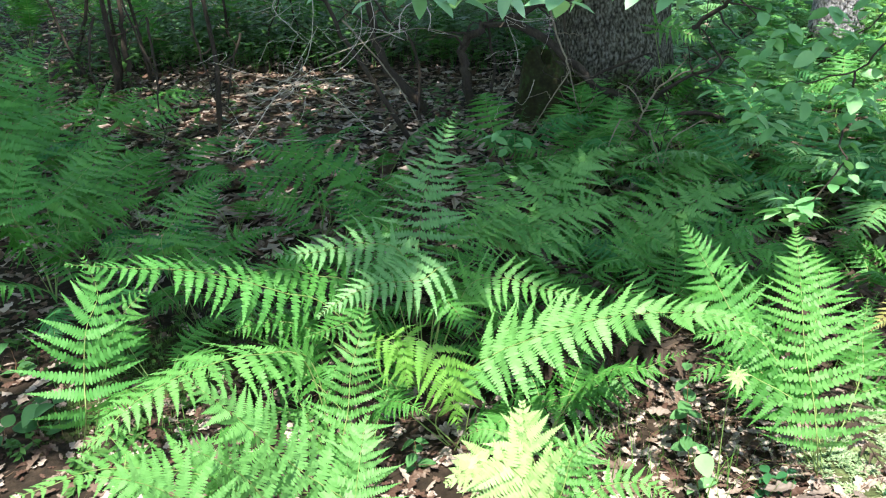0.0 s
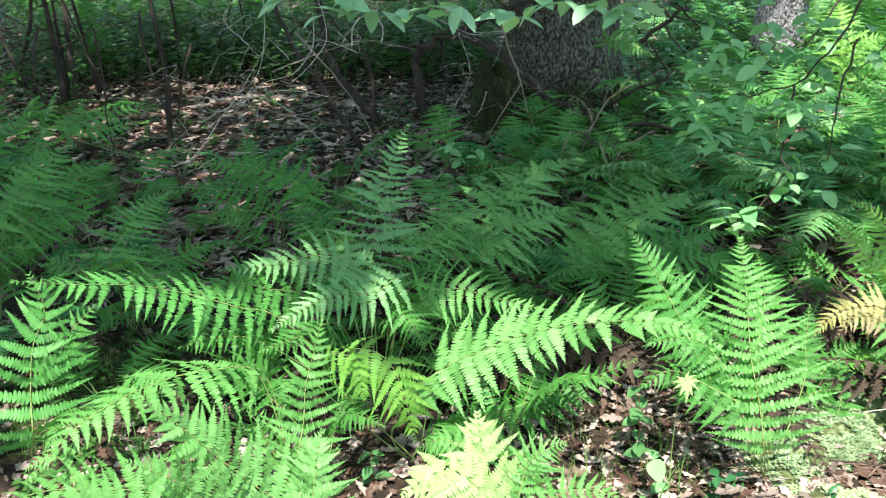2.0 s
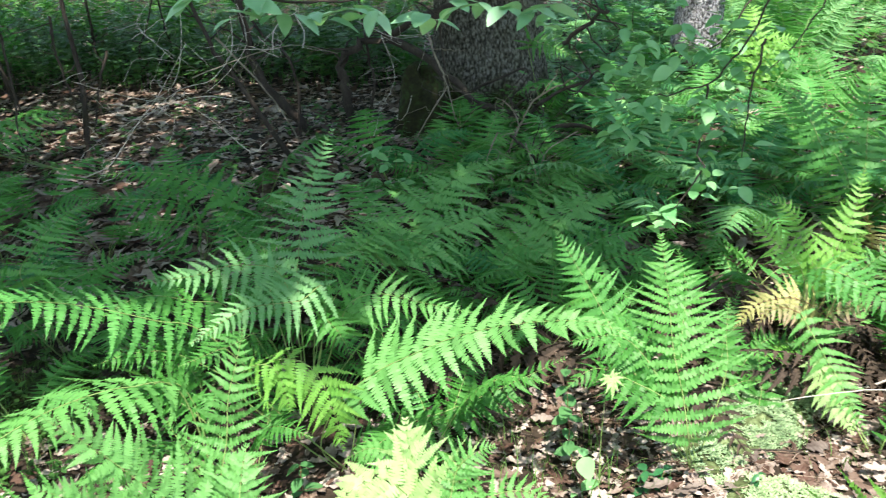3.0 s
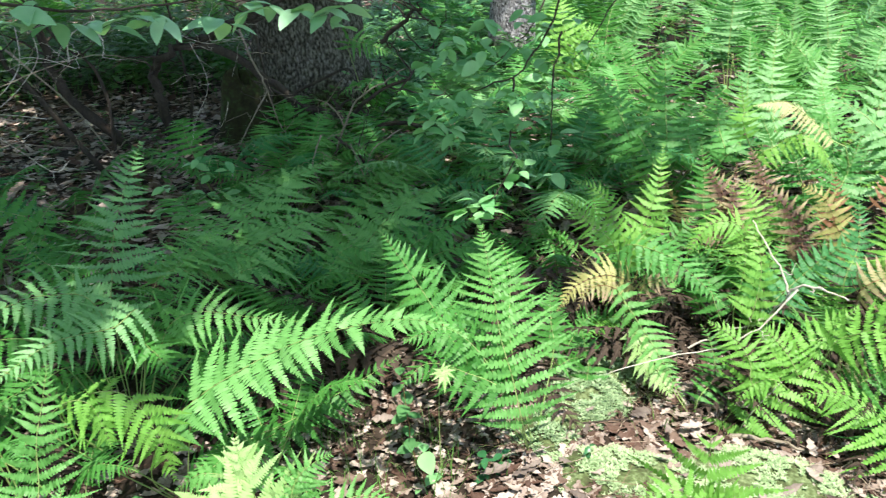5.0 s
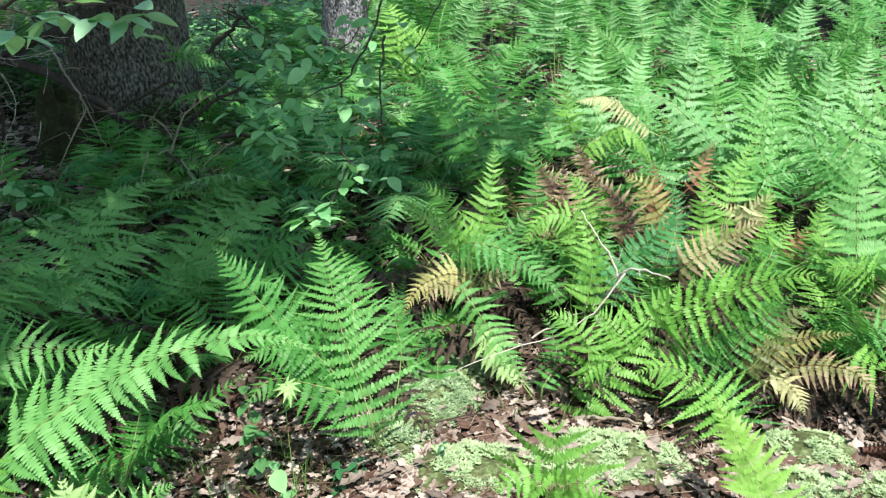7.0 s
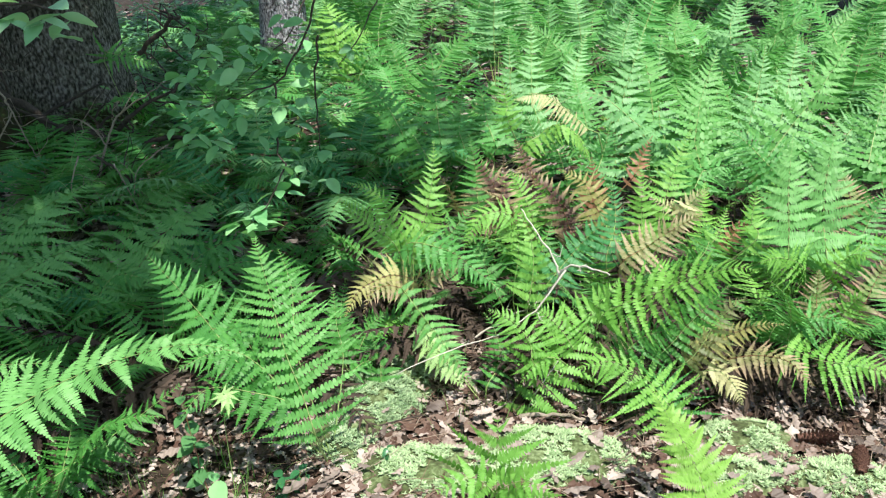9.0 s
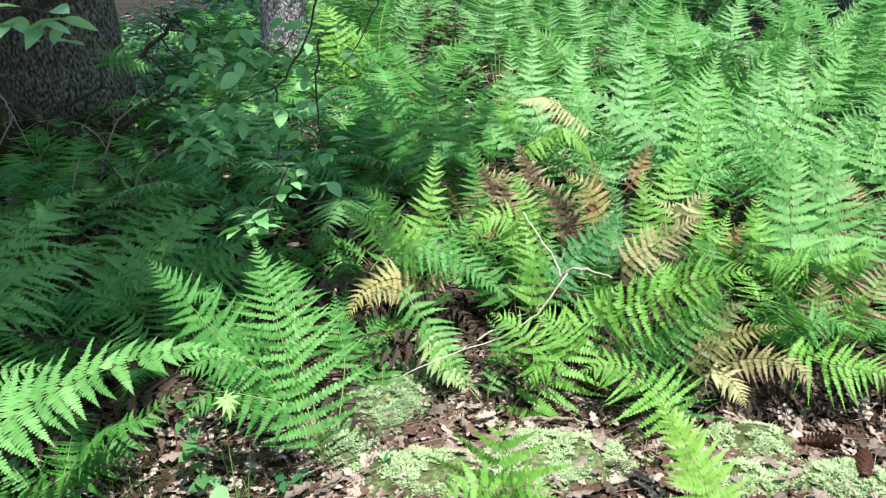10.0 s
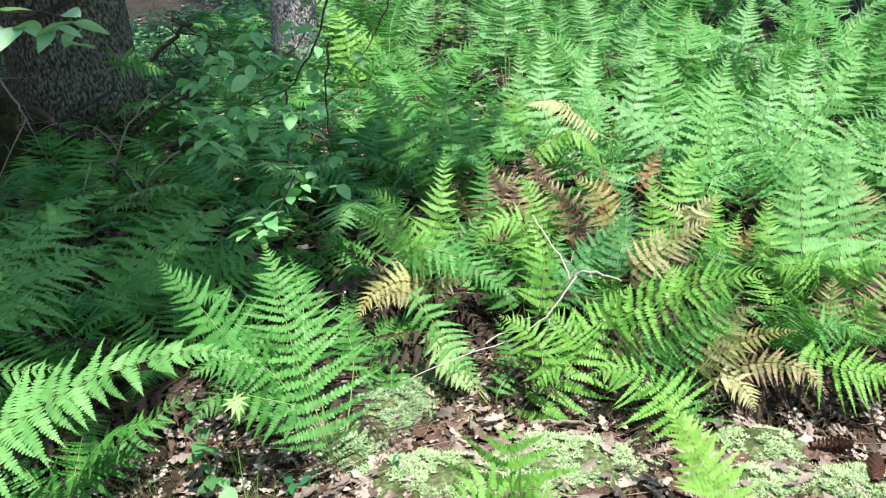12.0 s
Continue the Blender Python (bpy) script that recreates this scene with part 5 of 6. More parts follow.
fern((1.6, 1.56), 'bright green fern with a long drooping side frond', (
    (((-0.04, -0.04, 0.13), (-0.04, -0.07, 0.29), (-0.01, -0.13, 0.36), (0.04, -0.21, 0.42), (0.09, -0.29, 0.49), (0.14, -0.38, 0.54), (0.15, -0.43, 0.55)), 0.157, (-0.37, -0.42, 0.83), 'fresh', 22, 0.16, 1, 0.25),
    (((-0.26, -0.03, 0.01), (-0.19, -0.02, 0.11), (-0.11, -0.01, 0.21), (-0.01, -0.01, 0.29), (0.09, 0.00, 0.35)), 0.197, (-0.47, -0.53, 0.71), 'fresh', 18, 0.14, 0, 0.3),
    (((-0.24, -0.04, 0.17), (-0.25, -0.01, 0.24), (-0.27, 0.04, 0.29), (-0.33, 0.09, 0.33)), 0.102, (-0.43, -0.48, 0.77), 'fresh', 16, 0.15, 0, 0.25),
    (((-0.11, -0.04, 0.19), (-0.13, 0.01, 0.25), (-0.18, 0.07, 0.31)), 0.118, (-0.43, -0.48, 0.77), 'fresh', 15, 0.15, 0, 0.25),
    (((-0.03, -0.15, 0.19), (0.03, -0.19, 0.27), (0.08, -0.27, 0.32)), 0.128, (-0.38, -0.43, 0.82), 'green', 16, 0.22, 0, 0.25),
    (((0.09, -0.17, 0.16), (0.18, -0.22, 0.29), (0.27, -0.26, 0.40)), 0.119, (-0.43, -0.48, 0.77), 'green', 18, 0.15, 0, 0.25),
    (((0.13, -0.24, 0.16), (0.23, -0.27, 0.30), (0.30, -0.30, 0.37)), 0.107, (-0.43, -0.48, 0.77), 'dim', 17, 0.15, 0, 0.25),
    (((-0.02, -0.06, 0.18), (0.02, -0.13, 0.24), (0.06, -0.20, 0.28)), 0.063, (-0.38, -0.43, 0.82), 'straw', 11, 0.19, 0, 0.25),
    (((-0.17, -0.05, 0.18), (-0.24, -0.04, 0.19), (-0.30, -0.04, 0.14)), 0.083, (-0.31, -0.35, 0.88), 'fresh', 11, 0.28, 0, 0.25),
))
fern((1.7, 1.46), 'fresh green fern fanned low over dead leaves', (
    (((-0.07, -0.24, 0.07), (-0.09, -0.19, 0.13), (-0.12, -0.13, 0.18), (-0.18, -0.07, 0.21), (-0.26, -0.03, 0.19)), 0.202, (-0.4, -0.39, 0.83), 'fresh', 18, 0.21, 0, 0.15),
    (((-0.07, -0.22, 0.07), (-0.05, -0.17, 0.11), (-0.06, -0.11, 0.18)), 0.194, (-0.42, -0.41, 0.81), 'mid', 15, 0.17, 0, 0.2),
))
fern((1.54, 0.96), 'single upright bright green fern frond', (
    (((-0.13, -0.08, 0.07), (-0.13, -0.01, 0.17), (-0.13, 0.07, 0.24), (-0.13, 0.16, 0.30)), 0.113, (-0.67, -0.49, 0.56), 'lime', 24, 0.02, 0, 0.15),
))
fern((1.03, 1.26), 'young fern with fronds spread like a star', (
    (((-0.03, -0.06, 0.09), (-0.03, -0.06, 0.19), (-0.02, -0.05, 0.25), (-0.01, -0.03, 0.30)), 0.220, (-0.37, -0.56, 0.74), 'fresh', 6, 0.06, 0, 0.15),
    (((-0.04, -0.07, 0.11), (-0.01, -0.14, 0.19), (0.03, -0.20, 0.18)), 0.106, (-0.34, -0.51, 0.79), 'fresh', 9, 0.12, 0, 0.2),
    (((-0.04, -0.07, 0.11), (-0.10, -0.06, 0.18), (-0.19, -0.05, 0.17)), 0.106, (-0.34, -0.51, 0.79), 'fresh', 9, 0.12, 0, 0.2),
))
fern((1.91, 1.44), 'dry yellow and tan fern fronds lying low', (
    (((-0.09, -0.05, 0.09), (-0.04, -0.11, 0.19), (0.02, -0.19, 0.27), (0.07, -0.26, 0.30)), 0.075, (-0.38, -0.32, 0.87), 'yellow', 21, 0.15, 0, 0.35),
    (((-0.04, -0.14, 0.14), (-0.00, -0.23, 0.20), (0.03, -0.32, 0.22), (0.03, -0.41, 0.19)), 0.083, (-0.36, -0.3, 0.88), 'tan', 20, 0.24, 0, 0.4),
    (((-0.13, -0.16, 0.15), (-0.11, -0.21, 0.17), (-0.11, -0.27, 0.15), (-0.11, -0.30, 0.11)), 0.073, (-0.38, -0.32, 0.87), 'straw', 15, 0.19, 0, 0.35),
))
fern((2.28, 1.3), 'green fern with hanging leaflets at the bank', (
    (((-0.29, -0.13, 0.23), (-0.24, -0.20, 0.21), (-0.19, -0.29, 0.22), (-0.14, -0.39, 0.23)), 0.163, (-0.42, -0.27, 0.87), 'yellowgreen', 20, 0.25, 0, 0.3),
    (((-0.14, -0.12, 0.24), (-0.12, -0.09, 0.32), (-0.09, -0.06, 0.40)), 0.092, (-0.66, -0.42, 0.62), 'wither', 15, 0.03, 0, 0.2),
    (((-0.12, -0.15, 0.23), (-0.10, -0.19, 0.35), (-0.09, -0.22, 0.39)), 0.104, (-0.52, -0.33, 0.79), 'fresh', 15, 0.19, 0, 0.2),
    (((-0.22, -0.09, 0.25), (-0.18, -0.15, 0.31), (-0.16, -0.23, 0.30)), 0.112, (-0.45, -0.28, 0.85), 'mid', 15, 0.25, 0, 0.2),
    (((-0.09, -0.20, 0.30), (-0.03, -0.20, 0.40), (0.02, -0.20, 0.48)), 0.091, (-0.65, -0.41, 0.64), 'wither', 16, 0.06, 0, 0.2),
    (((-0.21, -0.02, 0.17), (-0.14, -0.03, 0.26), (-0.09, -0.07, 0.30)), 0.116, (-0.52, -0.33, 0.79), 'green', 15, 0.22, 0, 0.2),
))
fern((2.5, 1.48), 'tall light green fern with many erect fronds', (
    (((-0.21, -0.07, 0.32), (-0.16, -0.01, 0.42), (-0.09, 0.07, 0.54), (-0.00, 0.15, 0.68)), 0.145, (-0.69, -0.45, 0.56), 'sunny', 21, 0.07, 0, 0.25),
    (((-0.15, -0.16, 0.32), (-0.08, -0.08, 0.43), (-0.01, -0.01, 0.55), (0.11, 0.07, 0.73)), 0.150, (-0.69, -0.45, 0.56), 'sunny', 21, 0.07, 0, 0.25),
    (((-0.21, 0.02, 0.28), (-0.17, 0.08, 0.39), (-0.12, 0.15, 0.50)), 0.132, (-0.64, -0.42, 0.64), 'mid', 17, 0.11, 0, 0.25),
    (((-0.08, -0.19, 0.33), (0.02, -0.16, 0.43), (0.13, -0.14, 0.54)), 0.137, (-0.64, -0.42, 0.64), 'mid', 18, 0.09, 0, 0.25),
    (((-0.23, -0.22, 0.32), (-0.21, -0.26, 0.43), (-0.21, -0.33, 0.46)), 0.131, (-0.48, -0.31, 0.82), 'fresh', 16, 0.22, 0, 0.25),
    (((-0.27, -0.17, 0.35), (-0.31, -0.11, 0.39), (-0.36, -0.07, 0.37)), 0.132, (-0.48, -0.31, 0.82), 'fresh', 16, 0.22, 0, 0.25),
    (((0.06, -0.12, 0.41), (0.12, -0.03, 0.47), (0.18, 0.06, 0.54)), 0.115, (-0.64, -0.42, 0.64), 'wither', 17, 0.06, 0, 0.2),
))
fern((1.02, 2.22), 'small dark green fern in the gap beside the moss', (
    (((-0.11, -0.27, 0.11), (-0.06, -0.18, 0.22), (-0.00, -0.10, 0.29)), 0.085, (-0.27, -0.69, 0.67), 'green', 17, 0.09, 0, 0.2),
    (((-0.07, -0.29, 0.11), (0.00, -0.26, 0.18), (0.07, -0.24, 0.21)), 0.111, (-0.22, -0.57, 0.79), 'green', 15, 0.19, 0, 0.2),
    (((0.02, -0.16, 0.10), (0.13, -0.21, 0.16), (0.19, -0.25, 0.17)), 0.101, (-0.21, -0.54, 0.82), 'green', 13, 0.22, 0, 0.2),
    (((-0.11, -0.33, 0.10), (-0.07, -0.36, 0.13), (-0.04, -0.40, 0.16)), 0.064, (-0.21, -0.54, 0.82), 'green', 11, 0.19, 0, 0.2),
))
fern((-1.25, 2.45), 'deep green fern leaning over dead leaves', (
    (((0.09, -0.35, 0.47), (0.08, -0.24, 0.52), (0.09, -0.09, 0.55), (0.14, 0.06, 0.57)), 0.193, (0.24, -0.5, 0.83), 'bright', 20, 0.09, 0, 0.2),
    (((0.16, -0.37, 0.42), (0.25, -0.22, 0.45), (0.34, -0.08, 0.43)), 0.164, (0.22, -0.45, 0.87), 'green', 17, 0.15, 0, 0.2),
    (((0.06, -0.42, 0.44), (-0.00, -0.40, 0.51), (-0.10, -0.40, 0.51)), 0.160, (0.22, -0.45, 0.87), 'green', 17, 0.15, 0, 0.2),
))
fern((-1.95, 2.95), 'broad shaded fern beside leaf litter', (
    (((0.29, -0.62, 0.52), (0.33, -0.48, 0.58), (0.36, -0.28, 0.64), (0.36, -0.11, 0.68)), 0.183, (0.31, -0.5, 0.81), 'bright', 20, 0.09, 0, 0.2),
    (((0.33, -0.60, 0.48), (0.43, -0.47, 0.50), (0.53, -0.36, 0.47)), 0.178, (0.27, -0.42, 0.87), 'green', 18, 0.15, 0, 0.2),
    (((0.31, -0.49, 0.48), (0.38, -0.21, 0.54), (0.44, 0.04, 0.54)), 0.191, (0.28, -0.45, 0.85), 'green', 18, 0.12, 0, 0.2),
    (((0.28, -0.75, 0.51), (0.22, -0.67, 0.62), (0.24, -0.54, 0.73)), 0.183, (0.31, -0.5, 0.81), 'mid', 18, 0.12, 0, 0.2),
    (((0.35, -0.82, 0.50), (0.44, -0.76, 0.51), (0.52, -0.77, 0.51)), 0.148, (0.25, -0.4, 0.88), 'green', 15, 0.22, 0, 0.2),
))
fern((-2.6, 3.6), 'green fern at the edge of the shaded wood', (
    (((0.46, -0.88, 0.46), (0.53, -0.70, 0.67), (0.63, -0.52, 0.66), (0.78, -0.44, 0.62)), 0.168, (0.27, -0.39, 0.88), 'mid', 21, 0.15, 0, 0.2),
    (((0.44, -0.77, 0.61), (0.45, -0.52, 0.74), (0.55, -0.34, 0.75)), 0.166, (0.27, -0.39, 0.88), 'mid', 18, 0.15, 0, 0.2),
    (((0.48, -0.74, 0.48), (0.50, -0.37, 0.61), (0.60, -0.08, 0.62)), 0.172, (0.29, -0.41, 0.87), 'mid', 18, 0.12, 0, 0.2),
    (((0.40, -0.67, 0.70), (0.40, -0.43, 0.85), (0.44, -0.17, 0.90)), 0.185, (0.32, -0.46, 0.83), 'mid', 18, 0.12, 0, 0.2),
))
fern((-0.95, 3.25), 'low shaded fern with spreading flat fronds', (
    (((0.25, -0.25, 0.35), (0.06, -0.19, 0.45), (-0.12, -0.14, 0.48), (-0.32, -0.16, 0.48)), 0.173, (0.11, -0.39, 0.91), 'green', 20, 0.12, 0, 0.2),
    (((0.08, -0.34, 0.39), (-0.12, -0.35, 0.44), (-0.32, -0.37, 0.46)), 0.161, (0.11, -0.39, 0.91), 'green', 18, 0.15, 0, 0.2),
    (((0.21, -0.31, 0.35), (0.23, -0.10, 0.38), (0.26, 0.01, 0.39)), 0.155, (0.12, -0.45, 0.88), 'green', 16, 0.12, 0, 0.2),
    (((0.16, -0.48, 0.34), (0.02, -0.46, 0.39), (-0.14, -0.52, 0.39)), 0.154, (0.12, -0.42, 0.9), 'green', 17, 0.15, 0, 0.2),
))
# sunny and bright leaflets stand in for light these shaded fronds lack
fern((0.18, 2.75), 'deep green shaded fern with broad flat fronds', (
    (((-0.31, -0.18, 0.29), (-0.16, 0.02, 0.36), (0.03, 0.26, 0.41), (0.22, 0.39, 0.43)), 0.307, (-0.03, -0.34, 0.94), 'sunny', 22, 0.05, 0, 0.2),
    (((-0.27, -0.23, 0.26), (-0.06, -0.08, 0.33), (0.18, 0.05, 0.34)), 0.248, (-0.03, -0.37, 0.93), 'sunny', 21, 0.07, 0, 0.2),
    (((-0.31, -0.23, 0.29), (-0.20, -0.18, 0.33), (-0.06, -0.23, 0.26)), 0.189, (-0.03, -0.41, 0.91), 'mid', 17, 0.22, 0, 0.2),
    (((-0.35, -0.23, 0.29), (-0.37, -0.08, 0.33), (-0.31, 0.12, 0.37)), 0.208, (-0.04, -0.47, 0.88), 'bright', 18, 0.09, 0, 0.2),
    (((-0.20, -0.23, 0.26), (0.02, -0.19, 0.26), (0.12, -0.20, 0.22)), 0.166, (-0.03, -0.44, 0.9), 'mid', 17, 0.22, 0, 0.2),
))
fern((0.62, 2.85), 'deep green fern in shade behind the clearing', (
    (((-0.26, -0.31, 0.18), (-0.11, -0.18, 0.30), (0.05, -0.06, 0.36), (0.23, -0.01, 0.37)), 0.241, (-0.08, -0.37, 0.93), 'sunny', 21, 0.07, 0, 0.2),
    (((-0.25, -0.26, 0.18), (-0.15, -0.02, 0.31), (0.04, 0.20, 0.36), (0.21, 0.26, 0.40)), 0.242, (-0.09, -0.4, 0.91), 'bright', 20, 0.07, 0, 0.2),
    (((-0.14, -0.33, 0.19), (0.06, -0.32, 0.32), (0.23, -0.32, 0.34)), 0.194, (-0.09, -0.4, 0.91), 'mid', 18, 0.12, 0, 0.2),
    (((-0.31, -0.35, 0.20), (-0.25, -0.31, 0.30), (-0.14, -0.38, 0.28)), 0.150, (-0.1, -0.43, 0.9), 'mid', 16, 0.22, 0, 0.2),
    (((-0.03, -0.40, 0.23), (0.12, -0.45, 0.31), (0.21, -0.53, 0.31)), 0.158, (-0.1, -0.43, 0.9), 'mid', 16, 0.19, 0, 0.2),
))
fern((-1.85, 4.55), 'light green fern among the shrub stems', (
    (((-0.26, -0.74, 0.40), (-0.20, -0.60, 0.46), (-0.08, -0.43, 0.47), (0.05, -0.27, 0.42)), 0.145, (0.18, -0.47, 0.87), 'bright', 17, 0.09, 0, 0.2),
    (((-0.25, -0.74, 0.40), (-0.26, -0.63, 0.48), (-0.26, -0.52, 0.54)), 0.136, (0.19, -0.49, 0.85), 'bright', 15, 0.09, 0, 0.2),
    (((-0.20, -0.71, 0.39), (-0.04, -0.64, 0.43), (0.09, -0.58, 0.44)), 0.110, (0.18, -0.47, 0.87), 'mid', 15, 0.12, 0, 0.2),
))
fern((2.35, 2.75), 'tall light green fern on the bank', (
    (((0.02, -0.37, 0.27), (0.09, -0.30, 0.45), (0.21, -0.21, 0.63), (0.43, -0.07, 0.87)), 0.170, (-0.51, -0.64, 0.57), 'misty', 23, 0.06, 0, 0.2),
    (((0.17, -0.67, 0.31), (0.25, -0.60, 0.50), (0.36, -0.51, 0.65), (0.50, -0.44, 0.82)), 0.232, (-0.51, -0.64, 0.57), 'bright', 23, 0.06, 0, 0.2),
    (((0.19, -0.54, 0.29), (0.29, -0.36, 0.50), (0.41, -0.20, 0.68), (0.55, -0.06, 0.82)), 0.140, (-0.51, -0.64, 0.57), 'misty', 23, 0.06, 0, 0.2),
    (((0.01, -0.24, 0.34), (0.08, -0.10, 0.52), (0.13, 0.06, 0.69)), 0.155, (-0.51, -0.64, 0.57), 'mid', 23, 0.06, 0, 0.2),
    (((0.13, -0.49, 0.41), (0.07, -0.29, 0.62), (-0.02, -0.21, 0.66), (-0.13, -0.18, 0.62)), 0.138, (-0.31, -0.39, 0.87), 'misty', 20, 0.25, 0, 0.2),
    (((0.06, -0.70, 0.29), (0.16, -0.74, 0.43), (0.29, -0.81, 0.45)), 0.179, (-0.35, -0.45, 0.82), 'mid', 18, 0.19, 0, 0.2),
))
fern((3.0, 2.2), 'tall light green fern with broad arching fronds', (
    (((-0.28, -0.19, 0.32), (-0.20, -0.14, 0.51), (-0.07, -0.06, 0.66), (0.05, 0.03, 0.82)), 0.195, (-0.64, -0.51, 0.57), 'misty', 23, 0.06, 0, 0.2),
    (((-0.25, -0.24, 0.35), (-0.10, -0.27, 0.57), (0.03, -0.28, 0.71), (0.24, -0.24, 0.89)), 0.205, (-0.64, -0.51, 0.57), 'bright', 23, 0.06, 0, 0.2),
    (((-0.27, -0.37, 0.37), (-0.34, -0.29, 0.52), (-0.39, -0.22, 0.58)), 0.203, (-0.5, -0.4, 0.77), 'mid', 18, 0.15, 0, 0.2),
    (((-0.20, -0.48, 0.41), (-0.07, -0.50, 0.60), (0.07, -0.54, 0.69)), 0.213, (-0.52, -0.42, 0.74), 'misty', 20, 0.12, 0, 0.2),
    (((-0.22, -0.63, 0.44), (-0.11, -0.62, 0.61), (0.06, -0.52, 0.82)), 0.181, (-0.64, -0.51, 0.57), 'bright', 23, 0.06, 0, 0.2),
    (((-0.14, -0.21, 0.37), (0.12, -0.06, 0.61), (0.36, 0.11, 0.83)), 0.166, (-0.64, -0.51, 0.57), 'misty', 23, 0.06, 0, 0.2),
))
fern((1.95, 3.25), 'light green fern behind the withered fronds', (
    (((0.34, -0.42, 0.34), (0.39, -0.33, 0.53), (0.50, -0.16, 0.70), (0.61, 0.00, 0.87)), 0.130, (-0.39, -0.72, 0.57), 'misty', 23, 0.06, 0, 0.2),
    (((0.07, -0.47, 0.35), (0.11, -0.38, 0.48), (0.16, -0.24, 0.60), (0.20, -0.15, 0.69)), 0.117, (-0.39, -0.72, 0.57), 'mid', 23, 0.06, 0, 0.2),
    (((-0.13, -0.36, 0.38), (-0.06, -0.22, 0.52), (0.00, -0.08, 0.67), (0.09, 0.10, 0.81)), 0.130, (-0.39, -0.72, 0.57), 'mid', 23, 0.06, 0, 0.2),
    (((-0.03, -0.41, 0.33), (0.00, -0.31, 0.45), (0.12, -0.15, 0.61)), 0.127, (-0.39, -0.72, 0.57), 'mid', 23, 0.06, 0, 0.2),
    (((0.52, -0.43, 0.43), (0.66, -0.29, 0.60), (0.83, -0.17, 0.79)), 0.138, (-0.39, -0.72, 0.57), 'misty', 23, 0.06, 0, 0.2),
    (((0.23, -0.34, 0.37), (0.36, -0.19, 0.59), (0.46, -0.02, 0.79)), 0.129, (-0.39, -0.72, 0.57), 'misty', 23, 0.06, 0, 0.2),
    (((-0.29, -0.38, 0.42), (-0.31, -0.26, 0.57), (-0.35, -0.13, 0.67), (-0.42, -0.05, 0.71)), 0.172, (-0.31, -0.56, 0.77), 'mid', 20, 0.15, 0, 0.2),
    (((-0.26, -0.51, 0.37), (-0.27, -0.39, 0.49), (-0.33, -0.30, 0.53)), 0.166, (-0.28, -0.52, 0.81), 'green', 18, 0.19, 0, 0.2),
))
fern((3.6, 3.9), 'tall light green fern behind the bank', (
    (((-0.22, -0.41, 0.43), (-0.14, -0.35, 0.61), (-0.04, -0.31, 0.79)), 0.150, (-0.54, -0.62, 0.57), 'misty', 23, 0.06, 0, 0.2),
    (((-0.02, -0.61, 0.48), (0.06, -0.55, 0.65), (0.21, -0.42, 0.82)), 0.158, (-0.54, -0.62, 0.57), 'bright', 23, 0.06, 0, 0.2),
    (((0.15, -0.79, 0.52), (0.26, -0.77, 0.73), (0.44, -0.67, 0.89)), 0.173, (-0.54, -0.62, 0.57), 'misty', 23, 0.06, 0, 0.2),
    (((0.28, -0.95, 0.53), (0.34, -1.02, 0.69), (0.43, -1.15, 0.79)), 0.177, (-0.42, -0.48, 0.77), 'bright', 20, 0.15, 0, 0.2),
    (((-0.43, -0.24, 0.46), (-0.53, -0.15, 0.62), (-0.64, -0.07, 0.72)), 0.169, (-0.42, -0.48, 0.77), 'bright', 20, 0.15, 0, 0.2),
    (((0.40, -1.27, 0.51), (0.50, -1.25, 0.71), (0.65, -1.29, 0.84)), 0.168, (-0.54, -0.62, 0.57), 'bright', 23, 0.06, 0, 0.2),
))
fern((-2.91, 5.24), 'pale green fern among the shrub stems', (
    (((0.30, -0.32, 0.19), (0.56, -0.46, 0.31), (0.69, -0.37, 0.31), (0.75, -0.14, 0.23)), 0.264, (0, 0, 1), 'green', 17, 0.08, 0, 0.25),
    (((0.23, -0.46, 0.21), (0.35, -0.82, 0.37), (0.34, -0.95, 0.41), (0.24, -0.95, 0.37)), 0.240, (0, 0, 1), 'green', 17, 0.08, 0, 0.25),
))
fern((0.34, 4.52), 'small fern at the foot of the oak', (
    (((-0.03, -0.08, 0.12), (-0.04, -0.11, 0.27), (-0.03, -0.04, 0.33), (0.00, 0.09, 0.33)), 0.204, (-0.1, -0.9, 0.5), 'green', 17, 0.08, 0, 0.25),
    (((0.12, -0.07, 0.14), (0.24, -0.15, 0.25), (0.31, -0.21, 0.28), (0.36, -0.26, 0.26)), 0.168, (0, 0, 1), 'green', 17, 0.16, 0, 0.25),
))
fern((0.91, 5.05), 'light green fern beside the oak trunk', (
    (((-0.18, -0.37, 0.59), (-0.12, -0.44, 0.63), (-0.02, -0.48, 0.60), (0.09, -0.50, 0.54)), 0.120, (-0.1, -0.9, 0.4), 'bright', 17, 0.16, 0, 0.25),
    (((-0.03, -0.30, 0.20), (-0.01, -0.45, 0.33), (0.03, -0.49, 0.37), (0.09, -0.45, 0.37)), 0.144, (-0.2, -0.9, 0.4), 'green', 17, 0.16, 0, 0.25),
))
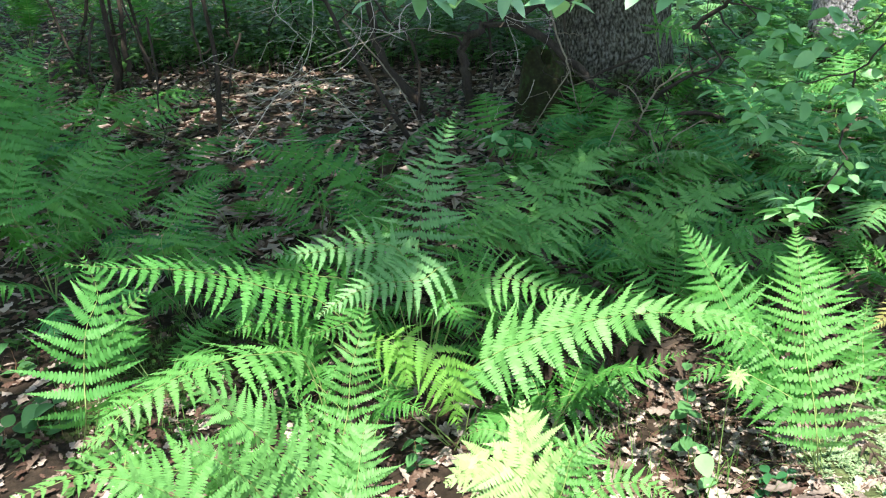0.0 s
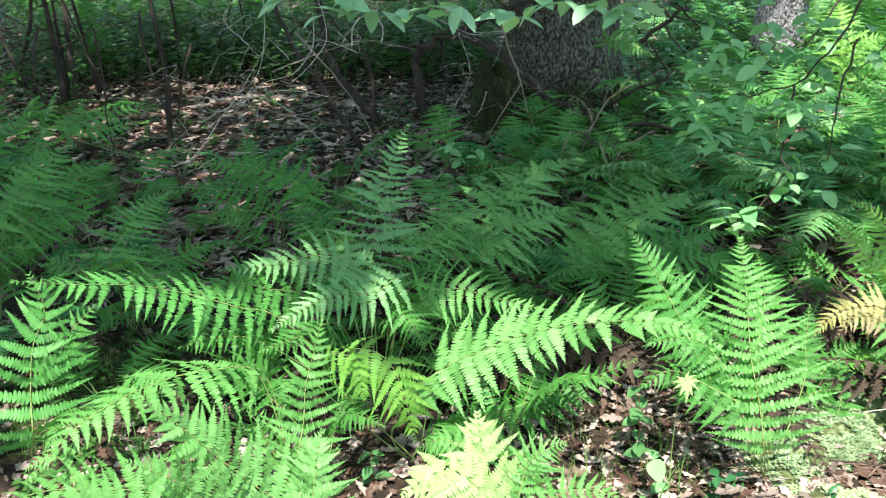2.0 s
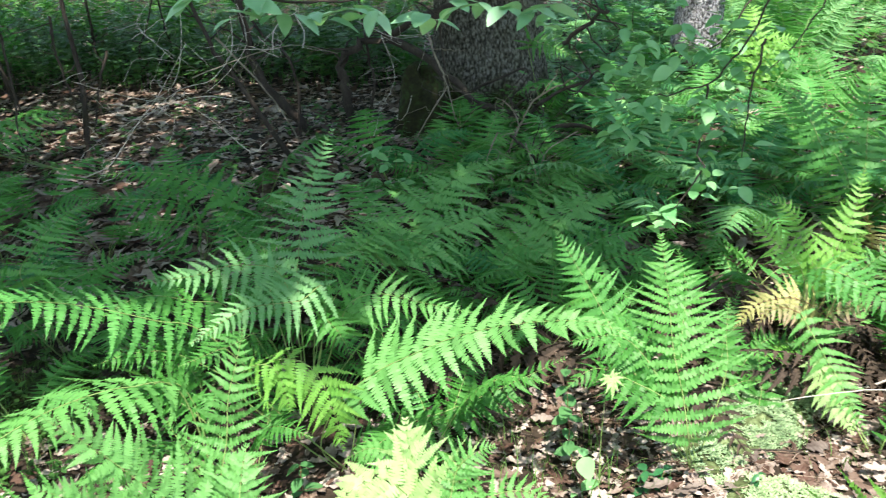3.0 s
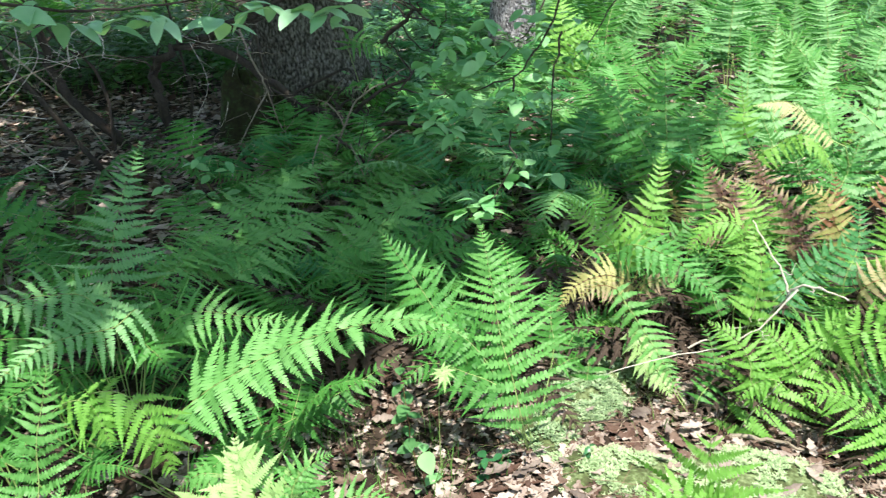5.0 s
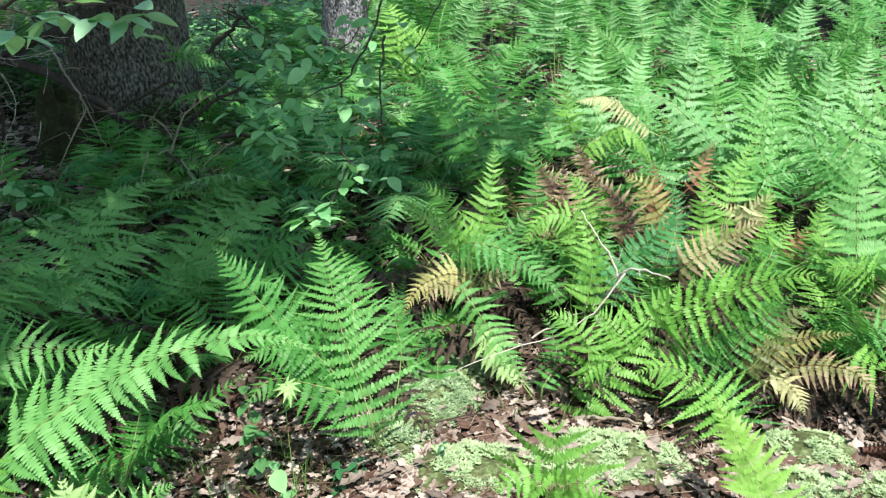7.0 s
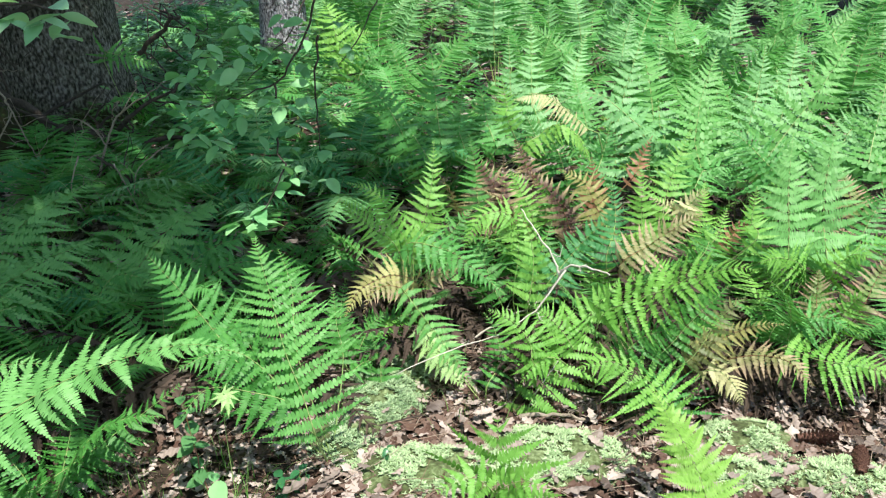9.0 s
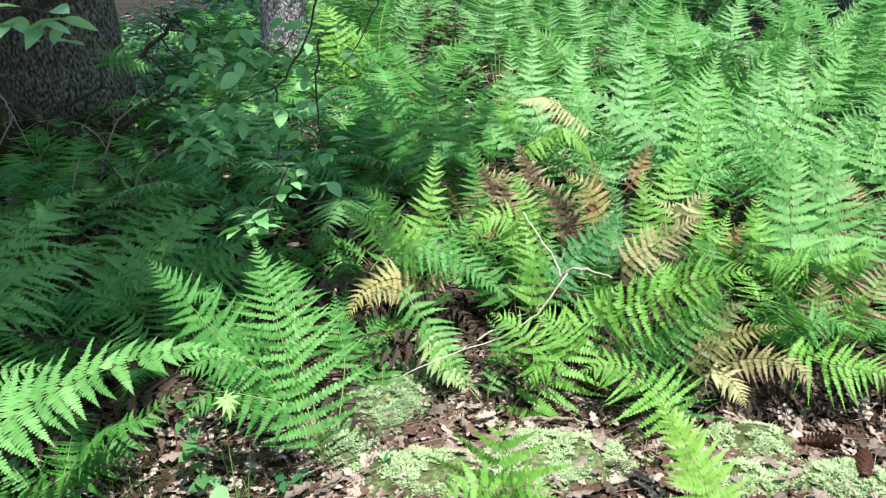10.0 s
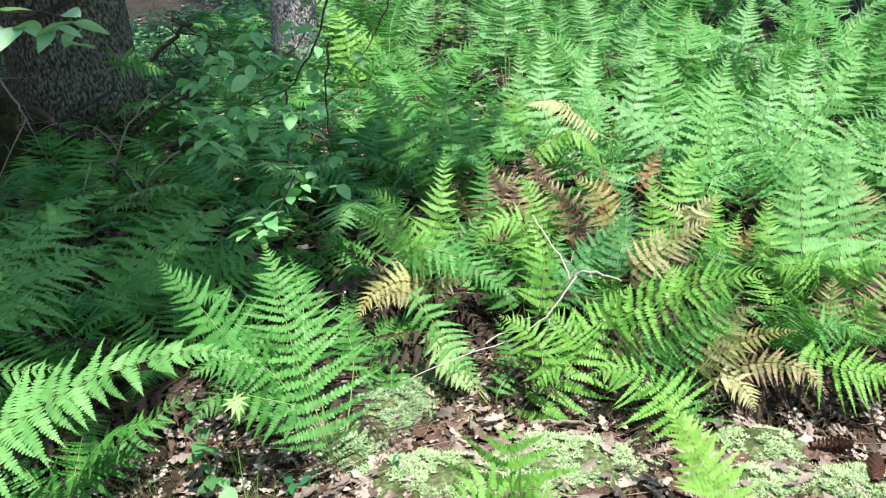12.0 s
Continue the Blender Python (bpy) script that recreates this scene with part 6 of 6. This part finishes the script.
fern((2.21, 4.63), 'light green fern beside the pale trunk', (
    (((-0.02, 0.11, 0.37), (-0.03, 0.25, 0.61), (-0.01, 0.38, 0.73), (0.01, 0.52, 0.77)), 0.204, (-0.4, -0.9, 0.4), 'yellowgreen', 17, 0.08, 0, 0.25),
    (((-0.04, 0.07, 0.33), (-0.00, 0.10, 0.52), (0.08, 0.12, 0.60), (0.18, 0.12, 0.60)), 0.192, (-0.4, -0.8, 0.4), 'yellowgreen', 17, 0.08, 0, 0.25),
    (((-0.02, -0.02, 0.26), (0.03, -0.03, 0.42), (0.11, -0.03, 0.48), (0.22, -0.02, 0.47)), 0.216, (-0.4, -0.8, 0.4), 'green', 17, 0.08, 0, 0.25),
))

# ---- fern beds ----
def bed(n, area, colours, size, label, group, seed, gap, keep, erect=1, aim=None):
    """Ferns scattered over an area, no two nearer than gap, where keep allows. erect: 0 flat, 1 mixed, 2 upright."""
    r = random.Random(seed)
    done = []
    for _ in range(n * 30):
        if len(done) >= n:
            break
        x, y = r.uniform(area[0], area[1]), r.uniform(area[2], area[3])
        if not keep(x, y) or any((x - a) ** 2 + (y - b) ** 2 < gap * gap for a, b in done):
            continue
        done.append((x, y))
        stock_fern(x, y, size * r.uniform(0.85, 1.2), colours, label, group, r, erect, aim)


# this bed and the next: paler greens make up for dim light
bed(25, (-4.2, 1.5, 2.4, 3.9), ("mid", "green", "mid", "blue"), 0.72, "deep green fern growing in shade", "ferns in the shade", 101, 0.36, lambda x, y: abs(x) < 0.62 * y + 0.5 and not (-1.2 < x < 0.3 and y < 2.9), 0)
bed(8, (0.2, 1.6, 3.4, 4.9), ("mid", "bright", "mid"), 0.7, "deep green fern before the oak", "ferns in the shade", 110, 0.4, lambda x, y: True, 0)
bed(40, (-7.0, 0.2, 6.4, 11.0), ("green",), 0.8, "dark green fern in the shaded wood", "ferns in the shade", 102, 0.55, lambda x, y: abs(x) < 0.75 * y and not (-3.0 < x < 0.0 and y < 6.9))
bed(16, (-4.8, -1.8, 2.2, 6.0), ("green", "green", "mid"), 0.85, "green fern at the shaded edge", "ferns in the shade", 103, 0.42, lambda x, y: x < -0.6 * y - 0.1)
bed(12, (-1.3, 0.75, 1.7, 2.6), ("green", "mid", "green"), 0.5, "small green fern filling the clearing", "ferns of the clearing", 108, 0.3, lambda x, y: x < 0.1 or y > 2.3, 0)
bed(20, (1.2, 3.2, 0.9, 2.6), ("green", "bright", "bright", "yellowgreen"), 0.48, "low light green fern at the foot of the bank", "ferns on the bank", 109, 0.26, lambda x, y: 3.2 < x + 0.9 * y < 4.2)
bed(44, (1.5, 5.6, 0.4, 4.2), ("mid", "misty", "green", "mid", "bright", "green"), 0.9, "light green fern on the sunlit bank", "ferns on the bank", 104, 0.34, lambda x, y: x + 0.9 * y > 4.55 and y > 0.1 * x and x > 0.5 * y, 1, 0.85)
bed(60, (1.9, 9.0, 3.4, 10.5), ("misty", "mid", "mid", "green", "misty"), 1.1, "tall light green fern behind the bank", "ferns on the bank", 105, 0.42, lambda x, y: x > 0.46 * y + 0.2 and y > 0.45 * x, 1, 0.95)
bed(32, (0.9, 3.9, 3.0, 9.0), ("misty", "mid", "blue"), 0.85, "shaded fern behind the shrub", "ferns in the shade", 106, 0.42, lambda x, y: 0.26 * y < x < 0.45 * y + 0.3, 0)
bed(7, (2.0, 2.8, 1.1, 1.9), ("green", "mid", "green"), 0.42, "low green fern shading the leaf litter", "ferns on the bank", 111, 0.24, lambda x, y: x + y > 3.45, 0)
bed(9, (1.6, 2.5, 3.1, 4.2), ("green", "blue", "mid"), 0.75, "green fern in a gap of the bank", "ferns on the bank", 112, 0.3, lambda x, y: True, 0)
bed(5, (2.7, 3.8, 2.1, 2.9), ("mid", "green", "misty"), 0.8, "green fern in a gap of the bank", "ferns on the bank", 113, 0.34, lambda x, y: True, 1, 0.85)
bed(4, (2.8, 3.6, 6.0, 7.2), ("mid", "misty"), 1.0, "green fern in a gap of the bank", "ferns on the bank", 114, 0.34, lambda x, y: True, 1)
bed(5, (-0.03, 0.82, 3.00, 3.80), ("bright", "mid", "bright"), 0.62, "broad green fern growing in shade", "ferns in the shade", 115, 0.3, lambda x, y: True, 0)
bed(7, (0.05, 0.95, 2.25, 2.95), ("mid", "green", "mid"), 0.48, "low dark green fern in the shade", "ferns in the shade", 116, 0.24, lambda x, y: True, 0)
bed(5, (3.40, 4.30, 1.65, 2.45), ("mid", "misty", "green"), 0.8, "green fern at the edge of the bank", "ferns on the bank", 117, 0.3, lambda x, y: True, 1, 0.85)
bed(4, (3.77, 4.67, 4.20, 5.10), ("mid", "misty"), 0.9, "light green fern in a gap of the bank", "ferns on the bank", 118, 0.34, lambda x, y: True, 1, 0.85)
bed(6, (1.6, 3.0, 1.5, 2.9), ("tan", "mid", "yellowgreen", "brown", "yellowgreen"), 0.55, "half-withered yellow and brown fern", "ferns on the bank", 107, 0.32, lambda x, y: x + 0.9 * y > 3.7)


def fern_thatch(areas, seed):
    """Dead fronds of other years, brown and limp, lying in layers under the living ferns."""
    r = random.Random(seed)
    kinds = []
    for k in range(4):
        line = [Vector((0.55 * t, 0.10 * (k - 1.5) * t * t, 0.05 * math.sin(3.1 * t))) for t in (i / 16 for i in range(17))]
        me = joined_frond(line, 2, 0.12, Vector((0, 0, 1)), 15, 0.25, r, "thatch")
        co, polys = np.empty(len(me.vertices) * 3), [tuple(p.vertices) for p in me.polygons]
        me.vertices.foreach_get("co", co)
        kinds.append((co.reshape(-1, 3), polys))
    verts, faces, count = [], [], 0
    for n, x0, x1, y0, y1 in areas:
        for _ in range(n):
            x, y = r.uniform(x0, x1), r.uniform(y0, y1)
            a = np.array(Matrix.LocRotScale((x, y, height(x, y) + r.uniform(0.015, 0.10)), Euler((r.gauss(0, 0.3), r.gauss(0, 0.15), r.uniform(0, 6.28))), (r.uniform(0.6, 1.1),) * 3))
            v, f = kinds[r.randrange(4)]
            verts.append(v @ a[:3, :3].T + a[:3, 3])
            faces += [tuple(k + count for k in q) for q in f]
            count += len(v)
    tagged(new("fern_thatch", mesh_of("fern_thatch", np.vstack(verts), faces, [FERN["thatch"]])), "limp dark brown dead fronds under living ferns", "dead fronds", "", "stuff")


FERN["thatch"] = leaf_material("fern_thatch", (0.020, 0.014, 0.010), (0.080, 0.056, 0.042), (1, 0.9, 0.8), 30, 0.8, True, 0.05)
# dead fronds, spread further here to put dark into gaps under the ferns
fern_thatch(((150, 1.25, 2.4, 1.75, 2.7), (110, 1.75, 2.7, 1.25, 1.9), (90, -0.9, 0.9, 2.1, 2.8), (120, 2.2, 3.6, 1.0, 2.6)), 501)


def undergrowth(n, area, tall, size, mat, label, seed, keep):
    """Low leafy growth: many small leaves on thin stems."""
    r = random.Random(seed)
    v, f = [], []
    while n > 0:
        x, y = r.uniform(area[0], area[1]), r.uniform(area[2], area[3])
        if not keep(x, y):
            continue
        n -= 1
        z0, h = height(x, y), tall * r.uniform(0.3, 1.0)
        lean = Vector((r.gauss(0, 0.25), r.gauss(0, 0.25), 1)) * h
        i = len(v)
        v += [Vector((x - 0.002, y, z0)), Vector((x + 0.002, y, z0)), Vector((x, y, z0)) + lean]
        f.append((i, i + 1, i + 2))
        for k in range(9):
            c = Vector((x, y, z0)) + lean * r.uniform(0.3, 1.05)
            a = r.uniform(0, 6.28)
            d = Vector((math.cos(a), math.sin(a), r.uniform(-0.4, 0.4))) * size * r.uniform(0.6, 1.3)
            e = Vector((-math.sin(a), math.cos(a), r.uniform(-0.3, 0.3))) * size * 0.28
            i = len(v)
            v += [c, c + d * 0.45 + e, c + d, c + d * 0.45 - e]
            f.append((i, i + 1, i + 2, i + 3))
    tagged(new("undergrowth", mesh_of("undergrowth", v, f, [mat])), label, "undergrowth", "", "stuff")


UNDER_LEAF = leaf_material("undergrowth_leaf", (0.036, 0.112, 0.024), (0.082, 0.195, 0.050), (1.3, 1.4, 0.7), 20, 0.5, True)
# UNDER_LEAF again, its colour brightened as if more light reached behind the oak
LIT_UNDER_LEAF = leaf_material("lit_undergrowth_leaf", (0.085, 0.240, 0.085), (0.170, 0.370, 0.145), (1.3, 1.4, 0.7), 20, 0.5, True)
undergrowth(1500, (-9, 1.5, 5.9, 14), 0.45, 0.075, UNDER_LEAF, "dim low leafy growth in the shaded wood", 401, lambda x, y: abs(x) < 0.75 * y and not (-3.0 < x < 0.0 and y < 6.6))
undergrowth(1500, (-4.2, 0.2, 6.1, 8.6), 0.62, 0.07, UNDER_LEAF, "dim leafy bushes behind the leaf litter", 407, lambda x, y: y > 6.3 - 0.3 * x * (x > -1.4) - 0.12 * x * (x <= -1.4))
undergrowth(260, (-3.5, 1.5, 3.9, 5.9), 0.16, 0.05, UNDER_LEAF, "scattered low seedlings among dead leaves", 402, lambda x, y: True)
undergrowth(2200, (2.0, 13, 5.5, 14), 1.0, 0.10, UNDER_LEAF, "green bushes behind the ferns", 403, lambda x, y: x > 0.3 * y and y > 0.45 * x)
undergrowth(1100, (0.9, 4.2, 5.0, 10.0), 0.36, 0.07, LIT_UNDER_LEAF, "dim leafy growth behind the oak", 405, lambda x, y: 0.14 * y < x < 0.45 * y)
undergrowth(190, (-2.4, -0.5, 1.5, 2.5), 0.10, 0.03, UNDER_LEAF, "tiny low plants in the hollow", 406, lambda x, y: True)
undergrowth(170, (0.3, 1.6, 4.4, 5.3), 0.3, 0.05, UNDER_LEAF, "low leafy growth at the foot of the oak", 404, lambda x, y: True)


def twig_litter():
    r = random.Random(77)
    v, f = [], []
    for _ in range(2600):
        q = r.random()
        x, y = (r.uniform(0.2, 2.6), r.uniform(0.7, 2.2)) if q < 0.45 else (r.uniform(-3.5, 2.5), r.uniform(1.2, 6.2))
        ln, a, w = r.uniform(0.02, 0.13), r.uniform(0, 6.28), r.uniform(0.0006, 0.0015)
        z = height(x, y) + r.uniform(0.012, 0.028)
        p = Vector((x, y, z))
        d = Vector((math.cos(a), math.sin(a), r.uniform(-0.12, 0.12))) * ln
        k = Vector((-math.sin(a), math.cos(a), 0)) * ln * r.uniform(-0.12, 0.12)
        tube(v, f, (p - d * 0.5, p + k, p + d * 0.5), (w, w * 0.9, w * 0.5), 4, False)
    for _ in range(110):
        x, y = r.uniform(0.2, 2.6), r.uniform(0.8, 2.1)
        ln, a = r.uniform(0.10, 0.32), r.uniform(-0.9, 0.9)
        p = Vector((x, y, height(x, y) + r.uniform(0.022, 0.04)))
        d = Vector((math.cos(a), math.sin(a), r.uniform(-0.03, 0.08))) * ln
        k = Vector((-math.sin(a), math.cos(a), 0.1)) * ln * r.uniform(-0.15, 0.15)
        tube(v, f, (p - d * 0.5, p + k, p + d * 0.5), (0.0011, 0.0010, 0.0006), 4, False)
    tagged(new("twig_litter", mesh_of("twig_litter", v, f, [TWIG_BROWN])), "thin dry twigs and needles on dead leaves", "twigs", "", "stuff")


TWIG_BROWN = rough_material("dry_litter_twig", ((0.2, (0.05, 0.03, 0.02)), (0.5, (0.17, 0.11, 0.075)), (0.85, (0.38, 0.31, 0.25))), 30, 0.2, 0.85, True)
twig_litter()


# ---- small plants and things ----
def seedling(x, y, pts, leaves, mat_leaves, label, seed, name="seedling"):
    """A thin stem with pairs of leaves."""
    root = thing(name, (x, y, height(x, y)), label, "seedling")
    r = random.Random(seed)
    me, fine = stem_mesh("stem", pts, 0.0016, 0.0008, STALK_DRY, 0.002, seed, 5)
    part("stem", me, root)
    for k in range(leaves):
        p = fine[2 + (len(fine) - 3) * k // max(1, leaves - 1)]
        for s in (0, 1):
            leaf = part("leaf", r.choice(mat_leaves), root)
            leaf.matrix_basis = Matrix.LocRotScale(p, Euler((r.gauss(0, 0.25), r.gauss(0, 0.25), 0.4 + math.pi * s + (k % 2) * 0.9 + r.gauss(0, 0.3))), None)


OVAL = leaf_meshes("leaf", 0.045, 0.030, SEEDLING_LEAF)
GLOSSY = leaf_meshes("leaf", 0.035, 0.019, HOLLY_LEAF)
PALE = leaf_meshes("leaf", 0.060, 0.038, SHRUB_LEAF)
ROUND = leaf_meshes("leaf", 0.066, 0.054, SEEDLING_LEAF)

seedling(0.41, 1.69, ((0, 0, 0), (-0.01, 0.02, 0.15), (-0.02, 0.03, 0.30)), 6, OVAL, 'slender seedling with paired oval leaves', 201)
seedling(0.41, 1.57, ((0, 0, 0), (0.00, 0.00, 0.07), (0.00, 0.00, 0.13)), 2, PALE, 'seedling with large pale leaves', 202)
seedling(0.58, 1.57, ((0, 0, 0), (0.00, 0.00, 0.04), (0.00, 0.00, 0.07)), 4, GLOSSY, 'low seedling with glossy dark leaves', 203)
seedling(0.63, 1.58, ((0, 0, 0), (0.00, 0.00, 0.03), (0.00, 0.00, 0.06)), 3, GLOSSY, 'low seedling with glossy dark leaves', 204)
seedling(0.87, 1.54, ((0, 0, 0), (0.00, 0.00, 0.03), (0.00, 0.00, 0.06)), 3, GLOSSY, 'tiny seedling on the moss', 205)
seedling(2.05, 1.28, ((0, 0, 0), (0.00, 0.00, 0.05), (0.00, 0.00, 0.10)), 4, GLOSSY, 'low green seedling beside dry fronds', 206)
seedling(-1.44, 1.78, ((0, 0, 0), (0.00, 0.00, 0.06), (0.00, 0.00, 0.12)), 2, ROUND, 'small seedling in the litter', 207)
seedling(-1.53, 1.80, ((0, 0, 0), (0.01, 0.00, 0.05), (0.02, 0.01, 0.10)), 2, ROUND, 'seedling with broad round leaves', 208)
seedling(-1.79, 2.10, ((0, 0, 0), (0.00, 0.02, 0.06), (-0.01, 0.02, 0.13)), 2, ROUND, 'seedling with broad round leaves', 227)
seedling(-1.60, 1.72, ((0, 0, 0), (0.00, 0.01, 0.03), (0.01, 0.02, 0.06)), 2, ROUND, 'seedling with broad round leaves', 228)
seedling(-0.33, 1.64, ((0, 0, 0), (0.00, 0.00, 0.05), (0.00, 0.00, 0.10)), 3, OVAL, 'small seedling below the ferns', 209)
seedling(0.58, 6.53, ((0, 0, 0), (0.00, 0.00, 0.15), (0.00, 0.00, 0.30)), 4, OVAL, 'seedling at the foot of the oak', 210)
seedling(1.47, 4.14, ((0, 0, 0), (0.00, 0.00, 0.17), (0.00, 0.00, 0.35)), 5, OVAL, 'seedling among shaded ferns', 211)
seedling(3.09, 4.70, ((0, 0, 0), (0.02, 0, 0.29), (0.03, 0.03, 0.58)), 6, BIG_LEAVES, "leafy seedling among the bank ferns", 220)
seedling(3.14, 4.67, ((0, 0, 0), (0.02, 0, 0.23), (0.03, 0.03, 0.46)), 6, BIG_LEAVES, "leafy seedling among the bank ferns", 221)
seedling(2.99, 4.76, ((0, 0, 0), (0.02, 0, 0.21), (0.03, 0.03, 0.43)), 6, BIG_LEAVES, "leafy seedling among the bank ferns", 222)
seedling(3.22, 4.62, ((0, 0, 0), (0.02, 0, 0.17), (0.03, 0.03, 0.34)), 6, BIG_LEAVES, "leafy seedling among the bank ferns", 223)
seedling(3.04, 4.73, ((0, 0, 0), (0.02, 0, 0.15), (0.03, 0.03, 0.31)), 6, BIG_LEAVES, "leafy seedling among the bank ferns", 224)
seedling(3.86, 3.57, ((0, 0, 0), (0.02, 0, 0.29), (0.03, 0.03, 0.58)), 6, BIG_LEAVES, "leafy seedling among the bank ferns", 225)
seedling(3.96, 3.47, ((0, 0, 0), (0.02, 0, 0.28), (0.03, 0.03, 0.57)), 6, BIG_LEAVES, "leafy seedling among the bank ferns", 226)


def grass_tuft(x, y, spread, n, tall, label, seed):
    r = random.Random(seed)
    v, f = [], []
    for _ in range(n):
        a, q = r.uniform(0, 6.28), math.sqrt(r.random()) * spread
        px, py = q * math.cos(a), q * math.sin(a)
        w, h, b = r.uniform(0.0008, 0.002), tall * r.uniform(0.5, 1.1), r.uniform(0, 6.28)
        lean = h * r.uniform(0.2, 0.8)
        s = Vector((-math.sin(b), math.cos(b), 0)) * w
        i = len(v)
        for k in range(5):
            t = k / 4
            c = Vector((px + math.cos(b) * lean * t * t, py + math.sin(b) * lean * t * t, height(x + px, y + py) + h * (t - 0.35 * t ** 3)))
            v += [c - s * (1 - 0.9 * t), c + s * (1 - 0.9 * t)]
        for k in range(4):
            j = i + 2 * k
            f.append((j, j + 1, j + 3, j + 2))
    ob = new("grass", mesh_of("grass", v, f, [GRASS]))
    ob.location = (x, y, 0)
    tagged(ob, label, "grass", "", "stuff")


def fern_sprout(x, y, tall, label, seed):
    """A young fern: a thin stalk with a star of pointed leaflets bent over at its top."""
    r = random.Random(seed)
    root = thing("fern_sprout", (x, y, height(x, y)), label, "fern", "ferns of the clearing")
    top = Vector((0.0, -0.04, tall))
    part("stalk", stalk_mesh(bezier(Vector((0, 0, -0.02)), Vector((0, 0.03, tall * 0.8)), top, 12), 0.0018, STALK), root)
    out, side = Vector((0.15, -0.75, 0.62)).normalized(), Vector((0.96, 0.2, 0)).normalized()
    down = side.cross(out).normalized()
    if down.z > 0:
        down = -down
    for a, ln in ((0, 0.056), (26, 0.042), (-24, 0.043), (54, 0.040), (-50, 0.038), (84, 0.038), (-80, 0.036), (116, 0.030), (-112, 0.026), (150, 0.026)):
        w = radians(a + r.uniform(-6, 6))
        d = (down * math.cos(w) + side * math.sin(w) + out * r.uniform(-0.1, 0.25)).normalized()
        across = d.cross(out).normalized()
        nrm = across.cross(d)
        m = Matrix.Identity(4)
        for k in range(3):
            m[k][0], m[k][1], m[k][2], m[k][3] = d[k] * ln, across[k] * ln * 0.19, nrm[k] * ln, top[k] + d[k] * 0.002
        part("leaflet", near_leaflet(r.choice((0, 1, 3)), "pale"), root).matrix_basis = m


fern_sprout(0.46, 1.58, 0.39, "small pale yellow fern sprout", 12)
grass_tuft(-1.21, 2.07, 0.35, 320, 0.14, 'fine grass and sedge in the hollow', 301)
grass_tuft(0.29, 1.65, 0.25, 150, 0.14, 'sparse thin grass on the litter', 302)
grass_tuft(0.53, 1.67, 0.20, 40, 0.12, 'sparse thin grass on the litter', 303)
grass_tuft(1.04, 2.10, 0.20, 60, 0.20, 'thin grass blades beside the moss', 304)
grass_tuft(1.20, 1.66, 0.20, 30, 0.18, 'thin grass blades on the litter', 305)
grass_tuft(1.80, 1.43, 0.20, 25, 0.20, 'thin grass blades below the ferns', 306)


def pine_cone(x, y, turn, label):
    """A lying cone: spirals of woody scales round a core."""
    root = thing("pine_cone", (x, y, height(x, y) + 0.035), label, "pine cone", "pine cones")
    v, f = [], []
    tube(v, f, [Vector((t * 0.11 - 0.055, 0, 0)) for t in (0, 0.3, 0.7, 1)], [0.008, 0.012, 0.010, 0.003], 8)
    core = part("core", mesh_of("core", v, f, [CONE], smooth=True), root)
    scale = mesh_of("scale", [(0, -0.004, 0), (0.012, -0.010, 0.004), (0.022, -0.007, 0.012), (0.024, 0, 0.015), (0.022, 0.007, 0.012), (0.012, 0.010, 0.004), (0, 0.004, 0), (0.014, 0, 0.007)],
                    [(0, 1, 7), (1, 2, 7), (2, 3, 7), (3, 4, 7), (4, 5, 7), (5, 6, 7), (6, 0, 7)], [CONE])
    for k in range(70):
        t = k / 70
        s = 0.40 + 0.50 * math.sin(math.pi * (0.15 + 0.75 * t))
        m = Matrix.Translation((0.055 - t * 0.11, 0, 0)) @ Matrix.Rotation(2.4 * k, 4, "X") @ Matrix.Rotation(radians(-38), 4, "Y") @ Matrix.Diagonal((s, s, s, 1))
        part("scale", scale, core).matrix_basis = m
    root.rotation_euler = (0.3, 0.05, turn)


pine_cone(1.94, 0.99, -0.5, "weathered brown open pine cone on moss")
pine_cone(1.95, 0.86, 0.6, "weathered brown open pine cone on moss")
